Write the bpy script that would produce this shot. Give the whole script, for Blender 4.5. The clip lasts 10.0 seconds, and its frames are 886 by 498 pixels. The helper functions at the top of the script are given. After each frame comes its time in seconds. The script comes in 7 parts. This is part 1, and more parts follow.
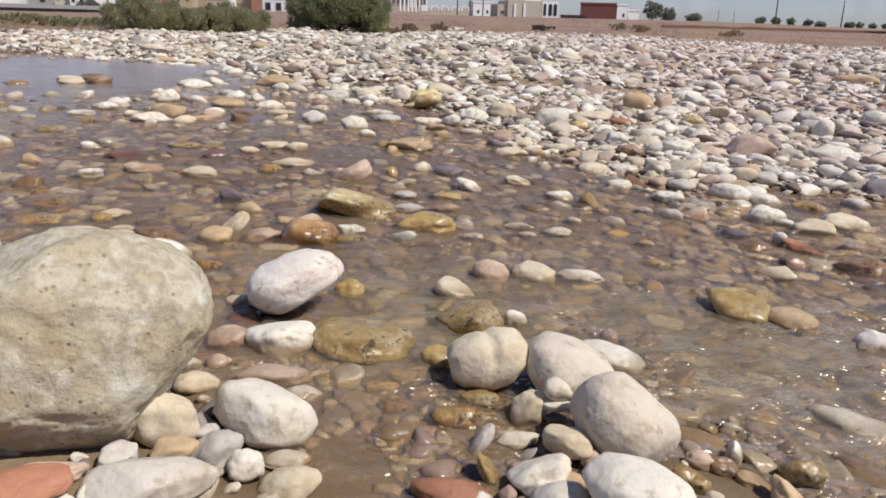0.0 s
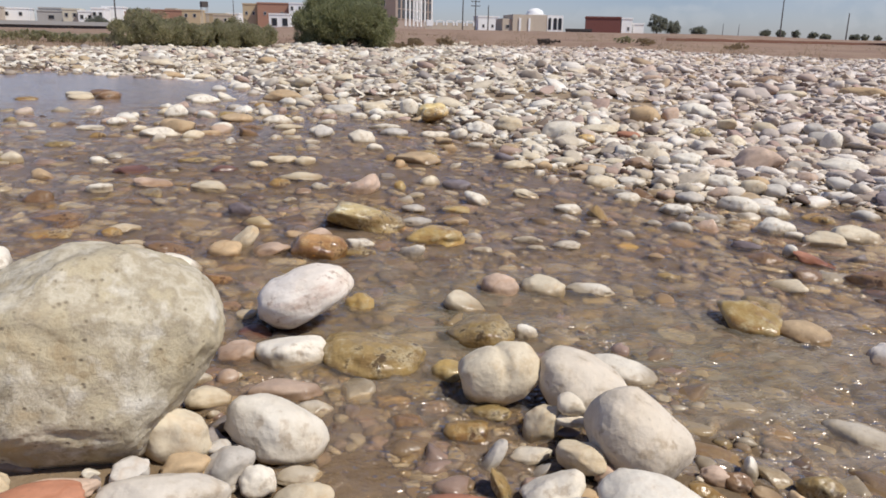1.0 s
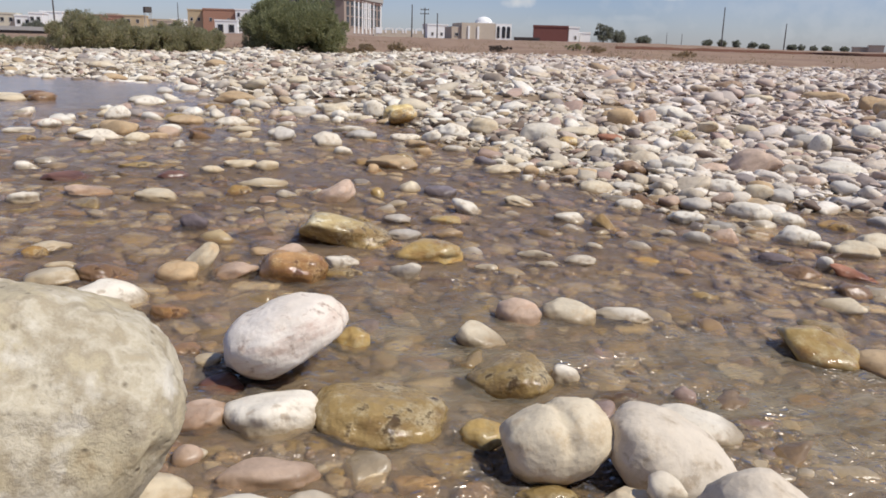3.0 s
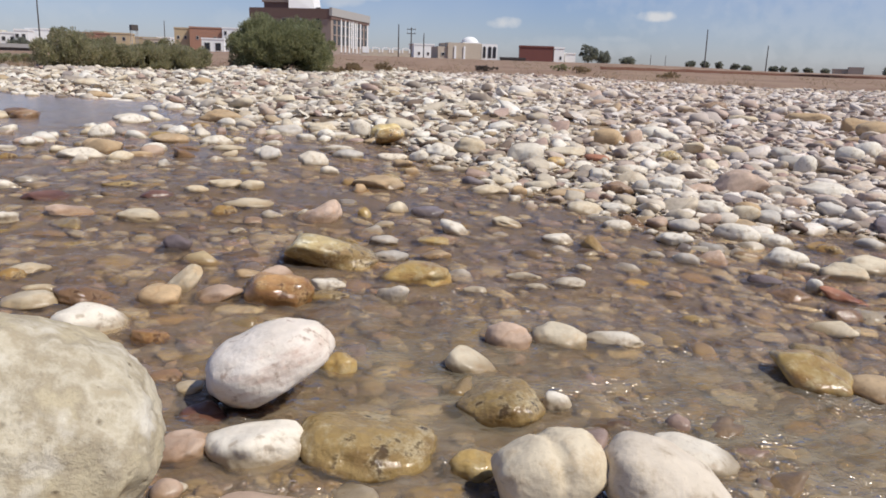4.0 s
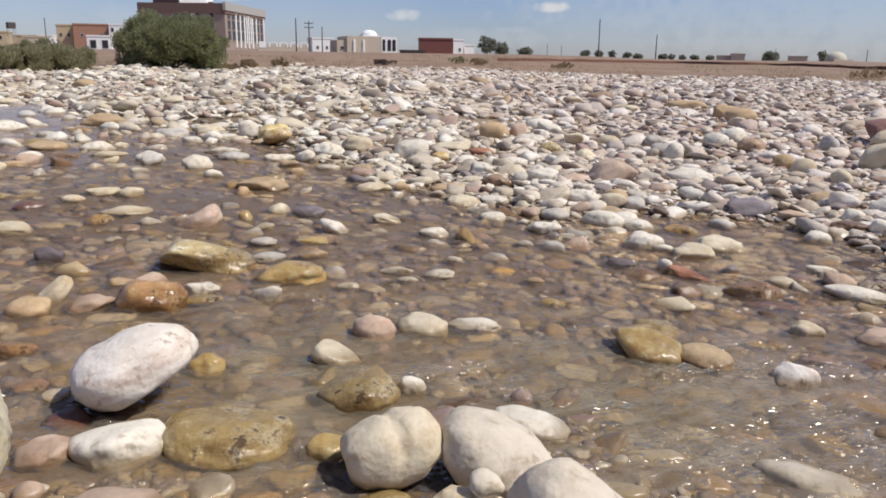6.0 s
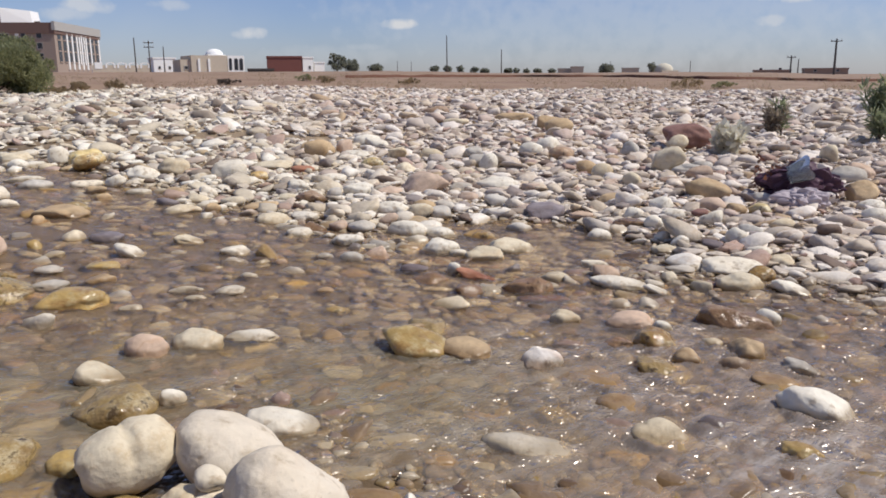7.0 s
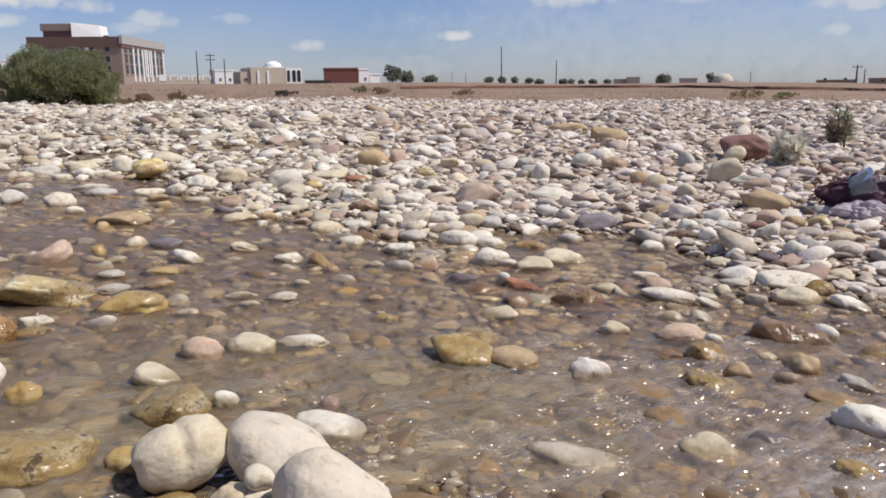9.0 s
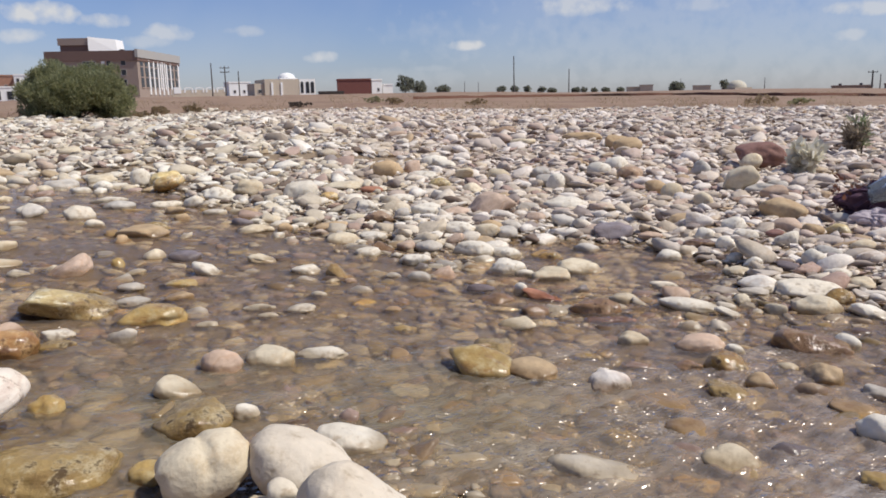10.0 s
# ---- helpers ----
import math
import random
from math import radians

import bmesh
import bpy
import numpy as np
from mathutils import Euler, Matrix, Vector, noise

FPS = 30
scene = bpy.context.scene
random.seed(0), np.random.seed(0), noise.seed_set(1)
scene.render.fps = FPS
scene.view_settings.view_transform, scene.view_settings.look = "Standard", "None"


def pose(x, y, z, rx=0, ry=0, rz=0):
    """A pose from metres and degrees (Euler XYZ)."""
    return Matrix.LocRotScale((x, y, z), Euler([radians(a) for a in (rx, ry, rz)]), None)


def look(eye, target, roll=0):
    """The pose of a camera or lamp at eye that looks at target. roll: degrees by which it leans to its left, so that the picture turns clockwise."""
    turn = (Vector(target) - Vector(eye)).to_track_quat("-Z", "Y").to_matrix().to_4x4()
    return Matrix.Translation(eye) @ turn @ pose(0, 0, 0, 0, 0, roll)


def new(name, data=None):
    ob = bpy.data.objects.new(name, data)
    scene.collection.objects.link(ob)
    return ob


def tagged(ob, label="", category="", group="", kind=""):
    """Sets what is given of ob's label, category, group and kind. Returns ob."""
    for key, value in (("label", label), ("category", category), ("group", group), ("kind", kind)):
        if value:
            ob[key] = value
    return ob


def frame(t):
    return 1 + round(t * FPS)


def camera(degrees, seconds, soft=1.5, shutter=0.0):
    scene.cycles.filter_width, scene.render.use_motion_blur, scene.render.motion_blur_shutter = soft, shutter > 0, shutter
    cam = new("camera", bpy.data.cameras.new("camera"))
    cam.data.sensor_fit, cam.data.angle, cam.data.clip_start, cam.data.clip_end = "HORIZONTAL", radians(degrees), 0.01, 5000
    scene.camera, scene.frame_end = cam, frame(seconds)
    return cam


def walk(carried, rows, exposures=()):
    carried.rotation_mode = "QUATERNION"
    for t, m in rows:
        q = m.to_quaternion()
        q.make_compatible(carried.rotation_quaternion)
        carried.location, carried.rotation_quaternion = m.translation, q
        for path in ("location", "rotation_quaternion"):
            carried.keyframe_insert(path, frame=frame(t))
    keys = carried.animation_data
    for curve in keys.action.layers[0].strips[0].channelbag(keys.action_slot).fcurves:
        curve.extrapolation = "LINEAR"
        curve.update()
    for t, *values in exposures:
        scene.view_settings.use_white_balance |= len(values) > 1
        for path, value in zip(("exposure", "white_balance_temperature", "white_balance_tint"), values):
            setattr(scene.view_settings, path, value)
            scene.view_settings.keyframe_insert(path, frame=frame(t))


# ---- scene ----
cam = camera(59.7, 10.0, soft=1.75)
PATH = [
    (0, (0.243, -0.025, 0.639), (0.283, 1.894, 0.076), 1.5),
    (0.5, (0.24, -0.027, 0.635), (0.22, 1.889, 0.062), -0.9),
    (1, (0.234, -0.021, 0.639), (0.258, 1.908, 0.109), 1.2),
    (1.5, (0.197, 0.089, 0.631), (0.23, 2.027, 0.141), 4.2),
    (2, (0.153, 0.226, 0.602), (0.262, 2.148, 0.06), 2.3),
    (2.2, (0.144, 0.259, 0.592), (0.293, 2.188, 0.084), 1.0),
    (3.5, (0.121, 0.347, 0.565), (0.281, 2.275, 0.057), 2.1),
    (4, (0.121, 0.358, 0.571), (0.307, 2.295, 0.11), 1.9),
    (4.5, (0.112, 0.36, 0.577), (0.285, 2.3, 0.121), 1.9),
    (5, (0.115, 0.357, 0.577), (0.297, 2.294, 0.113), 1.4),
    (5.5, (0.124, 0.337, 0.579), (0.327, 2.267, 0.096), 1.1),
    (6, (0.205, 0.243, 0.606), (0.622, 2.141, 0.133), 0.8),
    (6.2, (0.247, 0.203, 0.611), (0.763, 2.079, 0.149), 0.8),
    (7.3, (0.396, 0.055, 0.616), (1.173, 1.847, 0.187), -0.6),
    (7.5, (0.392, 0.051, 0.616), (1.137, 1.855, 0.183), -1.3),
    (8, (0.395, 0.052, 0.615), (1.102, 1.872, 0.179), -1.8),
    (8.5, (0.395, 0.053, 0.616), (1.073, 1.888, 0.198), -1.3),
    (9, (0.384, 0.06, 0.615), (1.016, 1.913, 0.211), -0.5),
    (9.5, (0.376, 0.063, 0.616), (0.977, 1.932, 0.234), -0.2),
    (10, (0.374, 0.062, 0.621), (0.974, 1.931, 0.241), -1.1),
]
walk(cam, [(t, look(eye, target, roll)) for t, eye, target, roll in PATH])

# ---- world, sun ----
SUN_ELEVATION, SUN_AZIMUTH = 53.0, 118.0  # degrees; azimuth from +y towards +x
world = bpy.data.worlds.new("world")
scene.world = world
world.use_nodes = True
wn, wl = world.node_tree.nodes, world.node_tree.links
wn.clear()
sky = wn.new("ShaderNodeTexSky")
sky.sky_type, sky.sun_disc = "NISHITA", False
sky.sun_elevation, sky.sun_rotation = radians(SUN_ELEVATION), radians(SUN_AZIMUTH)
sky.air_density, sky.dust_density, sky.ozone_density = 1.0, 0.4, 1.6
background = wn.new("ShaderNodeBackground")
background.inputs["Strength"].default_value = 0.071
world_out = wn.new("ShaderNodeOutputWorld")
wl.new(background.outputs[0], world_out.inputs[0])


def math_node(nodes, links, op, a, b=None, c=None, clamp=False):
    n = nodes.new("ShaderNodeMath")
    n.operation, n.use_clamp = op, clamp
    for i, v in enumerate((a, b, c)):
        if v is None:
            continue
        if isinstance(v, (int, float)):
            n.inputs[i].default_value = v
        else:
            links.new(v, n.inputs[i])
    return n.outputs[0]


def mix_node(nodes, links, fac, a, b, blend="MIX"):
    n = nodes.new("ShaderNodeMix")
    n.data_type, n.blend_type = "RGBA", blend
    for socket, v in ((n.inputs[0], fac), (n.inputs[6], a), (n.inputs[7], b)):
        if isinstance(v, (int, float)):
            socket.default_value = v
        elif isinstance(v, tuple):
            socket.default_value = (*v, 1.0)
        else:
            links.new(v, socket)
    return n.outputs[2]


# small fair-weather clouds: azimuth, elevation, half width and half height in degrees, density
CLOUDS = [
    (19.75, 3.8, 1.5, 0.42, 1.0), (9.4, 3.15, 1.3, 0.5, 0.8), (4.2, 4.9, 1.6, 0.45, 0.45), (17.2, 2.2, 1.5, 0.35, 0.25),
    (-0.9, 4.8, 1.7, 0.7, 0.7), (-4.8, 5.5, 1.8, 0.55, 0.8), (-8.6, 5.9, 2.6, 0.75, 1.0), (-10.0, 4.45, 2.0, 0.55, 0.8),
    (28.0, 6.3, 4.0, 0.9, 0.75), (36.0, 6.0, 2.6, 0.7, 0.5), (46.0, 5.2, 3.0, 0.6, 0.75), (45.0, 3.6, 1.7, 0.5, 0.6), (-2.0, 4.2, 2.0, 0.5, 0.5),
    (-24.0, 3.4, 12.0, 2.6, 0.22), (-8.0, 2.6, 7.0, 1.4, 0.2), (14.0, 1.6, 9.0, 0.8, 0.2), (34.0, 1.5, 14.0, 1.0, 0.25), (38.0, 4.0, 24.0, 5.0, 0.26),
]
wcoord = wn.new("ShaderNodeTexCoord")
wsep = wn.new("ShaderNodeSeparateXYZ")
wl.new(wcoord.outputs["Generated"], wsep.inputs[0])
w_az = math_node(wn, wl, "MULTIPLY", math_node(wn, wl, "ARCTAN2", wsep.outputs[0], wsep.outputs[1]), 57.2958)
w_el = math_node(wn, wl, "MULTIPLY", math_node(wn, wl, "ARCSINE", wsep.outputs[2]), 57.2958)
wnoise = wn.new("ShaderNodeTexNoise")
wnoise.inputs["Scale"].default_value, wnoise.inputs["Detail"].default_value = 55.0, 5.0
wl.new(wcoord.outputs["Generated"], wnoise.inputs["Vector"])
wob = math_node(wn, wl, "MULTIPLY", math_node(wn, wl, "SUBTRACT", wnoise.outputs[0], 0.5), 2.2)
cover = None
for az, el, hw, hh, dens in CLOUDS:
    u = math_node(wn, wl, "DIVIDE", math_node(wn, wl, "SUBTRACT", w_az, az), hw)
    v = math_node(wn, wl, "DIVIDE", math_node(wn, wl, "SUBTRACT", w_el, el), hh)
    d = math_node(wn, wl, "ADD", math_node(wn, wl, "MULTIPLY", u, u), math_node(wn, wl, "MULTIPLY", v, v))
    m = math_node(wn, wl, "SUBTRACT", 1.0, math_node(wn, wl, "ADD", d, wob), clamp=True)
    m = math_node(wn, wl, "MULTIPLY", m, dens)
    cover = m if cover is None else math_node(wn, wl, "MAXIMUM", cover, m)
# thin high veil over the whole sky
veil = wn.new("ShaderNodeTexNoise")
veil.inputs["Scale"].default_value, veil.inputs["Detail"].default_value = 3.0, 6.0
wl.new(wcoord.outputs["Generated"], veil.inputs["Vector"])
veil_amount = math_node(wn, wl, "MULTIPLY", math_node(wn, wl, "SUBTRACT", veil.outputs[0], 0.42, clamp=True), 0.9)
cover = math_node(wn, wl, "MAXIMUM", cover, veil_amount)
sky_blue = mix_node(wn, wl, 1.0, sky.outputs[0], (0.925, 1.0, 1.41), "MULTIPLY")
sky_col = mix_node(wn, wl, cover, sky_blue, (9.0, 9.2, 9.6))
wl.new(sky_col, background.inputs["Color"])

sun_data = bpy.data.lights.new("sun", "SUN")
sun_data.energy, sun_data.angle, sun_data.color = 4.15, radians(0.53), (1.0, 0.955, 0.875)
sun = new("sun", sun_data)
az, el = radians(SUN_AZIMUTH), radians(SUN_ELEVATION)
to_sun = Vector((math.sin(az) * math.cos(el), math.cos(az) * math.cos(el), math.sin(el)))
sun.matrix_world = look(to_sun * 50, (0, 0, 0))


# ---- the lie of the land ----
BANK_X = [-30, -12, -4.6, -2.5, -0.75, 0.0, 0.5, 0.93, 1.2, 1.6, 2.1, 2.4, 3.2, 6.0, 20.0]
BANK_Y = [16, 13, 10.6, 8.4, 6.6, 5.4, 4.4, 3.6, 2.95, 2.45, 2.05, 1.65, 1.2, 0.4, -3.0]
NEAR_X = [-20, -3.0, -0.6, -0.2, 0.02, 0.16, 0.24, 0.34, 0.6, 0.8, 0.9, 1.3, 3.0, 20.0]
NEAR_Y = [1.8, 1.6, 1.3, 1.18, 1.0, 0.75, 0.75, 1.0, 1.15, 1.05, 0.8, 0.55, 0.0, -6.0]
FIELD_R = [0, 0.6, 3, 8, 20, 40]
FIELD_Z = [0.0, 0.03, 0.10, 0.13, 0.15, 0.17]
EDGE_AZ = [-180, -60, -35, -20, -8, 5, 20, 45, 70, 180]  # how far the stones reach, by direction
EDGE_R = [20, 18, 18, 20.5, 27, 33, 33, 30, 28, 20]
RISE_D = [0, 3, 30, 170, 300, 4500]  # the far bank beyond them
RISE_Z = [0, 0.22, 0.85, 2.2, 3.0, 9.0]
RISE_AZ = [-180, -60, -24, -17, -8, 22, 27, 40, 46, 49, 60, 180]  # and how much of that, by direction
RISE_SHARE = [0.3, 0.3, 0.3, 0.5, 1.0, 1.0, 0.74, 0.72, 0.58, 0.36, 0.3, 0.3]
BED, DEPTH = -0.026, 0.008
FALL = (0.020, -0.060, 0.022, -0.04, 0.10)  # the stream falls to the right: level, slopes, lowest, highest
N0 = np.array([(0.37, 1.31, 0.9, 1.0), (1.13, -0.52, 2.3, 0.5), (-0.71, 1.87, 4.1, 0.45), (2.9, 2.1, 1.7, 0.25), (-3.6, 2.4, 0.4, 0.2)])


def bumps(x, y, scale):
    out = 0
    for fx, fy, ph, amp in N0:
        out = out + amp * np.sin((fx * x + fy * y) * scale + ph) * np.cos((fy * x - fx * y) * scale * 0.83 + ph * 2)
    return out


def fall(x, y):
    """The lie of the stream, which all the bed follows."""
    return np.clip(FALL[0] + FALL[1] * (np.asarray(x, float) - 0.3) + FALL[2] * (np.asarray(y, float) - 1.7), FALL[3], FALL[4])


def water(x, y):
    return fall(x, y) + DEPTH


def ground(x, y):
    """Height of the bed and banks."""
    x, y = np.asarray(x, float), np.asarray(y, float)
    over = (y - np.interp(x, BANK_X, BANK_Y)) * 0.65
    far = np.interp(over, FIELD_R, FIELD_Z) + np.where(over < 0, np.maximum(over * 0.05, BED), 0)
    beyond = np.hypot(x, y) - np.interp(np.degrees(np.arctan2(x, y)), EDGE_AZ, EDGE_R)
    share = np.interp(np.degrees(np.arctan2(x, y)), RISE_AZ, RISE_SHARE)
    far = far + np.where(over > 0, np.interp(beyond, RISE_D, RISE_Z) * share, 0)
    back = np.interp(x, NEAR_X, NEAR_Y) - y
    near = np.where(back > 0, np.minimum(back * 0.1, 0.12), np.maximum(back * 0.045 + 0.004, BED))
    z = np.maximum(far, near)
    r2 = ((x - 1.85) / 0.42) ** 2 + ((y - 2.8) / 0.42) ** 2
    z = z - 0.10 * np.exp(-r2)
    z = z - 0.09 * np.exp(-(((x + 3.4) / 1.9) ** 2 + ((y - 7.4) / 2.3) ** 2) ** 2)
    size = np.clip(np.hypot(x, y) / 12, 0.25, 3)
    return z + fall(x, y) + 0.012 * size * bumps(x, y, 1.9 / size)


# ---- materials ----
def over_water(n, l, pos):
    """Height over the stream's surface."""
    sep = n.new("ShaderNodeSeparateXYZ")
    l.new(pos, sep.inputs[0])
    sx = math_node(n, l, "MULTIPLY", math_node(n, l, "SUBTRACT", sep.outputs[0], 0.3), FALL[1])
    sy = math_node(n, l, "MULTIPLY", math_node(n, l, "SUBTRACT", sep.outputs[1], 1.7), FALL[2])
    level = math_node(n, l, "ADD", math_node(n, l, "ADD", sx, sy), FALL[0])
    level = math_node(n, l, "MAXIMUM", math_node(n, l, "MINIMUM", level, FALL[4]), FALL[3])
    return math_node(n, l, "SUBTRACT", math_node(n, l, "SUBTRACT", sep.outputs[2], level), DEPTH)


def material(name):
    m = bpy.data.materials.new(name)
    m.use_nodes = True
    n, l = m.node_tree.nodes, m.node_tree.links
    return m, n, l, n["Principled BSDF"]


def noise_node(n, l, scale, detail=4.0, rough=0.55, vector=None):
    t = n.new("ShaderNodeTexNoise")
    t.inputs["Scale"].default_value, t.inputs["Detail"].default_value, t.inputs["Roughness"].default_value = scale, detail, rough
    if vector is not None:
        l.new(vector, t.inputs["Vector"])
    return t.outputs[0]


def ramp_node(n, l, fac, stops, mode="LINEAR"):
    r = n.new("ShaderNodeValToRGB")
    r.color_ramp.interpolation = mode
    while len(r.color_ramp.elements) < len(stops):
        r.color_ramp.elements.new(0.5)
    for e, (p, c) in zip(r.color_ramp.elements, stops):
        e.position, e.color = p, (*c, 1.0)
    l.new(fac, r.inputs[0])
    return r.outputs[0]


def finish_stone(m, n, l, bsdf, colour, grain_scale, rough=0.8, bump=0.28, wet_line=True, tone_range=0.7, wet_to=0.021):
    """Mineral grain, stains, pits and a wet band at the waterline."""
    geo = n.new("ShaderNodeNewGeometry")
    pos = geo.outputs["Position"]
    stain = noise_node(n, l, grain_scale * 0.22, 5, 0.6, pos)
    fine = noise_node(n, l, grain_scale * 2.2, 6, 0.65, pos)
    speck = noise_node(n, l, grain_scale * 9, 2, 0.5, pos)
    col = mix_node(n, l, math_node(n, l, "MULTIPLY", math_node(n, l, "SUBTRACT", stain, 0.45, clamp=True), 1.7, clamp=True), colour, (0.82, 0.70, 0.52), "MULTIPLY")
    tone = math_node(n, l, "ADD", math_node(n, l, "MULTIPLY", fine, tone_range), 1.0 - tone_range / 2)
    grey = n.new("ShaderNodeCombineColor")
    for i in range(3):
        l.new(tone, grey.inputs[i])
    col = mix_node(n, l, 1.0, col, grey.outputs[0], "MULTIPLY")
    dark = math_node(n, l, "MULTIPLY", math_node(n, l, "SUBTRACT", speck, 0.63, clamp=True), 3.5 * tone_range, clamp=True)
    col = mix_node(n, l, dark, col, (0.16, 0.12, 0.08))
    seam = noise_node(n, l, grain_scale * 0.5, 3, 0.55, pos)
    vein = math_node(n, l, "MULTIPLY", math_node(n, l, "SUBTRACT", 0.014 + 0.01 * (tone_range > 0.4), math_node(n, l, "ABSOLUTE", math_node(n, l, "SUBTRACT", seam, 0.56)), clamp=True), 10.0 + 24.0 * (tone_range - 0.3), clamp=True)
    col = mix_node(n, l, vein, col, mix_node(n, l, 1.0, col, (0.78, 0.66, 0.55), "MULTIPLY"))
    roughness = math_node(n, l, "ADD", math_node(n, l, "MULTIPLY", fine, 0.25), rough - 0.12)
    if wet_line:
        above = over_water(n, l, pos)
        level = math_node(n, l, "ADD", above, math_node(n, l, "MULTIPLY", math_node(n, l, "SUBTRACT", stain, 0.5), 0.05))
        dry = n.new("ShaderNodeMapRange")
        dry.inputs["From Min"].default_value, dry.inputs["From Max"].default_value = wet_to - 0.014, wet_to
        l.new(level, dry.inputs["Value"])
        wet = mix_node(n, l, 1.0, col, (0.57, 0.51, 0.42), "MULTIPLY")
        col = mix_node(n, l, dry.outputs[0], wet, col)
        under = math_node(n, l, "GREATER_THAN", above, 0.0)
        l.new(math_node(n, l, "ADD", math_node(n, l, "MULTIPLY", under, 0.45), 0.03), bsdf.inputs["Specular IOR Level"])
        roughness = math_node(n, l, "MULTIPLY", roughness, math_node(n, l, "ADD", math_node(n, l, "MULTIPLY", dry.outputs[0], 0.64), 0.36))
    l.new(col, bsdf.inputs["Base Color"])
    l.new(roughness, bsdf.inputs["Roughness"])
    b = n.new("ShaderNodeBump")
    b.inputs["Strength"].default_value, b.inputs["Distance"].default_value = bump, 0.008
    dents = noise_node(n, l, grain_scale * 1.1, 3, 0.5, pos)
    grains = math_node(n, l, "ADD", fine, math_node(n, l, "MULTIPLY", speck, 0.35))
    l.new(math_node(n, l, "MULTIPLY_ADD", dents, 2.6, grains), b.inputs["Height"])
    l.new(b.outputs[0], bsdf.inputs["Normal"])
    return m


def stone_material(name, base, vary=0.14, grain=14.0, streak=None, blotch=None, pits=None, mottle=8.0, **kw):
    m, n, l, bsdf = material(name)
    info = n.new("ShaderNodeObjectInfo")
    hue = n.new("ShaderNodeHueSaturation")
    hue.inputs["Color"].default_value = (*base, 1)
    l.new(math_node(n, l, "ADD", math_node(n, l, "MULTIPLY", info.outputs["Random"], 2 * vary), 1 - vary), hue.inputs["Value"])
    col = hue.outputs[0]
    if streak:
        coord = n.new("ShaderNodeTexCoord")
        turn = n.new("ShaderNodeMapping")
        turn.inputs["Rotation"].default_value, turn.inputs["Scale"].default_value = (0.3, 0.5, 0.2), (6, 6, 30)
        l.new(coord.outputs["Object"], turn.inputs["Vector"])
        bands = noise_node(n, l, 1.2, 6, 0.65, turn.outputs[0])
        col = mix_node(n, l, math_node(n, l, "MULTIPLY", math_node(n, l, "SUBTRACT", bands, 0.5, clamp=True), 6.0, clamp=True), col, streak)
    if blotch:
        coord = n.new("ShaderNodeTexCoord")
        spots = noise_node(n, l, 24.0, 7, 0.72, coord.outputs["Object"])
        col = mix_node(n, l, math_node(n, l, "MULTIPLY", math_node(n, l, "SUBTRACT", spots, 0.5, clamp=True), mottle, clamp=True), col, blotch)
    if pits:
        coord = n.new("ShaderNodeTexCoord")
        holes = noise_node(n, l, 46.0, 5, 0.6, coord.outputs["Object"])
        worn = noise_node(n, l, 13.0, 3, 0.5, coord.outputs["Object"])
        hole = math_node(n, l, "MULTIPLY", math_node(n, l, "SUBTRACT", math_node(n, l, "ADD", holes, math_node(n, l, "MULTIPLY", worn, 0.6)), 0.90, clamp=True), 10.0, clamp=True)
        col = mix_node(n, l, hole, col, pits)
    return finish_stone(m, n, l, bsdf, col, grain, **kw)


PALETTE = [
    (0.00, (0.66, 0.59, 0.475)), (0.14, (0.51, 0.44, 0.335)), (0.26, (0.76, 0.705, 0.60)), (0.39, (0.48, 0.42, 0.345)),
    (0.49, (0.60, 0.515, 0.38)), (0.58, (0.32, 0.265, 0.21)), (0.65, (0.51, 0.41, 0.325)), (0.72, (0.72, 0.66, 0.55)),
    (0.84, (0.43, 0.325, 0.20)), (0.875, (0.29, 0.25, 0.225)), (0.92, (0.41, 0.295, 0.235)), (0.96, (0.18, 0.13, 0.095)),
]


BED_PALETTE = [
    (0.00, (0.45, 0.35, 0.20)), (0.12, (0.55, 0.48, 0.37)), (0.26, (0.34, 0.25, 0.16)), (0.38, (0.46, 0.36, 0.25)), (0.50, (0.64, 0.58, 0.48)),
    (0.62, (0.36, 0.29, 0.25)), (0.72, (0.40, 0.31, 0.15)), (0.80, (0.46, 0.35, 0.31)), (0.90, (0.22, 0.16, 0.12)),
]


def mixed_stones(name, grain, palette=PALETTE, **kw):
    m, n, l, bsdf = material(name)
    geo = n.new("ShaderNodeNewGeometry")
    col = ramp_node(n, l, geo.outputs["Random Per Island"], palette, "CONSTANT")
    # pinker stones towards the right of the bank
    side = n.new("ShaderNodeSeparateXYZ")
    l.new(geo.outputs["Position"], side.inputs[0])
    drift = math_node(n, l, "MULTIPLY_ADD", noise_node(n, l, 0.6, 3, 0.5, geo.outputs["Position"]), 4.0, -2.0)
    blush = n.new("ShaderNodeMapRange")
    blush.inputs["From Min"].default_value, blush.inputs["From Max"].default_value = 0.8, 3.2
    l.new(math_node(n, l, "ADD", side.outputs[0], drift), blush.inputs["Value"])
    col = mix_node(n, l, blush.outputs[0], col, mix_node(n, l, 1.0, col, (0.97, 0.93, 0.965), "MULTIPLY"))
    return finish_stone(m, n, l, bsdf, col, grain, **kw)


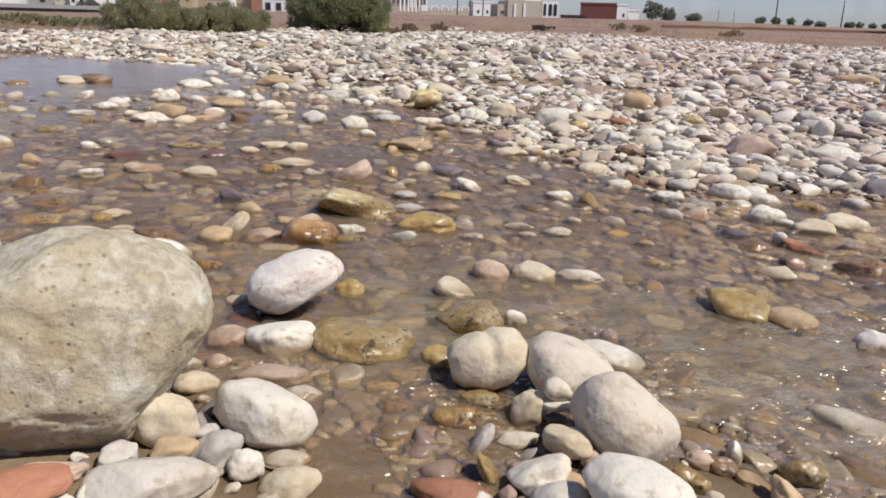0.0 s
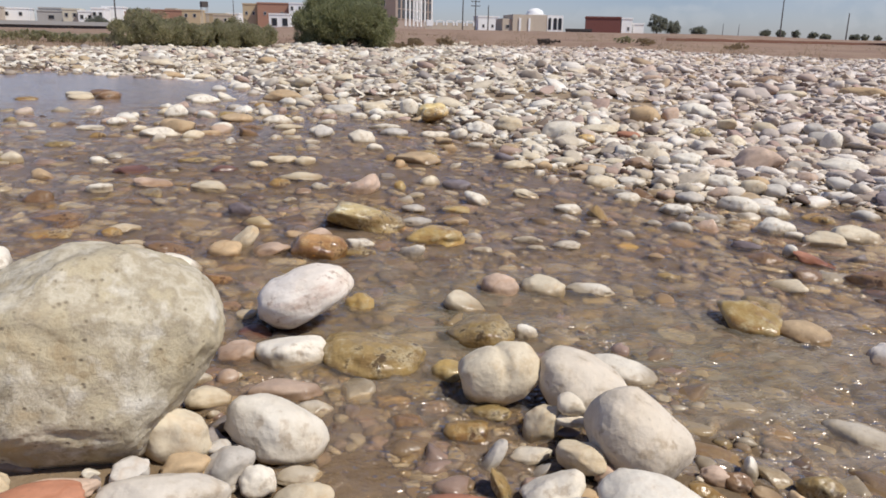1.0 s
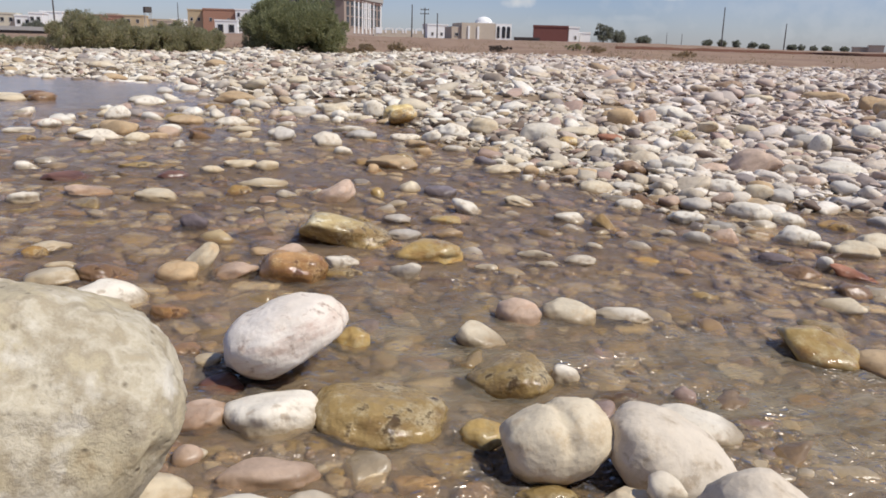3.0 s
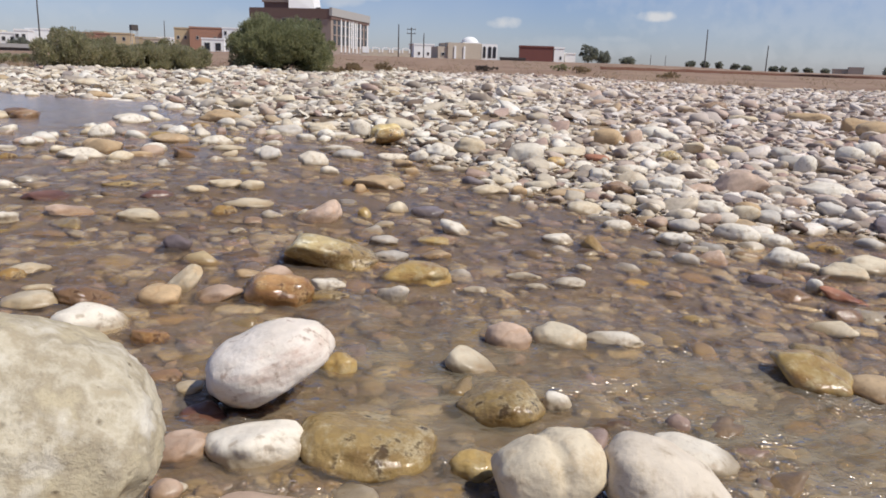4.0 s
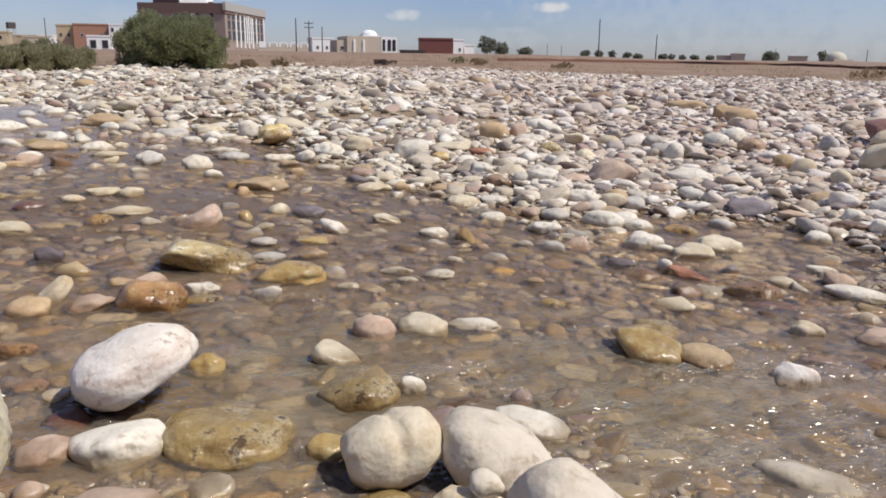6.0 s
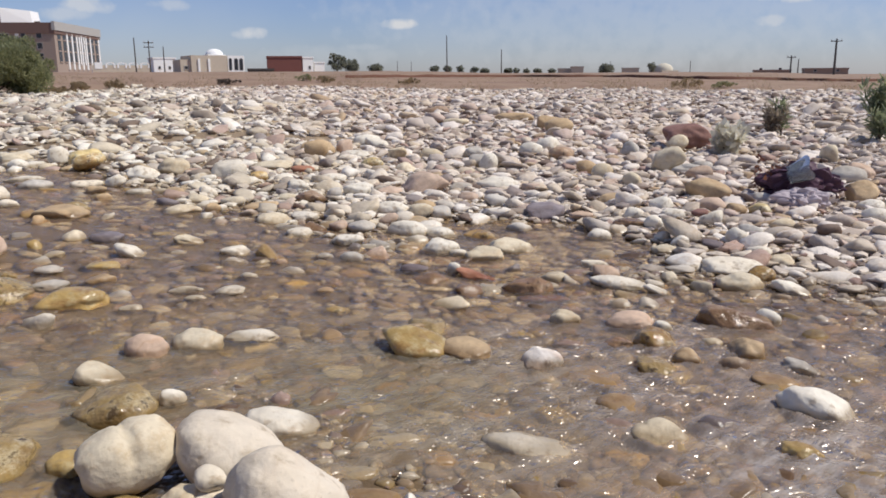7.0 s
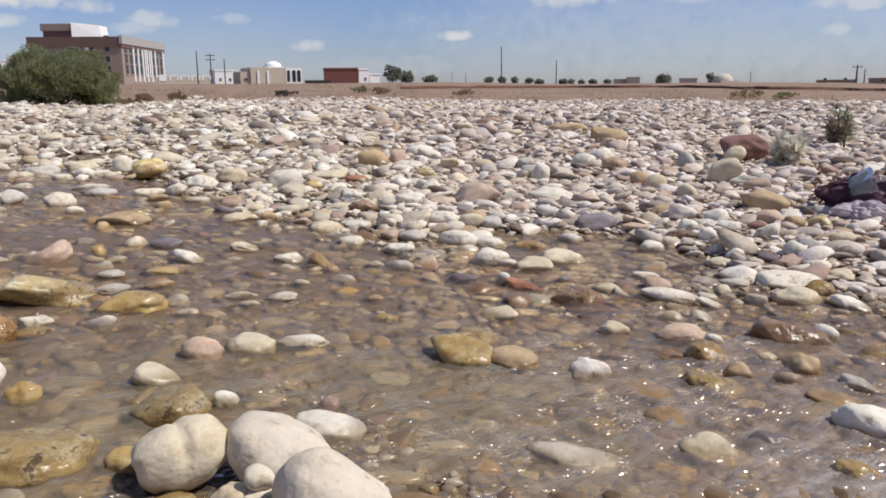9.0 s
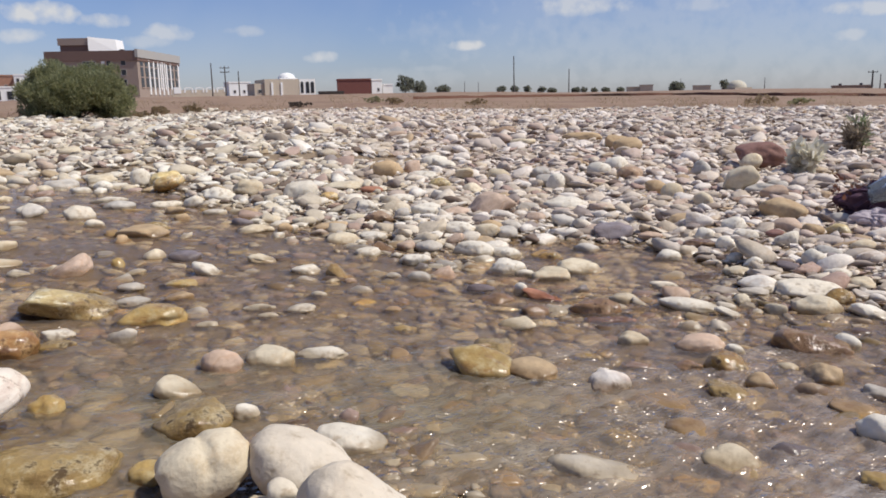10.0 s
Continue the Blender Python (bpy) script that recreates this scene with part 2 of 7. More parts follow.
STONE = {
    "streaked": stone_material("white limestone with pink-brown streaks", (0.765, 0.695, 0.61), 0.05, streak=(0.56, 0.42, 0.34), blotch=(0.70, 0.62, 0.53), pits=(0.40, 0.31, 0.25), tone_range=0.38, bump=0.32, mottle=5.0),
    "white": stone_material("white limestone", (0.73, 0.665, 0.55), 0.09, blotch=(0.62, 0.545, 0.42), pits=(0.50, 0.42, 0.32), tone_range=0.38, bump=0.3, mottle=5.0),
    "beige": stone_material("beige limestone", (0.62, 0.55, 0.45), 0.04, blotch=(0.50, 0.425, 0.32), pits=(0.44, 0.365, 0.275), tone_range=0.4, bump=0.32, mottle=5.0),
    "cream": stone_material("cream limestone", (0.63, 0.54, 0.39), blotch=(0.55, 0.44, 0.29), tone_range=0.45),
    "grey": stone_material("grey limestone", (0.52, 0.475, 0.41)),
    "dark": stone_material("dark slate", (0.15, 0.12, 0.125)),
    "tan": stone_material("tan sandstone", (0.50, 0.36, 0.21)),
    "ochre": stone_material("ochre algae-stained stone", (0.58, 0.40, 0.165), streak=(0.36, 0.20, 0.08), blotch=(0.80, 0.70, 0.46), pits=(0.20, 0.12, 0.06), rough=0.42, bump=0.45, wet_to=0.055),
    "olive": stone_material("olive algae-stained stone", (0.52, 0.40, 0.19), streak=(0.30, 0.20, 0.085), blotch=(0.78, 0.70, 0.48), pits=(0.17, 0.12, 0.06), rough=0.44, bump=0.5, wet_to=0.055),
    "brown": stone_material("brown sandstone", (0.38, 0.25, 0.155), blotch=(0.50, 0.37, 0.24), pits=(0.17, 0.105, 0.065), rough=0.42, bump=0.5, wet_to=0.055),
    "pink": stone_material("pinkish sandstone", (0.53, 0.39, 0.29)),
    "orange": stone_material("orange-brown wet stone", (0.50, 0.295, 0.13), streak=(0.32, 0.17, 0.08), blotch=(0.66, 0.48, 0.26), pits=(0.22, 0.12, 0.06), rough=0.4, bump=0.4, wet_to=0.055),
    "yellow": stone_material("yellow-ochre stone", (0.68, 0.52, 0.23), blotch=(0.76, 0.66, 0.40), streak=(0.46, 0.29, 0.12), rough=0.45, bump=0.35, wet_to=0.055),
    "slate": stone_material("blue-grey slate", (0.25, 0.215, 0.225)),
    "maroon": stone_material("purplish-brown sandstone", (0.24, 0.125, 0.10)),
    "red": stone_material("brick-red sandstone", (0.42, 0.19, 0.11)),
}
MIXED = mixed_stones("mixed river stones", 14.0)
BEDMIX = mixed_stones("wet stones of the stream bed", 14.0, BED_PALETTE)
FARMIX = mixed_stones("mixed river stones far off", 5.0, bump=0.15, wet_line=False)


def ground_material():
    m, n, l, bsdf = material("sand and gravel")
    geo = n.new("ShaderNodeNewGeometry")
    pos = geo.outputs["Position"]
    big = noise_node(n, l, 0.35, 5, 0.6, pos)
    mid = noise_node(n, l, 6.0, 5, 0.6, pos)
    fine = noise_node(n, l, 90.0, 4, 0.7, pos)
    col = ramp_node(n, l, big, [(0.3, (0.22, 0.125, 0.08)), (0.45, (0.33, 0.22, 0.145)), (0.55, (0.27, 0.17, 0.11)), (0.7, (0.23, 0.135, 0.09))])
    reach = n.new("ShaderNodeVectorMath")
    reach.operation = "LENGTH"
    l.new(pos, reach.inputs[0])
    earth = n.new("ShaderNodeMapRange")
    earth.inputs["From Min"].default_value, earth.inputs["From Max"].default_value = 10.0, 26.0
    l.new(reach.outputs["Value"], earth.inputs["Value"])
    sand = ramp_node(n, l, mid, [(0.35, (0.25, 0.175, 0.10)), (0.65, (0.34, 0.255, 0.16))])
    col = mix_node(n, l, earth.outputs[0], sand, col)
    scrub = noise_node(n, l, 0.6, 8, 0.75, pos)
    col = mix_node(n, l, math_node(n, l, "MULTIPLY", math_node(n, l, "SUBTRACT", scrub, 0.48, clamp=True), math_node(n, l, "MULTIPLY", earth.outputs[0], 3.0), clamp=True), col, (0.27, 0.20, 0.125))
    col = mix_node(n, l, math_node(n, l, "MULTIPLY", mid, 0.35), col, (0.17, 0.105, 0.06))
    col = mix_node(n, l, math_node(n, l, "MULTIPLY", math_node(n, l, "SUBTRACT", fine, 0.55, clamp=True), 1.5), col, (0.45, 0.38, 0.30))
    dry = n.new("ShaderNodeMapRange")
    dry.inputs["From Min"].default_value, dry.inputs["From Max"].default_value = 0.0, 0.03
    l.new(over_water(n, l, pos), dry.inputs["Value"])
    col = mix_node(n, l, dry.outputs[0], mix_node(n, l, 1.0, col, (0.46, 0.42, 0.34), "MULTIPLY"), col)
    l.new(col, bsdf.inputs["Base Color"])
    bsdf.inputs["Roughness"].default_value = 0.9
    b = n.new("ShaderNodeBump")
    b.inputs["Strength"].default_value, b.inputs["Distance"].default_value = 0.5, 0.01
    l.new(fine, b.inputs["Height"])
    l.new(b.outputs[0], bsdf.inputs["Normal"])
    return m


def water_material():
    m, n, l, bsdf = material("clear running water")
    n.remove(bsdf)
    out = n["Material Output"]
    geo = n.new("ShaderNodeNewGeometry")
    mapping = n.new("ShaderNodeMapping")
    mapping.inputs["Rotation"].default_value = (0, 0, radians(-28))
    mapping.inputs["Scale"].default_value = (0.55, 1.0, 1.0)
    l.new(geo.outputs["Position"], mapping.inputs["Vector"])
    v = mapping.outputs[0]
    swell = noise_node(n, l, 9.0, 3, 0.5, v)
    ripple = noise_node(n, l, 42.0, 4, 0.65, v)
    h = math_node(n, l, "ADD", swell, math_node(n, l, "MULTIPLY", ripple, 0.35))
    b = n.new("ShaderNodeBump")
    b.inputs["Strength"].default_value, b.inputs["Distance"].default_value = 1.0, 0.022
    l.new(h, b.inputs["Height"])
    off = n.new("ShaderNodeVectorMath")
    off.operation = "DISTANCE"
    off.inputs[1].default_value = (-3.6, 7.6, 0.0)
    l.new(geo.outputs["Position"], off.inputs[0])
    rough_water = n.new("ShaderNodeMapRange")
    rough_water.inputs["From Min"].default_value, rough_water.inputs["From Max"].default_value = 1.4, 5.0
    rough_water.inputs["To Min"].default_value, rough_water.inputs["To Max"].default_value = 0.25, 1.0
    l.new(off.outputs["Value"], rough_water.inputs["Value"])
    place = n.new("ShaderNodeSeparateXYZ")
    l.new(geo.outputs["Position"], place.inputs[0])
    upstream = n.new("ShaderNodeMapRange")
    upstream.inputs["From Min"].default_value, upstream.inputs["From Max"].default_value = 1.7, 4.6
    upstream.inputs["To Min"].default_value, upstream.inputs["To Max"].default_value = 1.0, 0.8
    l.new(place.outputs[1], upstream.inputs["Value"])
    unrest = math_node(n, l, "MULTIPLY", rough_water.outputs[0], upstream.outputs[0])
    l.new(rough_water.outputs[0], b.inputs["Strength"])
    refract = n.new("ShaderNodeBsdfRefraction")
    refract.inputs["IOR"].default_value, refract.inputs["Roughness"].default_value = 1.33, 0.13
    refract.inputs["Color"].default_value = (0.90, 0.84, 0.72, 1)
    silt = n.new("ShaderNodeBsdfDiffuse")
    gloss = n.new("ShaderNodeBsdfGlossy")
    gloss.inputs["Roughness"].default_value = 0.17
    gloss.inputs["Color"].default_value = (1.0, 0.92, 0.87, 1)
    fres = n.new("ShaderNodeFresnel")
    fres.inputs["IOR"].default_value = 1.33
    chop = n.new("ShaderNodeBump")
    chop.inputs["Distance"].default_value = 0.022
    patch = n.new("ShaderNodeMapRange")
    patch.inputs["From Min"].default_value, patch.inputs["From Max"].default_value = 0.48, 0.66
    patch.inputs["To Min"].default_value, patch.inputs["To Max"].default_value = 0.30, 0.95
    l.new(noise_node(n, l, 5.5, 4, 0.6, v), patch.inputs["Value"])
    splash = n.new("ShaderNodeVectorMath")
    splash.operation = "DISTANCE"
    splash.inputs[1].default_value = (1.3, 1.15, 0.0)
    l.new(geo.outputs["Position"], splash.inputs[0])
    lively = n.new("ShaderNodeMapRange")
    lively.inputs["From Min"].default_value, lively.inputs["From Max"].default_value = 0.25, 0.9
    lively.inputs["To Min"].default_value, lively.inputs["To Max"].default_value = 0.08, 0.0
    l.new(splash.outputs["Value"], lively.inputs["Value"])
    l.new(math_node(n, l, "MULTIPLY", unrest, math_node(n, l, "ADD", patch.outputs[0], lively.outputs[0]), clamp=True), chop.inputs["Strength"])
    spray = noise_node(n, l, 120.0, 0, 0.5, v)
    l.new(math_node(n, l, "ADD", math_node(n, l, "MULTIPLY", swell, 0.8), spray), chop.inputs["Height"])
    l.new(b.outputs[0], refract.inputs["Normal"])
    l.new(chop.outputs[0], gloss.inputs["Normal"])
    l.new(chop.outputs[0], fres.inputs["Normal"])
    body = n.new("ShaderNodeMixShader")
    near_riffle = n.new("ShaderNodeVectorMath")
    near_riffle.operation = "DISTANCE"
    near_riffle.inputs[1].default_value = (1.45, 1.0, 0.0)
    l.new(geo.outputs["Position"], near_riffle.inputs[0])
    aerated = n.new("ShaderNodeMapRange")
    aerated.inputs["From Min"].default_value, aerated.inputs["From Max"].default_value = 0.3, 1.1
    aerated.inputs["To Min"].default_value, aerated.inputs["To Max"].default_value = 0.52, 0.175
    l.new(near_riffle.outputs["Value"], aerated.inputs["Value"])
    # pale silt streaks along the flow, painted in place of light on the waves
    streak = n.new("ShaderNodeMapping")
    streak.inputs["Scale"].default_value = (0.45, 1.5, 1.0)
    l.new(v, streak.inputs["Vector"])
    bubbles_wave_light = math_node(n, l, "MULTIPLY_ADD", math_node(n, l, "SUBTRACT", noise_node(n, l, 16.0, 5, 0.65, streak.outputs[0]), 0.42, clamp=True), 2.2, math_node(n, l, "MULTIPLY", noise_node(n, l, 7.0, 5, 0.65, v), 0.7))
    cloudy = math_node(n, l, "MULTIPLY_ADD", math_node(n, l, "SUBTRACT", 1.0, rough_water.outputs[0]), 0.75, aerated.outputs[0])
    foam_at = n.new("ShaderNodeVectorMath")
    foam_at.operation = "DISTANCE"
    foam_at.inputs[1].default_value = (1.42, 0.92, 0.0)
    l.new(geo.outputs["Position"], foam_at.inputs[0])
    foam = n.new("ShaderNodeMapRange")
    foam.inputs["From Min"].default_value, foam.inputs["From Max"].default_value = 0.06, 0.3
    foam.inputs["To Min"].default_value, foam.inputs["To Max"].default_value = 1.0, 0.0
    l.new(foam_at.outputs["Value"], foam.inputs["Value"])
    pond = n.new("ShaderNodeVectorMath")
    pond.operation = "DISTANCE"
    pond.inputs[1].default_value = (0.80, 1.52, 0.0)
    l.new(geo.outputs["Position"], pond.inputs[0])
    murk = n.new("ShaderNodeMapRange")
    murk.inputs["From Min"].default_value, murk.inputs["From Max"].default_value = 0.12, 0.68
    murk.inputs["To Min"].default_value, murk.inputs["To Max"].default_value = 0.28, 0.0
    lee = n.new("ShaderNodeVectorMath")
    lee.operation = "DISTANCE"
    lee.inputs[1].default_value = (0.24, 1.62, 0.0)
    l.new(geo.outputs["Position"], lee.inputs[0])
    l.new(math_node(n, l, "MINIMUM", pond.outputs["Value"], lee.outputs["Value"]), murk.inputs["Value"])
    froth = math_node(n, l, "MULTIPLY", foam.outputs[0], math_node(n, l, "MULTIPLY", math_node(n, l, "SUBTRACT", noise_node(n, l, 30.0, 5, 0.7, v), 0.42, clamp=True), 5.0, clamp=True))
    l.new(math_node(n, l, "MULTIPLY", math_node(n, l, "ADD", cloudy, murk.outputs[0]), math_node(n, l, "MULTIPLY", bubbles_wave_light, 1.9), clamp=True), body.inputs[0])
    muddy = mix_node(n, l, math_node(n, l, "MULTIPLY", murk.outputs[0], 2.6, clamp=True), (0.32, 0.26, 0.215), (0.225, 0.193, 0.115))
    l.new(mix_node(n, l, froth, muddy, (0.52, 0.48, 0.44)), silt.inputs["Color"])
    l.new(refract.outputs[0], body.inputs[1])
    l.new(silt.outputs[0], body.inputs[2])
    mix = n.new("ShaderNodeMixShader")
    l.new(math_node(n, l, "MULTIPLY_ADD", fres.outputs[0], math_node(n, l, "MULTIPLY_ADD", rough_water.outputs[0], -0.25, 1.0), 0.015), mix.inputs[0])
    l.new(body.outputs[0], mix.inputs[1])
    l.new(gloss.outputs[0], mix.inputs[2])
    l.new(mix.outputs[0], out.inputs["Surface"])
    return m


GROUND, WATER = ground_material(), water_material()


# ---- mesh helpers ----
def mesh_from(name, verts, faces, smooth=True):
    """One mesh from arrays of corners and equal-sized faces."""
    verts, faces = np.asarray(verts, np.float32), np.asarray(faces, np.int32)
    k = faces.shape[1]
    me = bpy.data.meshes.new(name)
    me.vertices.add(len(verts))
    me.vertices.foreach_set("co", verts.ravel())
    me.loops.add(faces.size)
    me.loops.foreach_set("vertex_index", faces.ravel())
    me.polygons.add(len(faces))
    me.polygons.foreach_set("loop_start", np.arange(0, faces.size, k, dtype=np.int32))
    me.polygons.foreach_set("use_smooth", np.full(len(faces), smooth))
    me.update(calc_edges=True)
    return me


def pebble_arrays(seed, level, lump=0.16, facets=0, box=0.9, worn=True):
    """A worn stone of unit half-axes: rounded, lumpy, with a few broken faces."""
    rng = random.Random(seed)
    bm = bmesh.new()
    bmesh.ops.create_icosphere(bm, subdivisions=level, radius=1)
    off = Vector((rng.uniform(-50, 50), rng.uniform(-50, 50), rng.uniform(-50, 50)))
    cuts = [(Vector((rng.gauss(0, 1), rng.gauss(0, 1), rng.gauss(0, 0.8))).normalized(), rng.uniform(0.5, 0.82)) for _ in range(facets)]
    for v in bm.verts:
        d = v.co.copy()
        p = Vector([math.copysign(abs(c) ** box, c) for c in d])
        p *= 1 + lump * noise.noise(d * 1.1 + off) + 0.45 * lump * noise.noise(d * 2.6 + off) + (0.16 * lump * noise.noise(d * 6 + off) if level > 2 else 0)
        for normal, dist in cuts:
            over = p.dot(normal) - dist
            if over > 0:
                p -= normal * over * 0.8
        v.co = p
    if worn and level > 2:
        for _ in range(level - 2):
            bmesh.ops.smooth_vert(bm, verts=bm.verts, factor=0.5, use_axis_x=True, use_axis_y=True, use_axis_z=True)
    bm.verts.ensure_lookup_table()
    verts = np.array([v.co[:] for v in bm.verts], np.float32)
    faces = np.array([[v.index for v in f.verts] for f in bm.faces], np.int32)
    bm.free()
    return verts, faces


SHAPES = {lev: [pebble_arrays(100 + i, lev, 0.5, 5 + i % 6, 0.80 + 0.03 * (i % 5), i % 2 == 0) for i in range(32)] for lev in (1, 2, 3)}


def turned(yaw, tip, roll):
    """Rotation matrices from arrays of angles, in radians."""
    cy, sy, ct, st, cr, sr = np.cos(yaw), np.sin(yaw), np.cos(tip), np.sin(tip), np.cos(roll), np.sin(roll)
    o, i = np.zeros_like(yaw), np.ones_like(yaw)
    rz = np.stack([cy, -sy, o, sy, cy, o, o, o, i], -1).reshape(-1, 3, 3)
    rx = np.stack([i, o, o, o, ct, -st, o, st, ct], -1).reshape(-1, 3, 3)
    ry = np.stack([cr, o, sr, o, i, o, -sr, o, cr], -1).reshape(-1, 3, 3)
    return rz @ rx @ ry


def heap(name, xyz, axes, rng, level, mat, label, lean=0.3):
    """Many stones in one mesh."""
    n = len(xyz)
    if n == 0:
        return None
    rot = turned(rng.uniform(0, 6.283, n), rng.normal(0, lean, n), rng.normal(0, lean, n))
    pick = rng.integers(0, len(SHAPES[level]), n)
    vs, fs, base = [], [], 0
    for k, (v, f) in enumerate(SHAPES[level]):
        sel = np.nonzero(pick == k)[0]
        if not len(sel):
            continue
        pts = np.einsum("nij,nvj->nvi", rot[sel], v[None] * axes[sel][:, None, :]) + xyz[sel][:, None, :]
        vs.append(pts.reshape(-1, 3))
        fs.append((f[None] + base + (np.arange(len(sel)) * len(v))[:, None, None]).reshape(-1, 3))
        base += len(sel) * len(v)
    me = mesh_from(name, np.concatenate(vs), np.concatenate(fs), level != 1)
    me.materials.append(mat)
    return tagged(new(name, me), label, "stones", "", "stuff")


# ---- ground, one sheet to the horizon ----
def build_ground():
    rings, spokes = 190, 300
    r = np.concatenate([[0.0], np.geomspace(0.15, 4500, rings)])
    a = np.linspace(0, 2 * math.pi, spokes, endpoint=False)
    rr, aa = np.meshgrid(r[1:], a, indexing="ij")
    x, y = rr * np.sin(aa) + 0.3, rr * np.cos(aa) + 1.5
    pts = np.stack([x, y, ground(x, y)], -1).reshape(-1, 3)
    i, j = np.meshgrid(np.arange(rings - 1), np.arange(spokes), indexing="ij")
    k = (j + 1) % spokes
    quads = np.stack([i * spokes + j, i * spokes + k, (i + 1) * spokes + k, (i + 1) * spokes + j], -1).reshape(-1, 4)[:, ::-1]
    me = mesh_from("ground", pts, quads)
    bm = bmesh.new()
    bm.from_mesh(me)
    bm.verts.ensure_lookup_table()
    bm.faces.new([bm.verts[s] for s in range(spokes)][::-1])
    bmesh.ops.recalc_face_normals(bm, faces=bm.faces)
    bm.to_mesh(me)
    bm.free()
    me.materials.append(GROUND)
    return tagged(new("ground", me), "dry brown sandy riverbed and far bank under the stones", "ground", "", "structure")


build_ground()


def wavelets(x, y):
    """Running ripples, rougher in the riffle and behind stones, almost flat in the pool."""
    calm = np.exp(-(((x + 3.6) / 2.2) ** 2 + ((y - 7.6) / 2.6) ** 2) ** 2)
    riffle = 0.55 + 0.75 * np.exp(-(((x - 1.35) / 0.8) ** 2 + ((y - 1.15) / 0.6) ** 2))
    for px, py, pr in PLACED:
        riffle = riffle + 0.55 * np.exp(-(((x - px - 0.8 * pr) / (2.2 * pr)) ** 2 + ((y - py + 0.6 * pr) / (1.7 * pr)) ** 2))
    u, v = 0.82 * x - 0.57 * y, 0.57 * x + 0.82 * y
    wave = 0.0016 * bumps(u, v * 1.6, 16.0) + 0.0012 * bumps(u * 1.2, v * 1.9, 37.0) + 0.0007 * bumps(v, u * 1.3, 71.0) + 0.0004 * bumps(u, v, 130.0)
    return wave * np.minimum(riffle, 1.8) * (1 - 0.9 * calm) * 1.7


def build_water():
    """One sheet, finely divided near the walk and coarser upstream."""
    xs = np.concatenate([np.linspace(-9, -1.0, 130, endpoint=False), np.linspace(-1.0, 2.6, 350, endpoint=False), np.linspace(2.6, 6, 50)])
    ys = np.concatenate([np.linspace(-0.8, 0.6, 40, endpoint=False), np.linspace(0.6, 3.6, 300, endpoint=False), np.linspace(3.6, 12.5, 150)])
    nx, ny = len(xs), len(ys)
    x, y = np.meshgrid(xs, ys, indexing="ij")
    pts = np.stack([x, y, water(x, y) + wavelets(x, y)], -1).reshape(-1, 3)
    i, j = np.meshgrid(np.arange(nx - 1), np.arange(ny - 1), indexing="ij")
    q = np.stack([i * ny + j, (i + 1) * ny + j, (i + 1) * ny + j + 1, i * ny + j + 1], -1).reshape(-1, 4)
    me = mesh_from("water", pts, q)
    me.materials.append(WATER)
    ob = tagged(new("water", me), "shallow clear brownish stream running over stones", "water", "", "structure")
    ob.visible_shadow = False
    return ob


# ---- stones one by one ----
PLACED = []
WORDS = {
    "streaked": "white limestone cobble with pink-brown streaks", "white": "smooth white limestone cobble", "cream": "cream limestone cobble", "beige": "smooth beige limestone cobble", "grey": "pale grey limestone cobble",
    "dark": "dark slate-grey stone", "tan": "tan sandstone cobble", "ochre": "yellow-brown algae-stained stone",
    "olive": "flat olive-brown algae-stained stone", "brown": "brown sandstone cobble", "pink": "pinkish sandstone cobble",
    "maroon": "purplish-brown sandstone rock", "orange": "orange-brown algae-stained stone", "yellow": "yellow-ochre stone", "slate": "blue-grey slate stone",
    "red": "brick-red sandstone cobble",
}


def stone(colour, place, axes, yaw, roll, seed, facets=0, lump=0.15, level=3, crease=None, box=None):
    """One cobble: half-axes across, along and up, turned by yaw and tipped by roll."""
    verts, faces = pebble_arrays(1000 + seed, level, lump * 1.2, facets, box or 0.88 + 0.02 * (seed % 6))
    if level > 3:
        shift = Vector((seed % 17, seed % 29, seed % 13)) * 3.7
        verts = verts * np.array([1 + 0.045 * noise.noise(Vector(v) * 3.4 + shift) + 0.02 * noise.noise(Vector(v) * 7.5 + shift) for v in verts], np.float32)[:, None]
    if crease is not None:
        n = np.array(Vector(crease).normalized())
        depth = 0.17 * np.exp(-((verts @ n) / 0.075) ** 2) * np.clip(verts[:, 2] + 0.6, 0, 1)
        verts = verts * (1 - depth)[:, None]
    me = mesh_from("cobblestone", verts * np.array(axes, np.float32), faces)
    me.materials.append(STONE[colour])
    ob = new("pebble" if axes[0] < 0.041 else ("rock" if axes[0] > 0.095 else "cobblestone"), me)
    ob.matrix_world = pose(*place, 0, roll, yaw)
    level = float(water(place[0], place[1]))
    low = float(ground(place[0], place[1])) < level - 0.005
    top = place[2] + axes[2]
    where = "under the shallow water" if top < level + 0.012 else ("standing wet in the shallow stream" if low else "lying on the dry stone bank")
    PLACED.append((place[0], place[1], (axes[0] + axes[1]) / 2))
    return tagged(ob, WORDS[colour] + " " + where, "stone", "river cobbles")


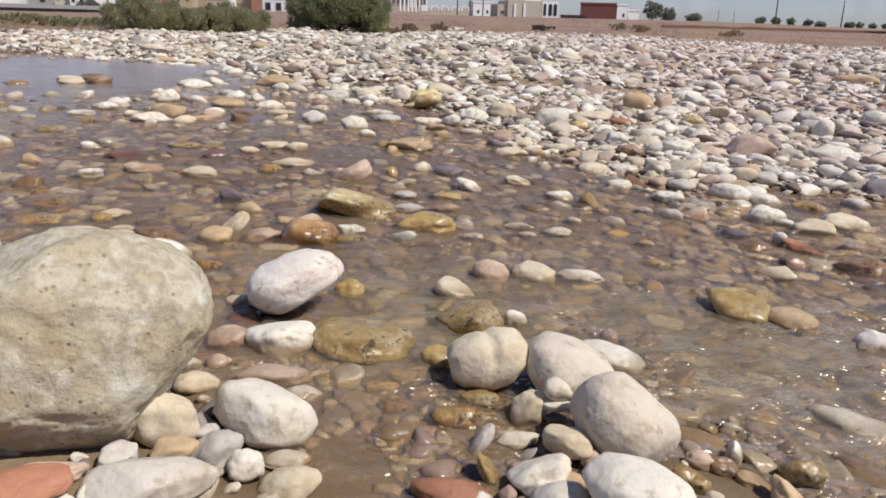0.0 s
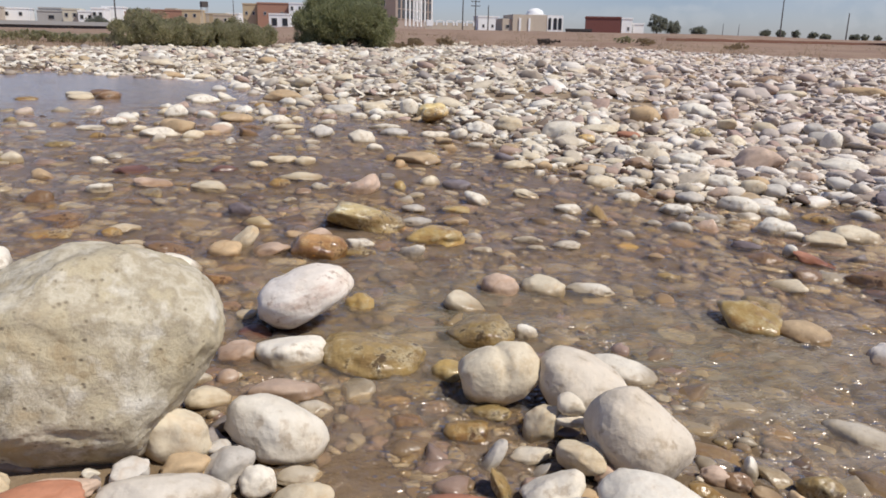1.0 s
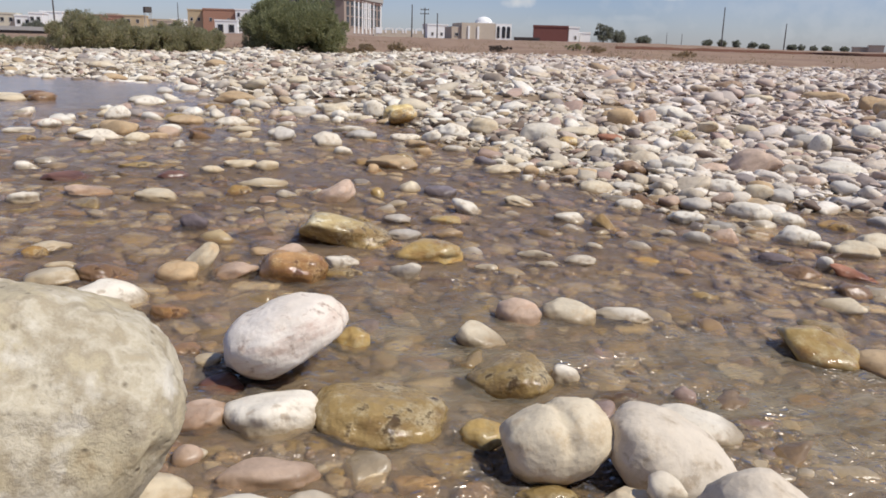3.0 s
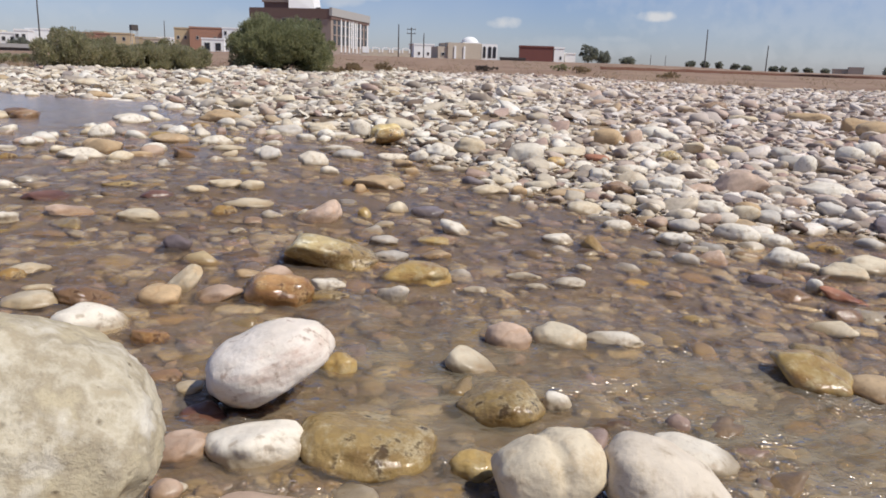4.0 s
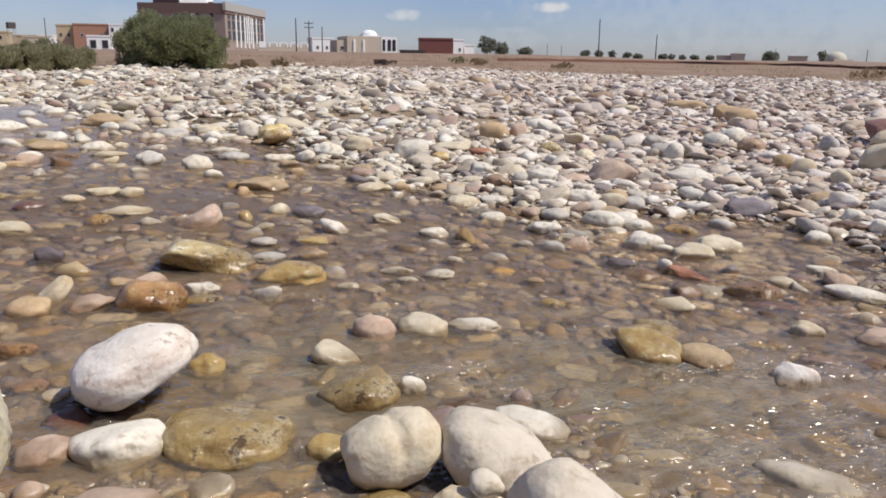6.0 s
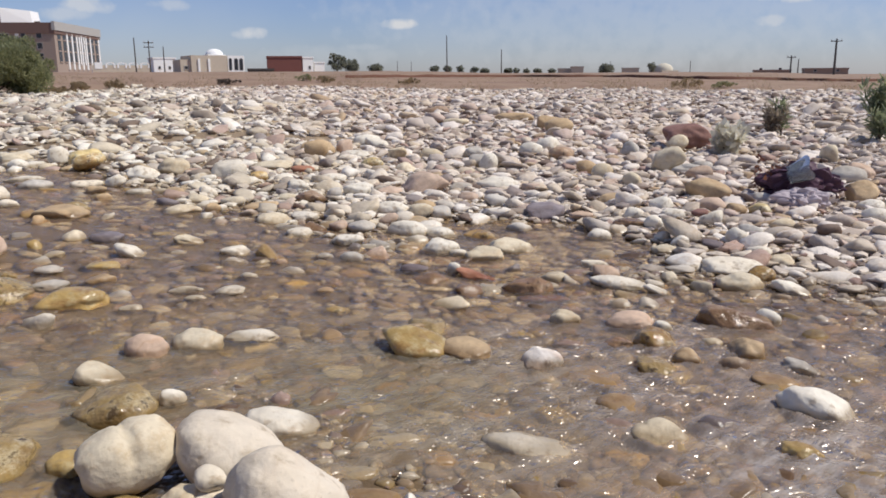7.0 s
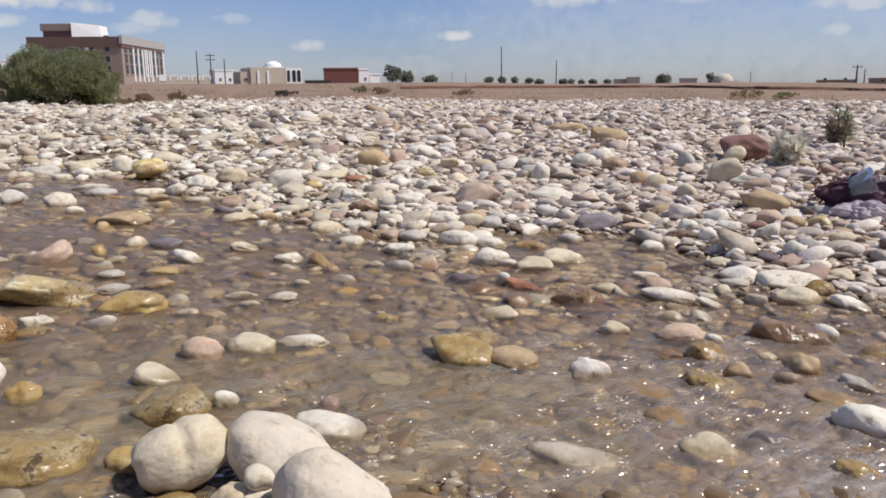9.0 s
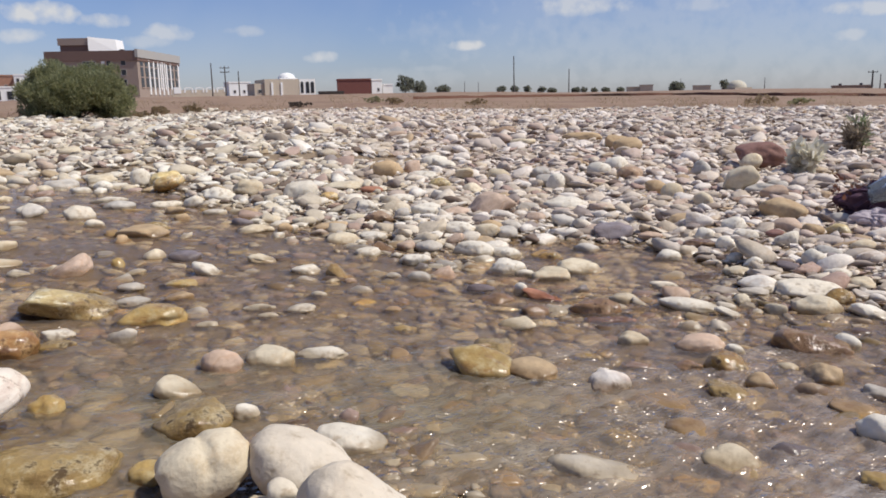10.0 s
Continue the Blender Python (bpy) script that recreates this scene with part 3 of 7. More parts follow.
def boulder_material():
    m, n, l, bsdf = material("rough cream limestone")
    geo = n.new("ShaderNodeNewGeometry")
    pos = geo.outputs["Position"]
    patches = noise_node(n, l, 11.0, 6, 0.62, pos)
    blotch = noise_node(n, l, 30.0, 6, 0.68, pos)
    grain = noise_node(n, l, 160.0, 5, 0.7, pos)
    col = ramp_node(n, l, patches, [(0.32, (0.37, 0.285, 0.165)), (0.41, (0.505, 0.43, 0.285)), (0.47, (0.39, 0.325, 0.22)), (0.54, (0.57, 0.505, 0.375)), (0.60, (0.44, 0.375, 0.26)), (0.70, (0.44, 0.335, 0.19))])
    rust = noise_node(n, l, 6.0, 7, 0.72, pos)
    col = mix_node(n, l, math_node(n, l, "MULTIPLY", math_node(n, l, "SUBTRACT", rust, 0.53, clamp=True), 4.0, clamp=True), col, (0.43, 0.33, 0.195))
    scar = noise_node(n, l, 17.0, 4, 0.6, pos)
    col = mix_node(n, l, math_node(n, l, "MULTIPLY", math_node(n, l, "SUBTRACT", scar, 0.55, clamp=True), 6.5, clamp=True), col, (0.69, 0.635, 0.52))
    col = mix_node(n, l, math_node(n, l, "MULTIPLY", math_node(n, l, "SUBTRACT", blotch, 0.54, clamp=True), 3.0, clamp=True), col, (0.43, 0.365, 0.25))
    col = mix_node(n, l, math_node(n, l, "MULTIPLY", math_node(n, l, "SUBTRACT", grain, 0.57, clamp=True), 1.6, clamp=True), col, (0.33, 0.27, 0.18))
    pores = n.new("ShaderNodeTexVoronoi")
    pores.inputs["Scale"].default_value = 60.0
    l.new(pos, pores.inputs["Vector"])
    pore = math_node(n, l, "MULTIPLY", math_node(n, l, "SUBTRACT", 0.22, pores.outputs["Distance"], clamp=True), math_node(n, l, "MULTIPLY", math_node(n, l, "SUBTRACT", rust, 0.44, clamp=True), 25.0, clamp=True))
    col = mix_node(n, l, math_node(n, l, "MULTIPLY", pore, 5.0, clamp=True), col, (0.24, 0.19, 0.12))
    l.new(col, bsdf.inputs["Base Color"])
    bsdf.inputs["Roughness"].default_value = 0.9
    b = n.new("ShaderNodeBump")
    b.inputs["Strength"].default_value, b.inputs["Distance"].default_value = 0.55, 0.012
    fine = math_node(n, l, "ADD", blotch, math_node(n, l, "ADD", math_node(n, l, "MULTIPLY", grain, 0.35), math_node(n, l, "MULTIPLY", scar, 0.8)))
    l.new(math_node(n, l, "SUBTRACT", fine, math_node(n, l, "MULTIPLY", pore, 2.0)), b.inputs["Height"])
    l.new(b.outputs[0], bsdf.inputs["Normal"])
    return m


def build_boulder(place, axes, yaw):
    """The big rough block at the water's edge: a broad shoulder above, drawn in below."""
    bm = bmesh.new()
    bmesh.ops.create_icosphere(bm, subdivisions=6, radius=1)
    off = Vector((3.1, 8.2, 1.7))
    cuts = [((0.845, 0.0, -0.535), 0.66), ((-0.32, 0, 0.95), 0.97), ((0.05, -0.96, 0.2), 0.80), ((0.6, -0.65, -0.45), 0.80), ((-0.1, -0.75, -0.66), 0.86), ((0.2, -0.6, 0.78), 0.93)]
    cuts = [(Vector(n).normalized(), d) for n, d in cuts]
    for v in bm.verts:
        d = v.co.copy()
        p = Vector([math.copysign(abs(c) ** 0.80, c) for c in d])
        for normal, dist in cuts:
            over = p.dot(normal) - dist
            if over > 0:
                p -= normal * over * 0.82
        crack = max(0.0, 1 - abs(noise.noise(d * 1.9 + off * 2)) / 0.05) + 0.6 * max(0.0, 1 - abs(noise.noise(d * 3.7 + off * 5)) / 0.06)
        hollow = max(0.0, noise.noise(d * 4.2 + off * 3) - 0.1)
        p *= 1 + 0.06 * noise.noise(d * 1.4 + off) + 0.03 * noise.noise(d * 3.0 + off) + 0.018 * noise.noise(d * 7 + off) - 0.05 * hollow - 0.014 * crack + 0.010 * noise.noise(d * 16 + off) + 0.006 * noise.noise(d * 34 + off)
        v.co = Vector((p.x * axes[0], p.y * axes[1], p.z * axes[2]))
    me = bpy.data.meshes.new("boulder")
    bm.to_mesh(me)
    bm.free()
    me.polygons.foreach_set("use_smooth", np.full(len(me.polygons), True))
    me.materials.append(boulder_material())
    ob = new("boulder", me)
    ob.matrix_world = pose(*place, 0, 0, yaw)
    PLACED.append((place[0], place[1] + 0.03, max(axes[0], axes[1]) * 0.85))
    return tagged(ob, "large rough cream limestone boulder at the water's edge", "boulder")


build_boulder((-0.243, 1.005, 0.183), (0.182, 0.15, 0.160), 22)
stone("white", (-0.003, 1.026, 0.067), (0.077, 0.062, 0.045), 13, 22, 501, 1, 0.17, 4)
stone("white", (0.039, 1.157, 0.032), (0.028, 0.022, 0.013), 10, 5, 502, 1, 0.26, 4)
stone("pink", (-0.020, 1.211, 0.037), (0.073, 0.033, 0.020), 12, 3, 503, 3, 0.26, 4)
stone("cream", (-0.142, 1.162, 0.047), (0.038, 0.030, 0.018), 18, 8, 504, 1, 0.26, 4)
stone("white", (-0.175, 1.236, 0.046), (0.022, 0.017, 0.014), 18, 0, 505, 2, 0.26, 3)
stone("pink", (-0.129, 1.248, 0.044), (0.023, 0.019, 0.016), 16, -25, 506, 1, 0.26, 3)
stone("tan", (-0.104, 0.929, 0.061), (0.035, 0.028, 0.019), 20, -5, 507, 3, 0.26, 4)
stone("grey", (-0.047, 0.935, 0.058), (0.040, 0.032, 0.026), 17, -38, 508, 1, 0.26, 4)
stone("white", (-0.004, 1.005, 0.031), (0.020, 0.016, 0.011), 13, 0, 509, 2, 0.26, 3)
stone("grey", (-0.073, 0.984, 0.059), (0.020, 0.016, 0.009), 17, -20, 510, 1, 0.26, 3)
stone("cream", (-0.125, 0.977, 0.083), (0.043, 0.034, 0.045), 20, 0, 511, 3, 0.25, 4)
stone("white", (-0.000, 0.912, 0.048), (0.026, 0.021, 0.023), 14, 0, 512, 1, 0.26, 4)
stone("white", (0.045, 0.959, 0.027), (0.032, 0.025, 0.010), 11, 0, 513, 2, 0.26, 4)
stone("cream", (0.062, 0.890, 0.033), (0.042, 0.033, 0.021), 11, -12, 514, 1, 0.26, 4)
stone("grey", (-0.041, 0.909, 0.038), (0.018, 0.012, 0.005), 17, -10, 515, 3, 0.26, 3)
stone("white", (-0.012, 0.871, 0.037), (0.015, 0.012, 0.005), 16, -30, 516, 1, 0.26, 3)
stone("beige", (-0.098, 0.817, 0.079), (0.088, 0.048, 0.026), 22, 8, 517, 2, 0.15, 4)
stone("red", (-0.244, 0.787, 0.091), (0.062, 0.040, 0.019), 31, 0, 518, 1, 0.10, 4)
stone("pink", (-0.231, 0.838, 0.080), (0.050, 0.022, 0.014), 29, 3, 519, 3, 0.26, 4)
stone("cream", (-0.313, 0.827, 0.088), (0.025, 0.020, 0.017), 33, 0, 520, 1, 0.26, 4)
stone("grey", (-0.168, 0.887, 0.074), (0.033, 0.026, 0.016), 24, -15, 521, 2, 0.26, 4)
stone("cream", (0.353, 1.250, 0.063), (0.075, 0.060, 0.054), -5, -20, 522, 0, 0.13, 4, (1.0, 0.25, -0.25))
stone("beige", (0.507, 1.233, 0.039), (0.094, 0.075, 0.056), -12, 28, 523, 0, 0.15, 4)
stone("white", (0.614, 1.388, 0.002), (0.067, 0.053, 0.028), -15, 14, 524, 1, 0.15, 4)
stone("beige", (0.548, 1.038, 0.057), (0.086, 0.068, 0.059), -16, 34, 525, 0, 0.17, 4)
stone("white", (0.523, 0.838, 0.060), (0.076, 0.061, 0.043), -18, 14, 526, 0, 0.17, 4)
stone("white", (0.462, 1.127, 0.064), (0.024, 0.019, 0.018), -11, 0, 527, 3, 0.26, 3)
stone("white", (0.461, 1.119, 0.039), (0.025, 0.016, 0.008), -11, 0, 528, 1, 0.26, 4)
# dark pebble stands in for the shaded gap under the two white ones
stone("dark", (0.460, 1.115, 0.019), (0.018, 0.014, 0.005), -11, 0, 529, 2, 0.26, 3)
stone("cream", (0.420, 1.140, 0.019), (0.040, 0.032, 0.027), -9, -62, 530, 1, 0.26, 4)
stone("cream", (0.459, 1.010, 0.034), (0.040, 0.032, 0.024), -12, 0, 531, 3, 0.26, 4)
stone("pink", (0.495, 0.989, 0.019), (0.016, 0.013, 0.015), -14, 0, 532, 1, 0.26, 3)
stone("white", (0.389, 1.053, 0.012), (0.040, 0.024, 0.012), -8, -5, 533, 2, 0.26, 4)
stone("white", (0.400, 0.925, 0.029), (0.049, 0.040, 0.020), -10, -28, 534, 1, 0.26, 4)
stone("grey", (0.399, 1.012, 0.007), (0.023, 0.017, 0.007), -9, -35, 535, 3, 0.26, 4)
stone("grey", (0.328, 1.036, 0.015), (0.038, 0.027, 0.011), -5, -55, 536, 3, 0.26, 4)
stone("olive", (0.337, 0.955, 0.015), (0.032, 0.026, 0.011), -6, 65, 537, 2, 0.26, 4)
stone("red", (0.280, 0.900, 0.017), (0.051, 0.033, 0.015), -2, 3, 538, 1, 0.26, 4)
stone("grey", (0.424, 0.865, 0.034), (0.038, 0.030, 0.020), -12, -10, 539, 3, 0.26, 4)
stone("tan", (0.458, 0.939, 0.015), (0.020, 0.016, 0.010), -13, 0, 540, 1, 0.26, 3)
stone("ochre", (0.297, 1.124, 0.014), (0.043, 0.034, 0.024), -3, 0, 541, 2, 0.26, 4)
stone("olive", (0.334, 1.194, 0.012), (0.040, 0.030, 0.012), -4, 0, 542, 1, 0.26, 4)
stone("white", (0.732, 1.044, -0.005), (0.027, 0.021, 0.014), -25, -78, 543, 3, 0.26, 4)
stone("pink", (0.669, 1.020, 0.000), (0.025, 0.020, 0.015), -22, 0, 544, 1, 0.26, 4)
stone("cream", (0.771, 1.042, -0.015), (0.029, 0.023, 0.013), -26, 12, 545, 2, 0.26, 4)
stone("tan", (0.696, 1.109, -0.019), (0.049, 0.025, 0.015), -22, 3, 546, 1, 0.26, 4)
stone("ochre", (0.634, 0.947, 0.012), (0.032, 0.025, 0.019), -22, 20, 547, 3, 0.26, 4)
stone("brown", (0.699, 1.006, -0.002), (0.023, 0.018, 0.015), -24, 20, 548, 1, 0.26, 4)
stone("tan", (0.738, 0.980, -0.008), (0.031, 0.019, 0.009), -26, 20, 549, 2, 0.26, 4)
stone("olive", (0.824, 1.007, -0.010), (0.034, 0.027, 0.026), -29, 0, 550, 1, 0.26, 4)
stone("tan", (0.769, 0.934, -0.004), (0.033, 0.026, 0.020), -29, 50, 551, 3, 0.26, 4)
stone("brown", (0.709, 0.967, -0.024), (0.053, 0.037, 0.016), -25, 15, 552, 1, 0.26, 4)
stone("white", (1.005, 1.190, -0.047), (0.082, 0.060, 0.034), -31, 8, 553, 2, 0.26, 4)
stone("olive", (0.220, 1.274, 0.004), (0.049, 0.029, 0.015), 1, 0, 554, 1, 0.26, 4)
stone("brown", (0.201, 1.155, 0.009), (0.034, 0.027, 0.017), 2, 0, 555, 3, 0.26, 4)
stone("tan", (0.166, 1.219, 0.009), (0.029, 0.023, 0.016), 3, 0, 556, 1, 0.26, 4)
stone("brown", (0.241, 1.204, 0.005), (0.030, 0.024, 0.017), -0, 0, 557, 2, 0.26, 4)
stone("streaked", (-0.035, 1.524, 0.105), (0.104, 0.083, 0.061), 8, -16, 558, 1, 0.17, 4)
stone("white", (-0.035, 1.361, 0.047), (0.062, 0.050, 0.035), 9, 0, 559, 1, 0.28, 4)
stone("olive", (0.126, 1.381, 0.037), (0.099, 0.079, 0.036), -0, 3, 560, 2, 0.25, 4)
stone("yellow", (0.067, 1.663, 0.035), (0.035, 0.028, 0.030), 2, 0, 561, 2, 0.26, 4)
stone("white", (-0.403, 1.808, 0.073), (0.069, 0.055, 0.035), 20, 14, 562, 1, 0.18, 4)
stone("orange", (-0.285, 1.758, 0.059), (0.037, 0.030, 0.026), 16, 10, 563, 3, 0.26, 4)
stone("pink", (-0.136, 1.346, 0.046), (0.040, 0.032, 0.025), 15, 0, 564, 1, 0.26, 4)
stone("brown", (-0.166, 1.275, 0.035), (0.030, 0.024, 0.016), 17, 0, 565, 2, 0.26, 4)
stone("white", (-0.127, 1.250, 0.044), (0.022, 0.017, 0.010), 16, -10, 566, 1, 0.26, 4)
stone("cream", (-0.166, 1.545, 0.053), (0.026, 0.021, 0.014), 14, 0, 567, 3, 0.26, 4)
stone("brown", (-0.216, 1.582, 0.053), (0.030, 0.024, 0.015), 15, 0, 568, 1, 0.26, 4)
# next two: maroon carries the streaked stone's shadow in their own colour
stone("maroon", (-0.130, 1.476, 0.036), (0.041, 0.033, 0.018), 13, 0, 569, 2, 0.26, 4)
stone("maroon", (-0.065, 1.495, 0.029), (0.039, 0.024, 0.012), 9, 0, 570, 1, 0.26, 4)
stone("cream", (0.308, 1.703, 0.028), (0.053, 0.042, 0.029), -8, 26, 571, 3, 0.17, 4)
stone("pink", (0.402, 1.833, 0.025), (0.048, 0.038, 0.040), -11, 0, 572, 1, 0.26, 4)
stone("cream", (0.518, 1.864, 0.018), (0.056, 0.045, 0.038), -15, 0, 573, 3, 0.26, 4)
stone("white", (0.642, 1.877, 0.011), (0.061, 0.031, 0.018), -19, 0, 574, 1, 0.26, 4)
stone("cream", (0.649, 1.833, -0.020), (0.042, 0.034, 0.014), -20, 0, 575, 3, 0.26, 4)
stone("olive", (0.337, 1.532, 0.025), (0.075, 0.060, 0.033), -10, -10, 576, 1, 0.26, 4)
stone("white", (0.436, 1.553, 0.017), (0.025, 0.020, 0.023), -15, 0, 577, 2, 0.26, 4)
stone("yellow", (0.263, 1.340, 0.017), (0.036, 0.029, 0.028), -8, 0, 578, 1, 0.26, 4)
stone("yellow", (0.998, 1.732, -0.011), (0.085, 0.068, 0.042), -33, 10, 579, 1, 0.26, 4)
stone("tan", (1.109, 1.676, -0.021), (0.069, 0.055, 0.024), -37, 6, 580, 1, 0.26, 4)
stone("olive", (0.895, 2.068, -0.018), (0.040, 0.032, 0.025), -24, 0, 581, 2, 0.26, 4)
stone("white", (0.794, 1.640, -0.029), (0.047, 0.035, 0.014), -28, 20, 582, 1, 0.26, 4)
stone("dark", (-0.383, 2.380, 0.084), (0.039, 0.031, 0.033), 14, 0, 583, 3, 0.26, 4)
stone("cream", (-0.301, 2.068, 0.072), (0.059, 0.047, 0.029), 14, -45, 584, 4, 0.26, 4)
stone("pink", (-0.217, 2.020, 0.066), (0.052, 0.042, 0.018), 11, -5, 585, 2, 0.26, 4)
stone("orange", (-0.086, 2.032, 0.065), (0.074, 0.059, 0.045), 7, 8, 586, 1, 0.26, 4)
stone("tan", (-0.176, 2.190, 0.067), (0.037, 0.030, 0.016), 9, 0, 587, 3, 0.26, 4)
stone("olive", (-0.010, 2.374, 0.070), (0.144, 0.115, 0.046), 4, 12, 588, 6, 0.30, 4, None, 0.8)
stone("yellow", (0.233, 2.266, 0.046), (0.090, 0.072, 0.032), -3, 2, 589, 2, 0.26, 4)
stone("yellow", (0.310, 2.652, 0.044), (0.055, 0.044, 0.021), -5, 0, 590, 1, 0.26, 4)
stone("tan", (0.306, 2.476, 0.045), (0.044, 0.035, 0.017), -5, 0, 591, 3, 0.26, 4)
stone("grey", (0.174, 2.429, 0.052), (0.048, 0.038, 0.016), -1, 0, 592, 1, 0.26, 4)
stone("white", (0.016, 2.135, 0.055), (0.047, 0.037, 0.018), 3, 0, 593, 2, 0.26, 4)
stone("olive", (0.030, 2.064, 0.049), (0.048, 0.031, 0.014), 3, 0, 594, 1, 0.26, 4)
stone("brown", (-0.465, 1.964, 0.075), (0.072, 0.057, 0.023), 20, 18, 595, 3, 0.26, 4)
stone("cream", (-0.556, 1.913, 0.084), (0.054, 0.043, 0.017), 24, 0, 596, 1, 0.26, 4)
stone("cream", (-0.651, 2.116, 0.094), (0.047, 0.038, 0.015), 24, 0, 597, 2, 0.26, 4)
stone("ochre", (-0.664, 2.070, 0.089), (0.030, 0.024, 0.024), 25, 0, 598, 1, 0.26, 3)
stone("cream", (-0.575, 1.988, 0.087), (0.033, 0.023, 0.010), 23, 0, 599, 3, 0.26, 4)
stone("maroon", (-0.944, 2.993, 0.102), (0.084, 0.067, 0.028), 22, 8, 600, 4, 0.26, 4)
stone("pink", (-0.780, 2.728, 0.108), (0.072, 0.054, 0.021), 21, 4, 601, 2, 0.26, 4)
stone("white", (-0.915, 2.599, 0.108), (0.042, 0.034, 0.027), 25, 0, 602, 1, 0.26, 4)
stone("cream", (-0.559, 2.695, 0.101), (0.078, 0.050, 0.024), 16, 5, 603, 3, 0.26, 4)
stone("ochre", (-0.351, 2.852, 0.086), (0.044, 0.035, 0.030), 11, 0, 604, 1, 0.26, 3)
stone("cream", (-0.294, 2.988, 0.092), (0.091, 0.041, 0.023), 9, 2, 605, 2, 0.26, 4)
stone("pink", (-0.043, 2.872, 0.074), (0.080, 0.064, 0.042), 4, -25, 606, 2, 0.26, 4)
stone("white", (-0.202, 2.853, 0.084), (0.035, 0.028, 0.017), 7, 0, 607, 3, 0.26, 3)
stone("pink", (-0.245, 2.746, 0.084), (0.030, 0.024, 0.013), 9, 0, 608, 1, 0.26, 3)
stone("yellow", (0.096, 2.951, 0.061), (0.024, 0.019, 0.035), 1, 0, 609, 2, 0.26, 3)
stone("olive", (-0.657, 2.374, 0.078), (0.083, 0.037, 0.021), 21, 0, 610, 1, 0.26, 4)
stone("pink", (-0.462, 2.380, 0.060), (0.036, 0.022, 0.011), 16, 0, 611, 3, 0.26, 3)
stone("slate", (0.325, 3.062, 0.048), (0.060, 0.048, 0.042), -4, 0, 612, 1, 0.26, 4)
stone("cream", (0.163, 2.821, 0.061), (0.035, 0.028, 0.015), -1, 0, 613, 2, 0.26, 3)
stone("cream", (-0.505, 3.169, 0.108), (0.041, 0.032, 0.019), 13, 0, 614, 1, 0.26, 3)
stone("white", (-0.111, 2.894, 0.079), (0.031, 0.025, 0.015), 5, -30, 615, 3, 0.26, 3)
stone("white", (-0.265, 2.605, 0.082), (0.024, 0.019, 0.010), 10, 0, 616, 1, 0.26, 3)
stone("grey", (0.160, 2.610, 0.056), (0.044, 0.036, 0.016), -1, 0, 617, 2, 0.26, 4)
stone("tan", (-0.312, 2.412, 0.051), (0.048, 0.022, 0.014), 12, 0, 618, 1, 0.26, 4)
stone("white", (-0.440, 2.165, 0.055), (0.049, 0.022, 0.013), 17, -5, 619, 3, 0.26, 4)
stone("tan", (-0.713, 2.969, 0.080), (0.069, 0.031, 0.018), 18, -8, 620, 1, 0.26, 4)
stone("maroon", (-0.608, 3.050, 0.104), (0.051, 0.041, 0.022), 15, 0, 621, 2, 0.26, 4)
stone("grey", (-0.318, 2.612, 0.064), (0.044, 0.035, 0.016), 11, 0, 622, 1, 0.26, 4)
stone("tan", (-0.747, 2.455, 0.085), (0.064, 0.029, 0.016), 22, 0, 623, 3, 0.26, 4)
stone("white", (-0.161, 1.966, 0.033), (0.051, 0.023, 0.013), 10, 0, 624, 1, 0.26, 4)
stone("tan", (-0.266, 1.887, 0.040), (0.054, 0.024, 0.014), 14, 0, 625, 2, 0.26, 4)
stone("white", (0.398, 2.813, 0.047), (0.057, 0.045, 0.027), -6, 30, 626, 1, 0.26, 4)
stone("cream", (0.601, 2.992, 0.038), (0.059, 0.047, 0.020), -10, 15, 627, 3, 0.26, 4)
stone("white", (0.733, 2.794, 0.026), (0.057, 0.046, 0.025), -14, 12, 628, 1, 0.26, 4)
stone("grey", (0.713, 2.668, -0.004), (0.049, 0.039, 0.039), -14, 0, 629, 2, 0.26, 4)
stone("white", (1.161, 2.882, 0.003), (0.065, 0.052, 0.036), -22, 0, 630, 2, 0.26, 4)
stone("white", (1.466, 3.049, -0.010), (0.093, 0.074, 0.049), -27, 12, 631, 3, 0.17, 4)
stone("white", (1.585, 2.989, -0.021), (0.063, 0.051, 0.036), -29, 8, 632, 1, 0.26, 4)
stone("white", (1.477, 2.705, -0.020), (0.071, 0.056, 0.043), -30, 0, 633, 2, 0.26, 4)
stone("white", (1.520, 2.634, -0.025), (0.036, 0.028, 0.022), -32, 0, 634, 1, 0.26, 3)
stone("cream", (1.583, 2.564, -0.030), (0.069, 0.055, 0.045), -34, -15, 635, 3, 0.26, 4)
stone("cream", (1.757, 2.669, -0.032), (0.089, 0.071, 0.041), -35, 5, 636, 2, 0.26, 4)
stone("ochre", (1.756, 2.938, -0.039), (0.069, 0.055, 0.034), -32, 0, 637, 2, 0.26, 4)
stone("red", (1.439, 2.323, -0.031), (0.074, 0.033, 0.020), -34, 20, 638, 3, 0.26, 4)
stone("white", (1.395, 2.390, -0.023), (0.026, 0.021, 0.030), -32, 0, 639, 3, 0.26, 3)
stone("cream", (0.966, 3.349, 0.027), (0.072, 0.058, 0.035), -16, 0, 640, 2, 0.26, 4)
stone("white", (1.120, 3.395, 0.025), (0.071, 0.057, 0.024), -18, 0, 641, 2, 0.26, 4)
stone("white", (1.023, 3.073, 0.015), (0.054, 0.043, 0.027), -18, 0, 642, 1, 0.26, 3)
stone("pink", (1.201, 3.145, 0.013), (0.047, 0.038, 0.029), -21, 0, 643, 3, 0.26, 3)
stone("grey", (1.286, 3.109, 0.011), (0.055, 0.044, 0.033), -23, 0, 644, 1, 0.26, 3)
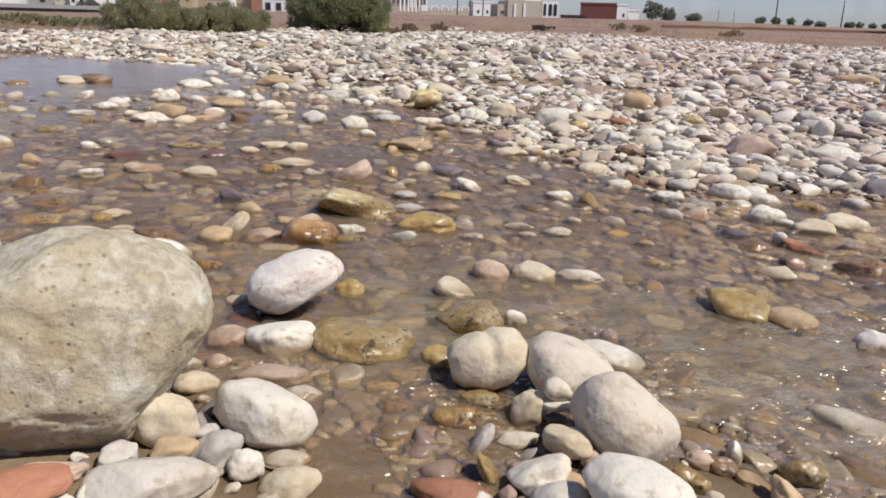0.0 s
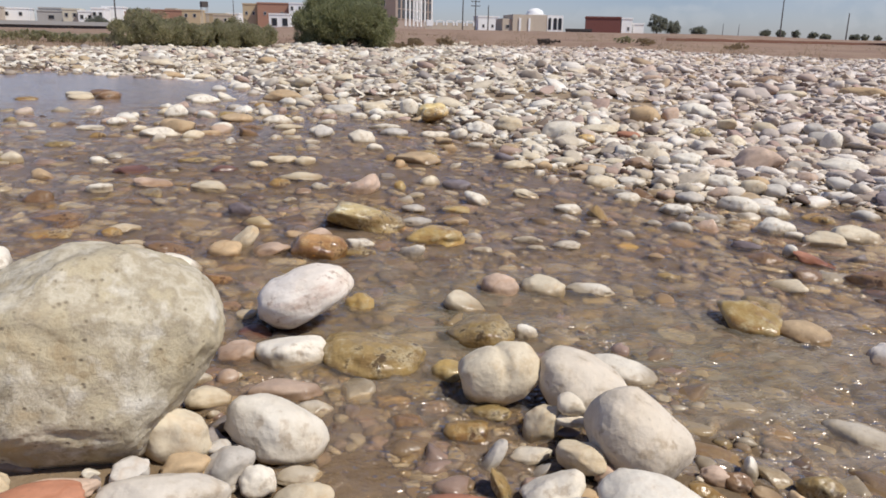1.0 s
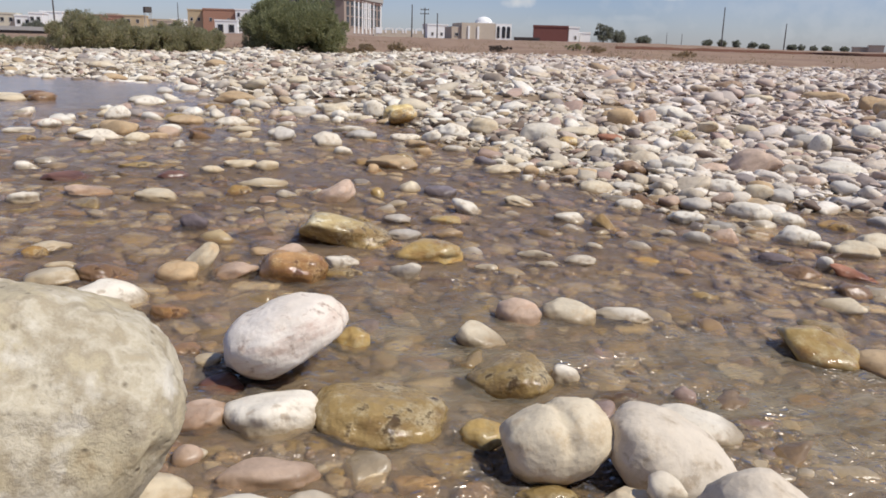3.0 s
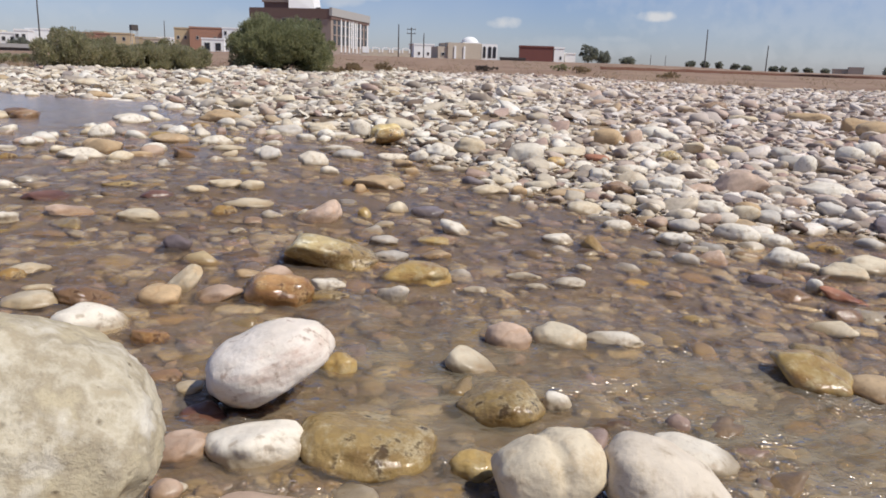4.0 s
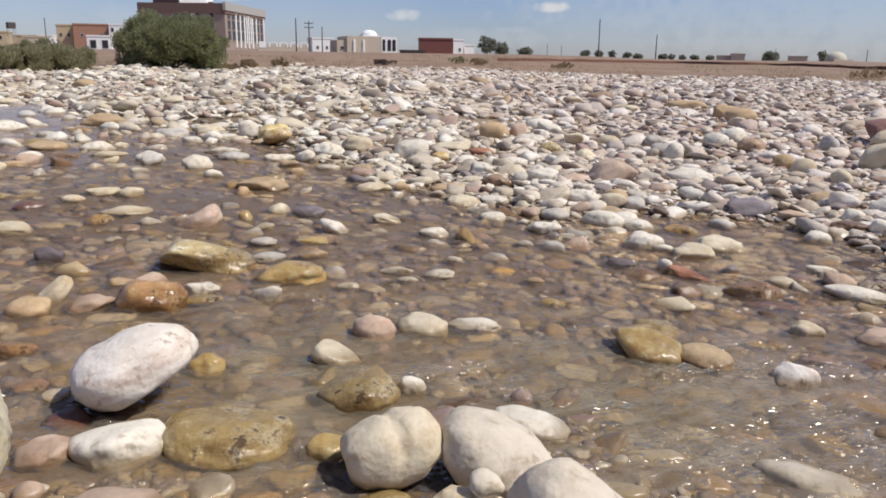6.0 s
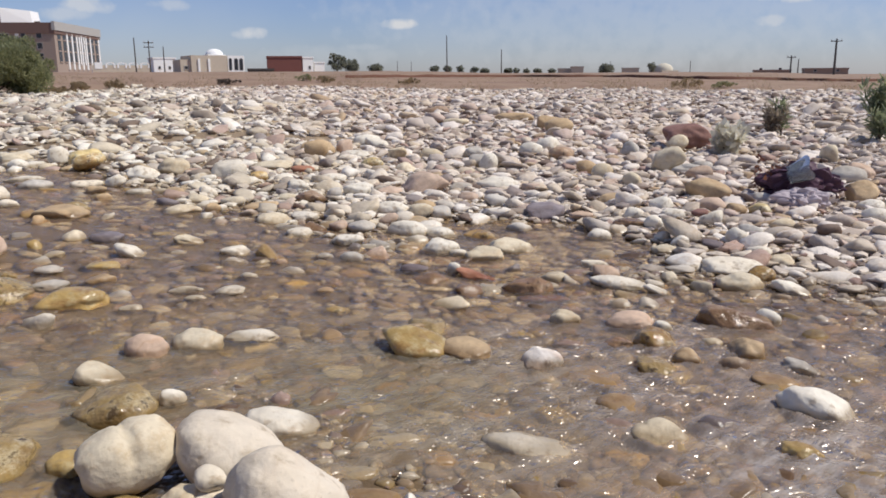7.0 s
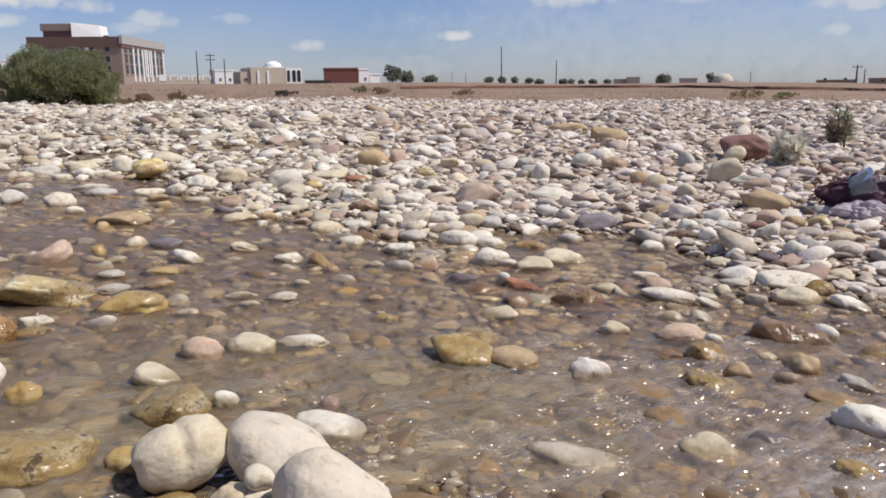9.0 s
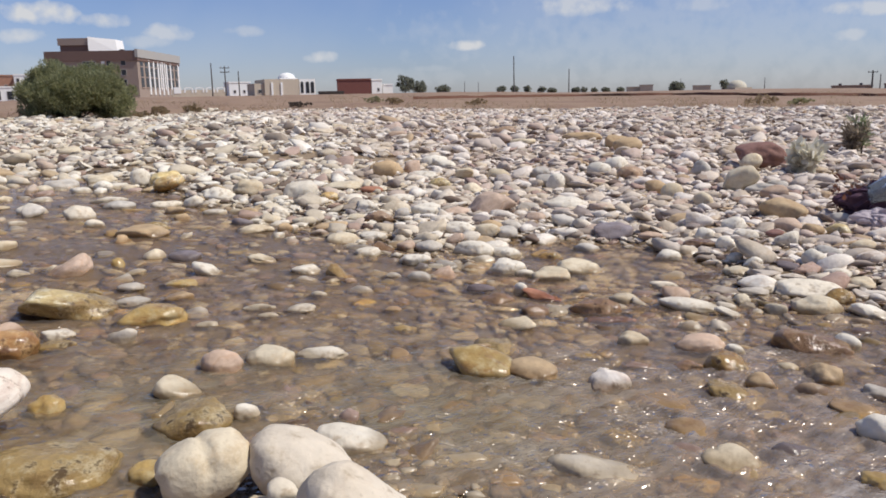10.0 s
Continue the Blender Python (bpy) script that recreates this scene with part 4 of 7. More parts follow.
stone("pink", (1.453, 3.252, 0.009), (0.049, 0.040, 0.027), -25, -30, 645, 2, 0.26, 3)
stone("white", (1.528, 3.393, 0.028), (0.080, 0.064, 0.042), -25, 5, 646, 1, 0.26, 4)
stone("tan", (1.692, 3.437, 0.019), (0.061, 0.049, 0.038), -27, 0, 647, 3, 0.26, 3)
stone("grey", (1.823, 3.481, 0.010), (0.054, 0.043, 0.032), -29, 0, 648, 1, 0.26, 3)
stone("yellow", (0.844, 2.367, -0.017), (0.046, 0.037, 0.024), -20, 0, 649, 2, 0.26, 4)
stone("white", (0.530, 2.325, 0.028), (0.045, 0.020, 0.012), -12, 0, 650, 1, 0.26, 4)
stone("white", (0.549, 2.237, 0.025), (0.034, 0.016, 0.010), -13, 0, 651, 3, 0.26, 3)
stone("white", (0.640, 2.293, 0.021), (0.048, 0.034, 0.014), -15, 0, 652, 1, 0.26, 4)
stone("grey", (1.110, 2.634, -0.000), (0.046, 0.037, 0.021), -23, 0, 654, 1, 0.26, 3)
stone("dark", (1.266, 2.447, -0.014), (0.056, 0.035, 0.017), -29, 0, 655, 3, 0.26, 4)
stone("tan", (1.061, 2.455, -0.028), (0.056, 0.045, 0.017), -24, 0, 656, 1, 0.26, 4)
stone("grey", (1.141, 2.377, -0.031), (0.059, 0.038, 0.018), -27, 0, 657, 2, 0.26, 4)
stone("white", (1.271, 2.223, -0.039), (0.055, 0.025, 0.014), -32, 5, 658, 1, 0.26, 4)
stone("pink", (0.856, 2.610, 0.015), (0.023, 0.019, 0.015), -18, 0, 659, 3, 0.26, 3)
stone("grey", (1.023, 2.674, 0.006), (0.029, 0.023, 0.013), -21, 0, 660, 1, 0.26, 3)
stone("white", (0.724, 2.445, 0.019), (0.028, 0.022, 0.013), -16, 0, 661, 2, 0.26, 3)
stone("tan", (0.913, 2.245, 0.003), (0.027, 0.022, 0.010), -23, 0, 662, 1, 0.26, 3)
stone("white", (0.379, 2.178, 0.034), (0.034, 0.015, 0.010), -8, 0, 663, 3, 0.26, 3)
stone("white", (1.312, 2.056, -0.048), (0.051, 0.041, 0.020), -35, 0, 664, 1, 0.26, 4)
stone("streaked", (1.249, 1.556, -0.032), (0.050, 0.038, 0.038), -30, 25, 665, 2, 0.26, 4)
stone("brown", (1.539, 2.145, -0.040), (0.082, 0.065, 0.045), -29, -8, 667, 5, 0.35, 4)
stone("white", (1.811, 2.047, -0.032), (0.092, 0.050, 0.028), -36, 4, 668, 1, 0.17, 4)
stone("white", (1.884, 1.930, -0.032), (0.055, 0.025, 0.014), -39, 20, 669, 2, 0.26, 4)
stone("cream", (2.157, 1.893, -0.028), (0.071, 0.057, 0.035), -44, 3, 670, 1, 0.26, 4)
stone("white", (2.256, 1.783, -0.031), (0.065, 0.052, 0.025), -48, 20, 671, 3, 0.26, 4)
stone("pink", (1.623, 1.717, -0.032), (0.071, 0.057, 0.026), -37, -8, 672, 1, 0.26, 4)
stone("white", (1.665, 1.642, -0.032), (0.031, 0.025, 0.023), -39, 20, 673, 2, 0.26, 3)
stone("ochre", (1.584, 1.565, -0.039), (0.057, 0.046, 0.035), -39, 15, 674, 1, 0.26, 4)
stone("brown", (1.864, 1.603, -0.039), (0.101, 0.081, 0.048), -44, 5, 675, 3, 0.26, 4, None, 0.82)
stone("white", (1.957, 1.575, -0.032), (0.035, 0.028, 0.035), -46, 0, 676, 1, 0.26, 3)
stone("tan", (1.727, 1.416, -0.032), (0.048, 0.038, 0.032), -45, 0, 677, 2, 0.26, 4)
stone("cream", (1.703, 1.497, -0.032), (0.027, 0.022, 0.014), -43, 0, 678, 1, 0.26, 3)
stone("cream", (1.470, 1.815, -0.032), (0.042, 0.034, 0.026), -32, 0, 679, 3, 0.26, 4)
stone("brown", (1.495, 1.596, -0.035), (0.036, 0.029, 0.015), -36, 0, 680, 1, 0.26, 4)
stone("cream", (1.275, 1.135, -0.046), (0.066, 0.052, 0.028), -40, 20, 682, 1, 0.26, 4)
stone("tan", (1.301, 1.440, -0.053), (0.079, 0.063, 0.029), -34, 0, 683, 3, 0.26, 4)
stone("olive", (1.484, 1.415, -0.055), (0.072, 0.058, 0.032), -39, 25, 684, 1, 0.26, 4)
stone("grey", (1.023, 1.516, -0.043), (0.055, 0.044, 0.019), -24, 0, 685, 2, 0.26, 4)
stone("slate", (1.402, 1.143, -0.057), (0.058, 0.046, 0.035), -44, 0, 686, 1, 0.26, 4)
stone("tan", (1.279, 1.305, -0.053), (0.058, 0.047, 0.029), -36, 0, 687, 3, 0.26, 4)
stone("tan", (1.668, 1.256, -0.047), (0.058, 0.046, 0.023), -47, 10, 688, 1, 0.26, 4)
stone("white", (1.625, 1.098, -0.034), (0.080, 0.050, 0.037), -49, 18, 689, 2, 0.26, 4)
stone("yellow", (1.448, 0.987, -0.035), (0.034, 0.027, 0.017), -49, 0, 690, 1, 0.26, 4)
stone("tan", (0.864, 1.521, -0.032), (0.037, 0.030, 0.017), -18, 0, 691, 3, 0.26, 4)
stone("cream", (0.782, 1.432, -0.022), (0.042, 0.033, 0.013), -17, 0, 692, 1, 0.26, 4)
stone("cream", (0.797, 1.282, -0.021), (0.048, 0.032, 0.014), -19, 0, 694, 1, 0.26, 4)
stone("pink", (0.998, 1.338, -0.049), (0.041, 0.033, 0.012), -26, 0, 695, 3, 0.26, 4)
stone("olive", (1.129, 1.308, -0.055), (0.042, 0.033, 0.015), -31, 0, 696, 1, 0.26, 4)
stone("cream", (0.693, 1.197, -0.015), (0.041, 0.026, 0.012), -16, 0, 697, 2, 0.26, 4)
stone("tan", (0.842, 1.193, -0.026), (0.036, 0.029, 0.014), -22, 0, 698, 1, 0.26, 4)
stone("olive", (1.304, 1.772, -0.054), (0.046, 0.037, 0.020), -29, 0, 699, 3, 0.26, 4)
stone("tan", (1.576, 1.436, -0.032), (0.032, 0.026, 0.024), -41, 0, 700, 1, 0.26, 3)
stone("maroon", (1.534, 2.028, -0.049), (0.074, 0.033, 0.022), -31, 0, 701, 2, 0.26, 4)
stone("grey", (1.765, 1.285, -0.032), (0.038, 0.031, 0.018), -49, 0, 702, 1, 0.26, 4)
stone("ochre", (1.166, 1.110, -0.051), (0.043, 0.028, 0.013), -37, 0, 703, 3, 0.26, 4)
stone("cream", (1.489, 1.297, -0.056), (0.034, 0.027, 0.018), -42, 0, 704, 1, 0.26, 4)
stone("pink", (1.367, 1.244, -0.054), (0.031, 0.025, 0.020), -40, 0, 705, 2, 0.26, 4)
stone("grey", (0.898, 1.365, -0.039), (0.041, 0.033, 0.015), -22, 0, 706, 1, 0.26, 4)
stone("maroon", (4.658, 5.114, 0.142), (0.215, 0.172, 0.115), -40, 5, 707, 3, 0.30, 4)
stone("cream", (3.601, 4.055, 0.112), (0.130, 0.085, 0.085), -39, -38, 708, 4, 0.25, 4, None, 0.78)
stone("cream", (4.377, 4.895, 0.106), (0.080, 0.064, 0.062), -39, -30, 709, 2, 0.26, 3)
stone("tan", (3.165, 3.173, 0.041), (0.113, 0.090, 0.065), -42, 5, 710, 1, 0.26, 4)
stone("tan", (3.757, 2.773, 0.039), (0.082, 0.066, 0.069), -51, -20, 711, 3, 0.26, 4)
stone("pink", (4.468, 3.378, 0.046), (0.104, 0.083, 0.055), -51, 10, 712, 1, 0.26, 4)
stone("cream", (4.945, 3.989, 0.071), (0.067, 0.054, 0.083), -49, 0, 713, 2, 0.26, 3)
stone("white", (3.615, 2.591, 0.017), (0.065, 0.052, 0.032), -52, 0, 714, 1, 0.26, 3)
stone("grey", (3.786, 3.946, 0.051), (0.080, 0.064, 0.047), -41, 0, 715, 3, 0.26, 3)
stone("white", (2.734, 2.665, 0.012), (0.055, 0.044, 0.038), -42, -20, 716, 1, 0.26, 3)
stone("olive", (3.076, 2.742, 0.014), (0.053, 0.042, 0.034), -45, 0, 717, 2, 0.26, 3)
stone("tan", (2.983, 2.789, 0.015), (0.048, 0.038, 0.032), -43, 10, 718, 1, 0.26, 3)
stone("brown", (3.282, 3.629, 0.032), (0.069, 0.055, 0.033), -39, 0, 719, 3, 0.26, 3)
stone("white", (2.683, 2.862, 0.008), (0.053, 0.042, 0.025), -39, 0, 720, 1, 0.26, 3)
stone("white", (2.531, 2.939, 0.004), (0.047, 0.038, 0.034), -37, 0, 721, 2, 0.26, 3)
stone("grey", (3.327, 2.969, 0.019), (0.057, 0.046, 0.032), -45, 10, 722, 1, 0.26, 3)
stone("cream", (2.936, 2.469, 0.005), (0.058, 0.047, 0.028), -46, 0, 723, 3, 0.26, 3)
stone("white", (2.281, 2.058, -0.019), (0.099, 0.079, 0.034), -44, 0, 724, 1, 0.26, 4)
stone("ochre", (2.294, 1.932, -0.023), (0.044, 0.035, 0.030), -46, 0, 725, 2, 0.26, 3)
stone("slate", (2.212, 3.197, 0.001), (0.090, 0.072, 0.039), -30, 0, 726, 1, 0.26, 4)
stone("white", (2.193, 2.719, -0.032), (0.054, 0.043, 0.034), -34, 0, 727, 3, 0.26, 3)
stone("white", (2.472, 2.713, -0.001), (0.046, 0.037, 0.038), -38, 30, 728, 1, 0.26, 3)
stone("white", (2.359, 2.416, -0.010), (0.037, 0.029, 0.034), -40, 0, 730, 1, 0.26, 3)
stone("pink", (2.937, 2.892, 0.021), (0.066, 0.053, 0.041), -42, 0, 732, 1, 0.26, 3)
stone("grey", (1.982, 3.018, -0.032), (0.057, 0.046, 0.025), -29, 0, 734, 1, 0.26, 3)
stone("tan", (2.683, 3.278, 0.017), (0.096, 0.077, 0.033), -36, 0, 735, 3, 0.26, 4)
stone("cream", (3.072, 3.987, 0.053), (0.078, 0.063, 0.058), -34, 0, 737, 3, 0.26, 3)
stone("brown", (3.279, 4.792, 0.078), (0.092, 0.074, 0.063), -32, 0, 738, 1, 0.26, 3)
stone("tan", (4.706, 7.418, 0.120), (0.163, 0.131, 0.096), -30, 0, 739, 3, 0.26, 4)
stone("white", (2.750, 3.027, 0.018), (0.058, 0.046, 0.039), -39, 0, 740, 1, 0.26, 3)
stone("grey", (3.629, 3.880, 0.047), (0.092, 0.074, 0.045), -40, 0, 741, 2, 0.26, 4)
stone("cream", (3.057, 3.668, 0.036), (0.058, 0.046, 0.050), -37, 0, 743, 3, 0.26, 3)
stone("grey", (2.650, 4.810, 0.063), (0.089, 0.071, 0.056), -26, 0, 744, 1, 0.26, 3)
stone("white", (3.254, 5.186, 0.081), (0.093, 0.074, 0.062), -29, 0, 745, 2, 0.26, 3)
stone("white", (3.552, 5.446, 0.090), (0.098, 0.079, 0.060), -31, 0, 746, 1, 0.26, 3)
stone("grey", (3.907, 4.853, 0.077), (0.066, 0.053, 0.076), -36, 0, 747, 3, 0.26, 3)
stone("cream", (2.454, 5.200, 0.080), (0.089, 0.071, 0.054), -22, 0, 748, 1, 0.26, 3)
stone("white", (2.240, 6.054, 0.122), (0.112, 0.090, 0.067), -17, 0, 749, 2, 0.26, 3)
stone("tan", (3.073, 4.171, 0.058), (0.073, 0.058, 0.051), -33, 0, 750, 1, 0.26, 3)
stone("white", (2.515, 2.173, -0.014), (0.049, 0.039, 0.021), -45, 0, 751, 3, 0.26, 3)
stone("cream", (2.481, 2.034, -0.017), (0.051, 0.041, 0.025), -47, 0, 752, 1, 0.26, 4)
stone("grey", (2.734, 2.434, 0.002), (0.049, 0.039, 0.030), -45, 0, 753, 2, 0.26, 3)
stone("white", (2.579, 2.349, 0.002), (0.044, 0.036, 0.039), -44, 0, 754, 1, 0.26, 3)
stone("cream", (2.256, 2.372, -0.026), (0.056, 0.045, 0.021), -39, 0, 756, 1, 0.26, 4)
stone("grey", (2.118, 2.120, -0.032), (0.051, 0.041, 0.019), -40, 0, 757, 2, 0.26, 4)
stone("grey", (2.104, 3.501, 0.013), (0.062, 0.050, 0.034), -27, 0, 758, 1, 0.26, 3)
stone("pink", (2.012, 3.629, 0.017), (0.053, 0.042, 0.035), -25, 0, 759, 3, 0.26, 3)
stone("white", (1.904, 2.319, -0.032), (0.053, 0.029, 0.016), -34, 0, 760, 1, 0.26, 4)
stone("pink", (2.322, 3.064, -0.008), (0.057, 0.045, 0.024), -33, 0, 761, 2, 0.26, 3)
stone("brown", (2.428, 2.828, -0.013), (0.066, 0.052, 0.022), -37, 0, 762, 1, 0.26, 4)
stone("maroon", (2.802, 2.823, 0.009), (0.046, 0.037, 0.021), -41, 0, 763, 3, 0.26, 3)
stone("dark", (2.450, 2.338, -0.013), (0.052, 0.041, 0.016), -42, 10, 764, 1, 0.26, 3)
stone("white", (2.369, 2.537, -0.015), (0.035, 0.028, 0.027), -39, 0, 765, 2, 0.26, 3)
stone("cream", (-2.715, 6.474, 0.108), (0.111, 0.089, 0.041), 25, 0, 766, 1, 0.26, 3)
stone("brown", (-2.561, 6.615, 0.098), (0.130, 0.104, 0.052), 23, 0, 767, 3, 0.26, 4)
stone("white", (-1.532, 5.308, 0.108), (0.068, 0.055, 0.057), 18, -10, 768, 4, 0.26, 3)
stone("cream", (-1.557, 5.170, 0.108), (0.052, 0.041, 0.037), 19, 0, 769, 2, 0.26, 3)
stone("white", (-1.652, 6.366, 0.108), (0.133, 0.106, 0.045), 16, 0, 770, 1, 0.26, 4)
stone("white", (-1.451, 6.371, 0.108), (0.060, 0.048, 0.020), 15, 0, 771, 3, 0.26, 3)
stone("tan", (-1.043, 6.497, 0.125), (0.164, 0.132, 0.065), 11, 0, 772, 1, 0.26, 4)
stone("ochre", (-1.075, 5.937, 0.102), (0.090, 0.072, 0.032), 12, 0, 773, 2, 0.26, 3)
stone("pink", (-1.674, 4.626, 0.108), (0.076, 0.060, 0.032), 23, 0, 774, 1, 0.26, 3)
stone("white", (-1.672, 4.275, 0.108), (0.079, 0.054, 0.024), 24, 0, 775, 3, 0.26, 4)
stone("ochre", (-1.518, 4.003, 0.103), (0.043, 0.034, 0.025), 24, 0, 776, 1, 0.26, 3)
stone("olive", (-1.541, 3.647, 0.103), (0.072, 0.058, 0.025), 26, 0, 777, 2, 0.26, 4)
stone("tan", (-1.261, 4.450, 0.108), (0.105, 0.084, 0.049), 19, 0, 778, 1, 0.26, 4)
stone("white", (-1.236, 4.089, 0.108), (0.116, 0.093, 0.039), 20, 3, 779, 3, 0.26, 4)
stone("cream", (-1.031, 4.025, 0.108), (0.060, 0.048, 0.034), 17, 0, 780, 1, 0.26, 3)
stone("pink", (-1.302, 5.187, 0.108), (0.089, 0.071, 0.031), 16, 0, 781, 2, 0.26, 3)
stone("tan", (-0.981, 4.150, 0.108), (0.067, 0.053, 0.023), 16, 0, 782, 1, 0.26, 3)
stone("white", (-0.984, 4.434, 0.108), (0.067, 0.053, 0.035), 15, 0, 783, 3, 0.26, 3)
stone("yellow", (-1.093, 5.086, 0.101), (0.106, 0.085, 0.036), 14, 5, 784, 1, 0.26, 4)
stone("white", (-0.745, 4.827, 0.108), (0.090, 0.072, 0.041), 11, 0, 785, 2, 0.26, 4)
stone("white", (-0.398, 4.291, 0.108), (0.068, 0.054, 0.042), 8, 15, 786, 1, 0.26, 3)
stone("white", (-0.394, 3.899, 0.108), (0.039, 0.031, 0.018), 8, 0, 787, 3, 0.26, 3)
stone("white", (-0.431, 4.797, 0.108), (0.062, 0.050, 0.027), 7, 0, 788, 1, 0.26, 3)
stone("white", (-0.163, 4.051, 0.107), (0.076, 0.061, 0.061), 5, 0, 789, 3, 0.26, 4)
stone("white", (-0.067, 3.806, 0.096), (0.044, 0.035, 0.025), 4, 10, 790, 1, 0.26, 3)
stone("grey", (0.001, 4.344, 0.104), (0.079, 0.063, 0.047), 2, 0, 791, 3, 0.26, 4)
stone("tan", (0.154, 3.557, 0.078), (0.106, 0.085, 0.042), -0, 0, 792, 4, 0.26, 4)
stone("yellow", (0.222, 5.212, 0.144), (0.102, 0.082, 0.068), -1, 0, 793, 4, 0.26, 4)
stone("white", (0.039, 5.610, 0.141), (0.065, 0.052, 0.070), 1, 0, 794, 3, 0.26, 3)
stone("white", (-0.277, 5.208, 0.108), (0.076, 0.060, 0.037), 5, 0, 795, 3, 0.26, 3)
stone("cream", (-0.221, 5.762, 0.119), (0.105, 0.084, 0.052), 4, 0, 796, 1, 0.26, 4)
stone("white", (-3.616, 9.380, 0.108), (0.094, 0.075, 0.054), 22, 0, 797, 2, 0.26, 3)
stone("tan", (-2.924, 9.435, 0.122), (0.143, 0.114, 0.068), 18, 0, 798, 1, 0.26, 3)
stone("white", (-3.074, 9.432, 0.109), (0.095, 0.076, 0.051), 19, 0, 799, 3, 0.26, 3)
stone("tan", (-2.255, 11.617, 0.227), (0.177, 0.141, 0.084), 12, 0, 800, 1, 0.26, 3)
stone("white", (-1.151, 3.174, 0.108), (0.049, 0.039, 0.024), 24, 10, 801, 2, 0.26, 3)
stone("grey", (-1.153, 3.327, 0.108), (0.042, 0.034, 0.015), 23, 0, 802, 1, 0.26, 3)
stone("cream", (-0.433, 3.324, 0.108), (0.062, 0.049, 0.023), 11, 0, 803, 3, 0.26, 4)
stone("cream", (-0.331, 3.310, 0.101), (0.047, 0.038, 0.031), 9, 0, 804, 1, 0.26, 3)
stone("cream", (-0.651, 4.929, 0.108), (0.053, 0.043, 0.025), 10, 0, 806, 1, 0.26, 3)
stone("olive", (-0.802, 3.269, 0.104), (0.070, 0.031, 0.018), 17, 0, 807, 3, 0.26, 4)
stone("brown", (-0.837, 4.477, 0.104), (0.080, 0.036, 0.022), 13, 0, 808, 1, 0.26, 4)
stone("cream", (-0.634, 4.499, 0.108), (0.097, 0.044, 0.026), 10, 0, 809, 2, 0.26, 4)
stone("grey", (-0.448, 5.562, 0.108), (0.121, 0.097, 0.052), 6, 0, 810, 1, 0.26, 4)
stone("white", (-1.687, 7.717, 0.108), (0.112, 0.089, 0.056), 14, 0, 811, 3, 0.26, 3)
stone("cream", (-2.535, 9.305, 0.118), (0.134, 0.107, 0.054), 16, 0, 812, 1, 0.26, 3)
stone("white", (-1.787, 7.898, 0.108), (0.074, 0.059, 0.046), 14, 0, 813, 2, 0.26, 3)
stone("grey", (-1.821, 7.403, 0.108), (0.080, 0.064, 0.048), 15, 0, 814, 1, 0.26, 3)
stone("cream", (-0.804, 6.613, 0.116), (0.096, 0.077, 0.033), 9, 0, 815, 3, 0.26, 3)
stone("white", (-0.078, 5.372, 0.109), (0.070, 0.056, 0.035), 3, 0, 816, 1, 0.26, 3)
stone("cream", (-0.781, 8.535, 0.170), (0.124, 0.099, 0.062), 6, 0, 817, 2, 0.26, 3)
stone("white", (0.223, 4.400, 0.092), (0.070, 0.056, 0.032), -1, 0, 818, 1, 0.26, 3)
stone("white", (-0.075, 4.595, 0.108), (0.100, 0.045, 0.026), 3, 0, 819, 3, 0.26, 4)
stone("white", (0.510, 4.647, 0.106), (0.084, 0.067, 0.050), -5, 0, 820, 1, 0.26, 4)
stone("cream", (0.670, 4.744, 0.120), (0.086, 0.069, 0.067), -7, 0, 821, 2, 0.26, 4)
stone("white", (0.961, 4.490, 0.111), (0.097, 0.077, 0.067), -11, 0, 822, 1, 0.20, 4)
stone("ochre", (1.097, 4.412, 0.085), (0.055, 0.044, 0.037), -13, 0, 823, 3, 0.26, 3)
stone("tan", (1.725, 5.594, 0.124), (0.117, 0.093, 0.068), -16, 0, 824, 1, 0.26, 4)
stone("pink", (1.937, 5.623, 0.119), (0.066, 0.053, 0.071), -18, 0, 825, 4, 0.26, 3)
stone("white", (1.950, 5.399, 0.090), (0.102, 0.082, 0.033), -19, 0, 826, 1, 0.26, 4)
stone("white", (2.279, 5.899, 0.108), (0.114, 0.091, 0.049), -21, 20, 827, 3, 0.26, 4)
stone("red", (1.398, 4.703, 0.081), (0.075, 0.060, 0.025), -16, 0, 828, 1, 0.26, 3)
stone("olive", (1.890, 4.846, 0.079), (0.073, 0.059, 0.045), -21, 0, 831, 3, 0.26, 3)
stone("cream", (1.267, 4.832, 0.096), (0.113, 0.090, 0.035), -14, 0, 832, 1, 0.26, 4)
stone("cream", (0.621, 3.628, 0.051), (0.084, 0.067, 0.028), -8, -5, 833, 2, 0.26, 4)
stone("slate", (0.581, 3.819, 0.055), (0.054, 0.043, 0.036), -7, 0, 834, 1, 0.26, 3)
stone("white", (0.757, 3.773, 0.049), (0.053, 0.042, 0.021), -10, 0, 835, 3, 0.26, 3)
stone("white", (0.782, 4.045, 0.068), (0.050, 0.040, 0.030), -9, 30, 836, 1, 0.26, 3)
stone("tan", (0.969, 3.655, 0.039), (0.079, 0.063, 0.026), -13, -5, 837, 2, 0.26, 4)
stone("brown", (1.229, 3.734, 0.052), (0.072, 0.057, 0.038), -17, 0, 838, 1, 0.26, 4)
stone("white", (1.236, 4.026, 0.068), (0.077, 0.062, 0.045), -16, 0, 839, 3, 0.26, 4)
stone("white", (1.495, 4.308, 0.065), (0.072, 0.058, 0.032), -18, 0, 840, 1, 0.26, 3)
stone("white", (1.519, 3.858, 0.054), (0.087, 0.070, 0.043), -21, 10, 841, 2, 0.26, 4)
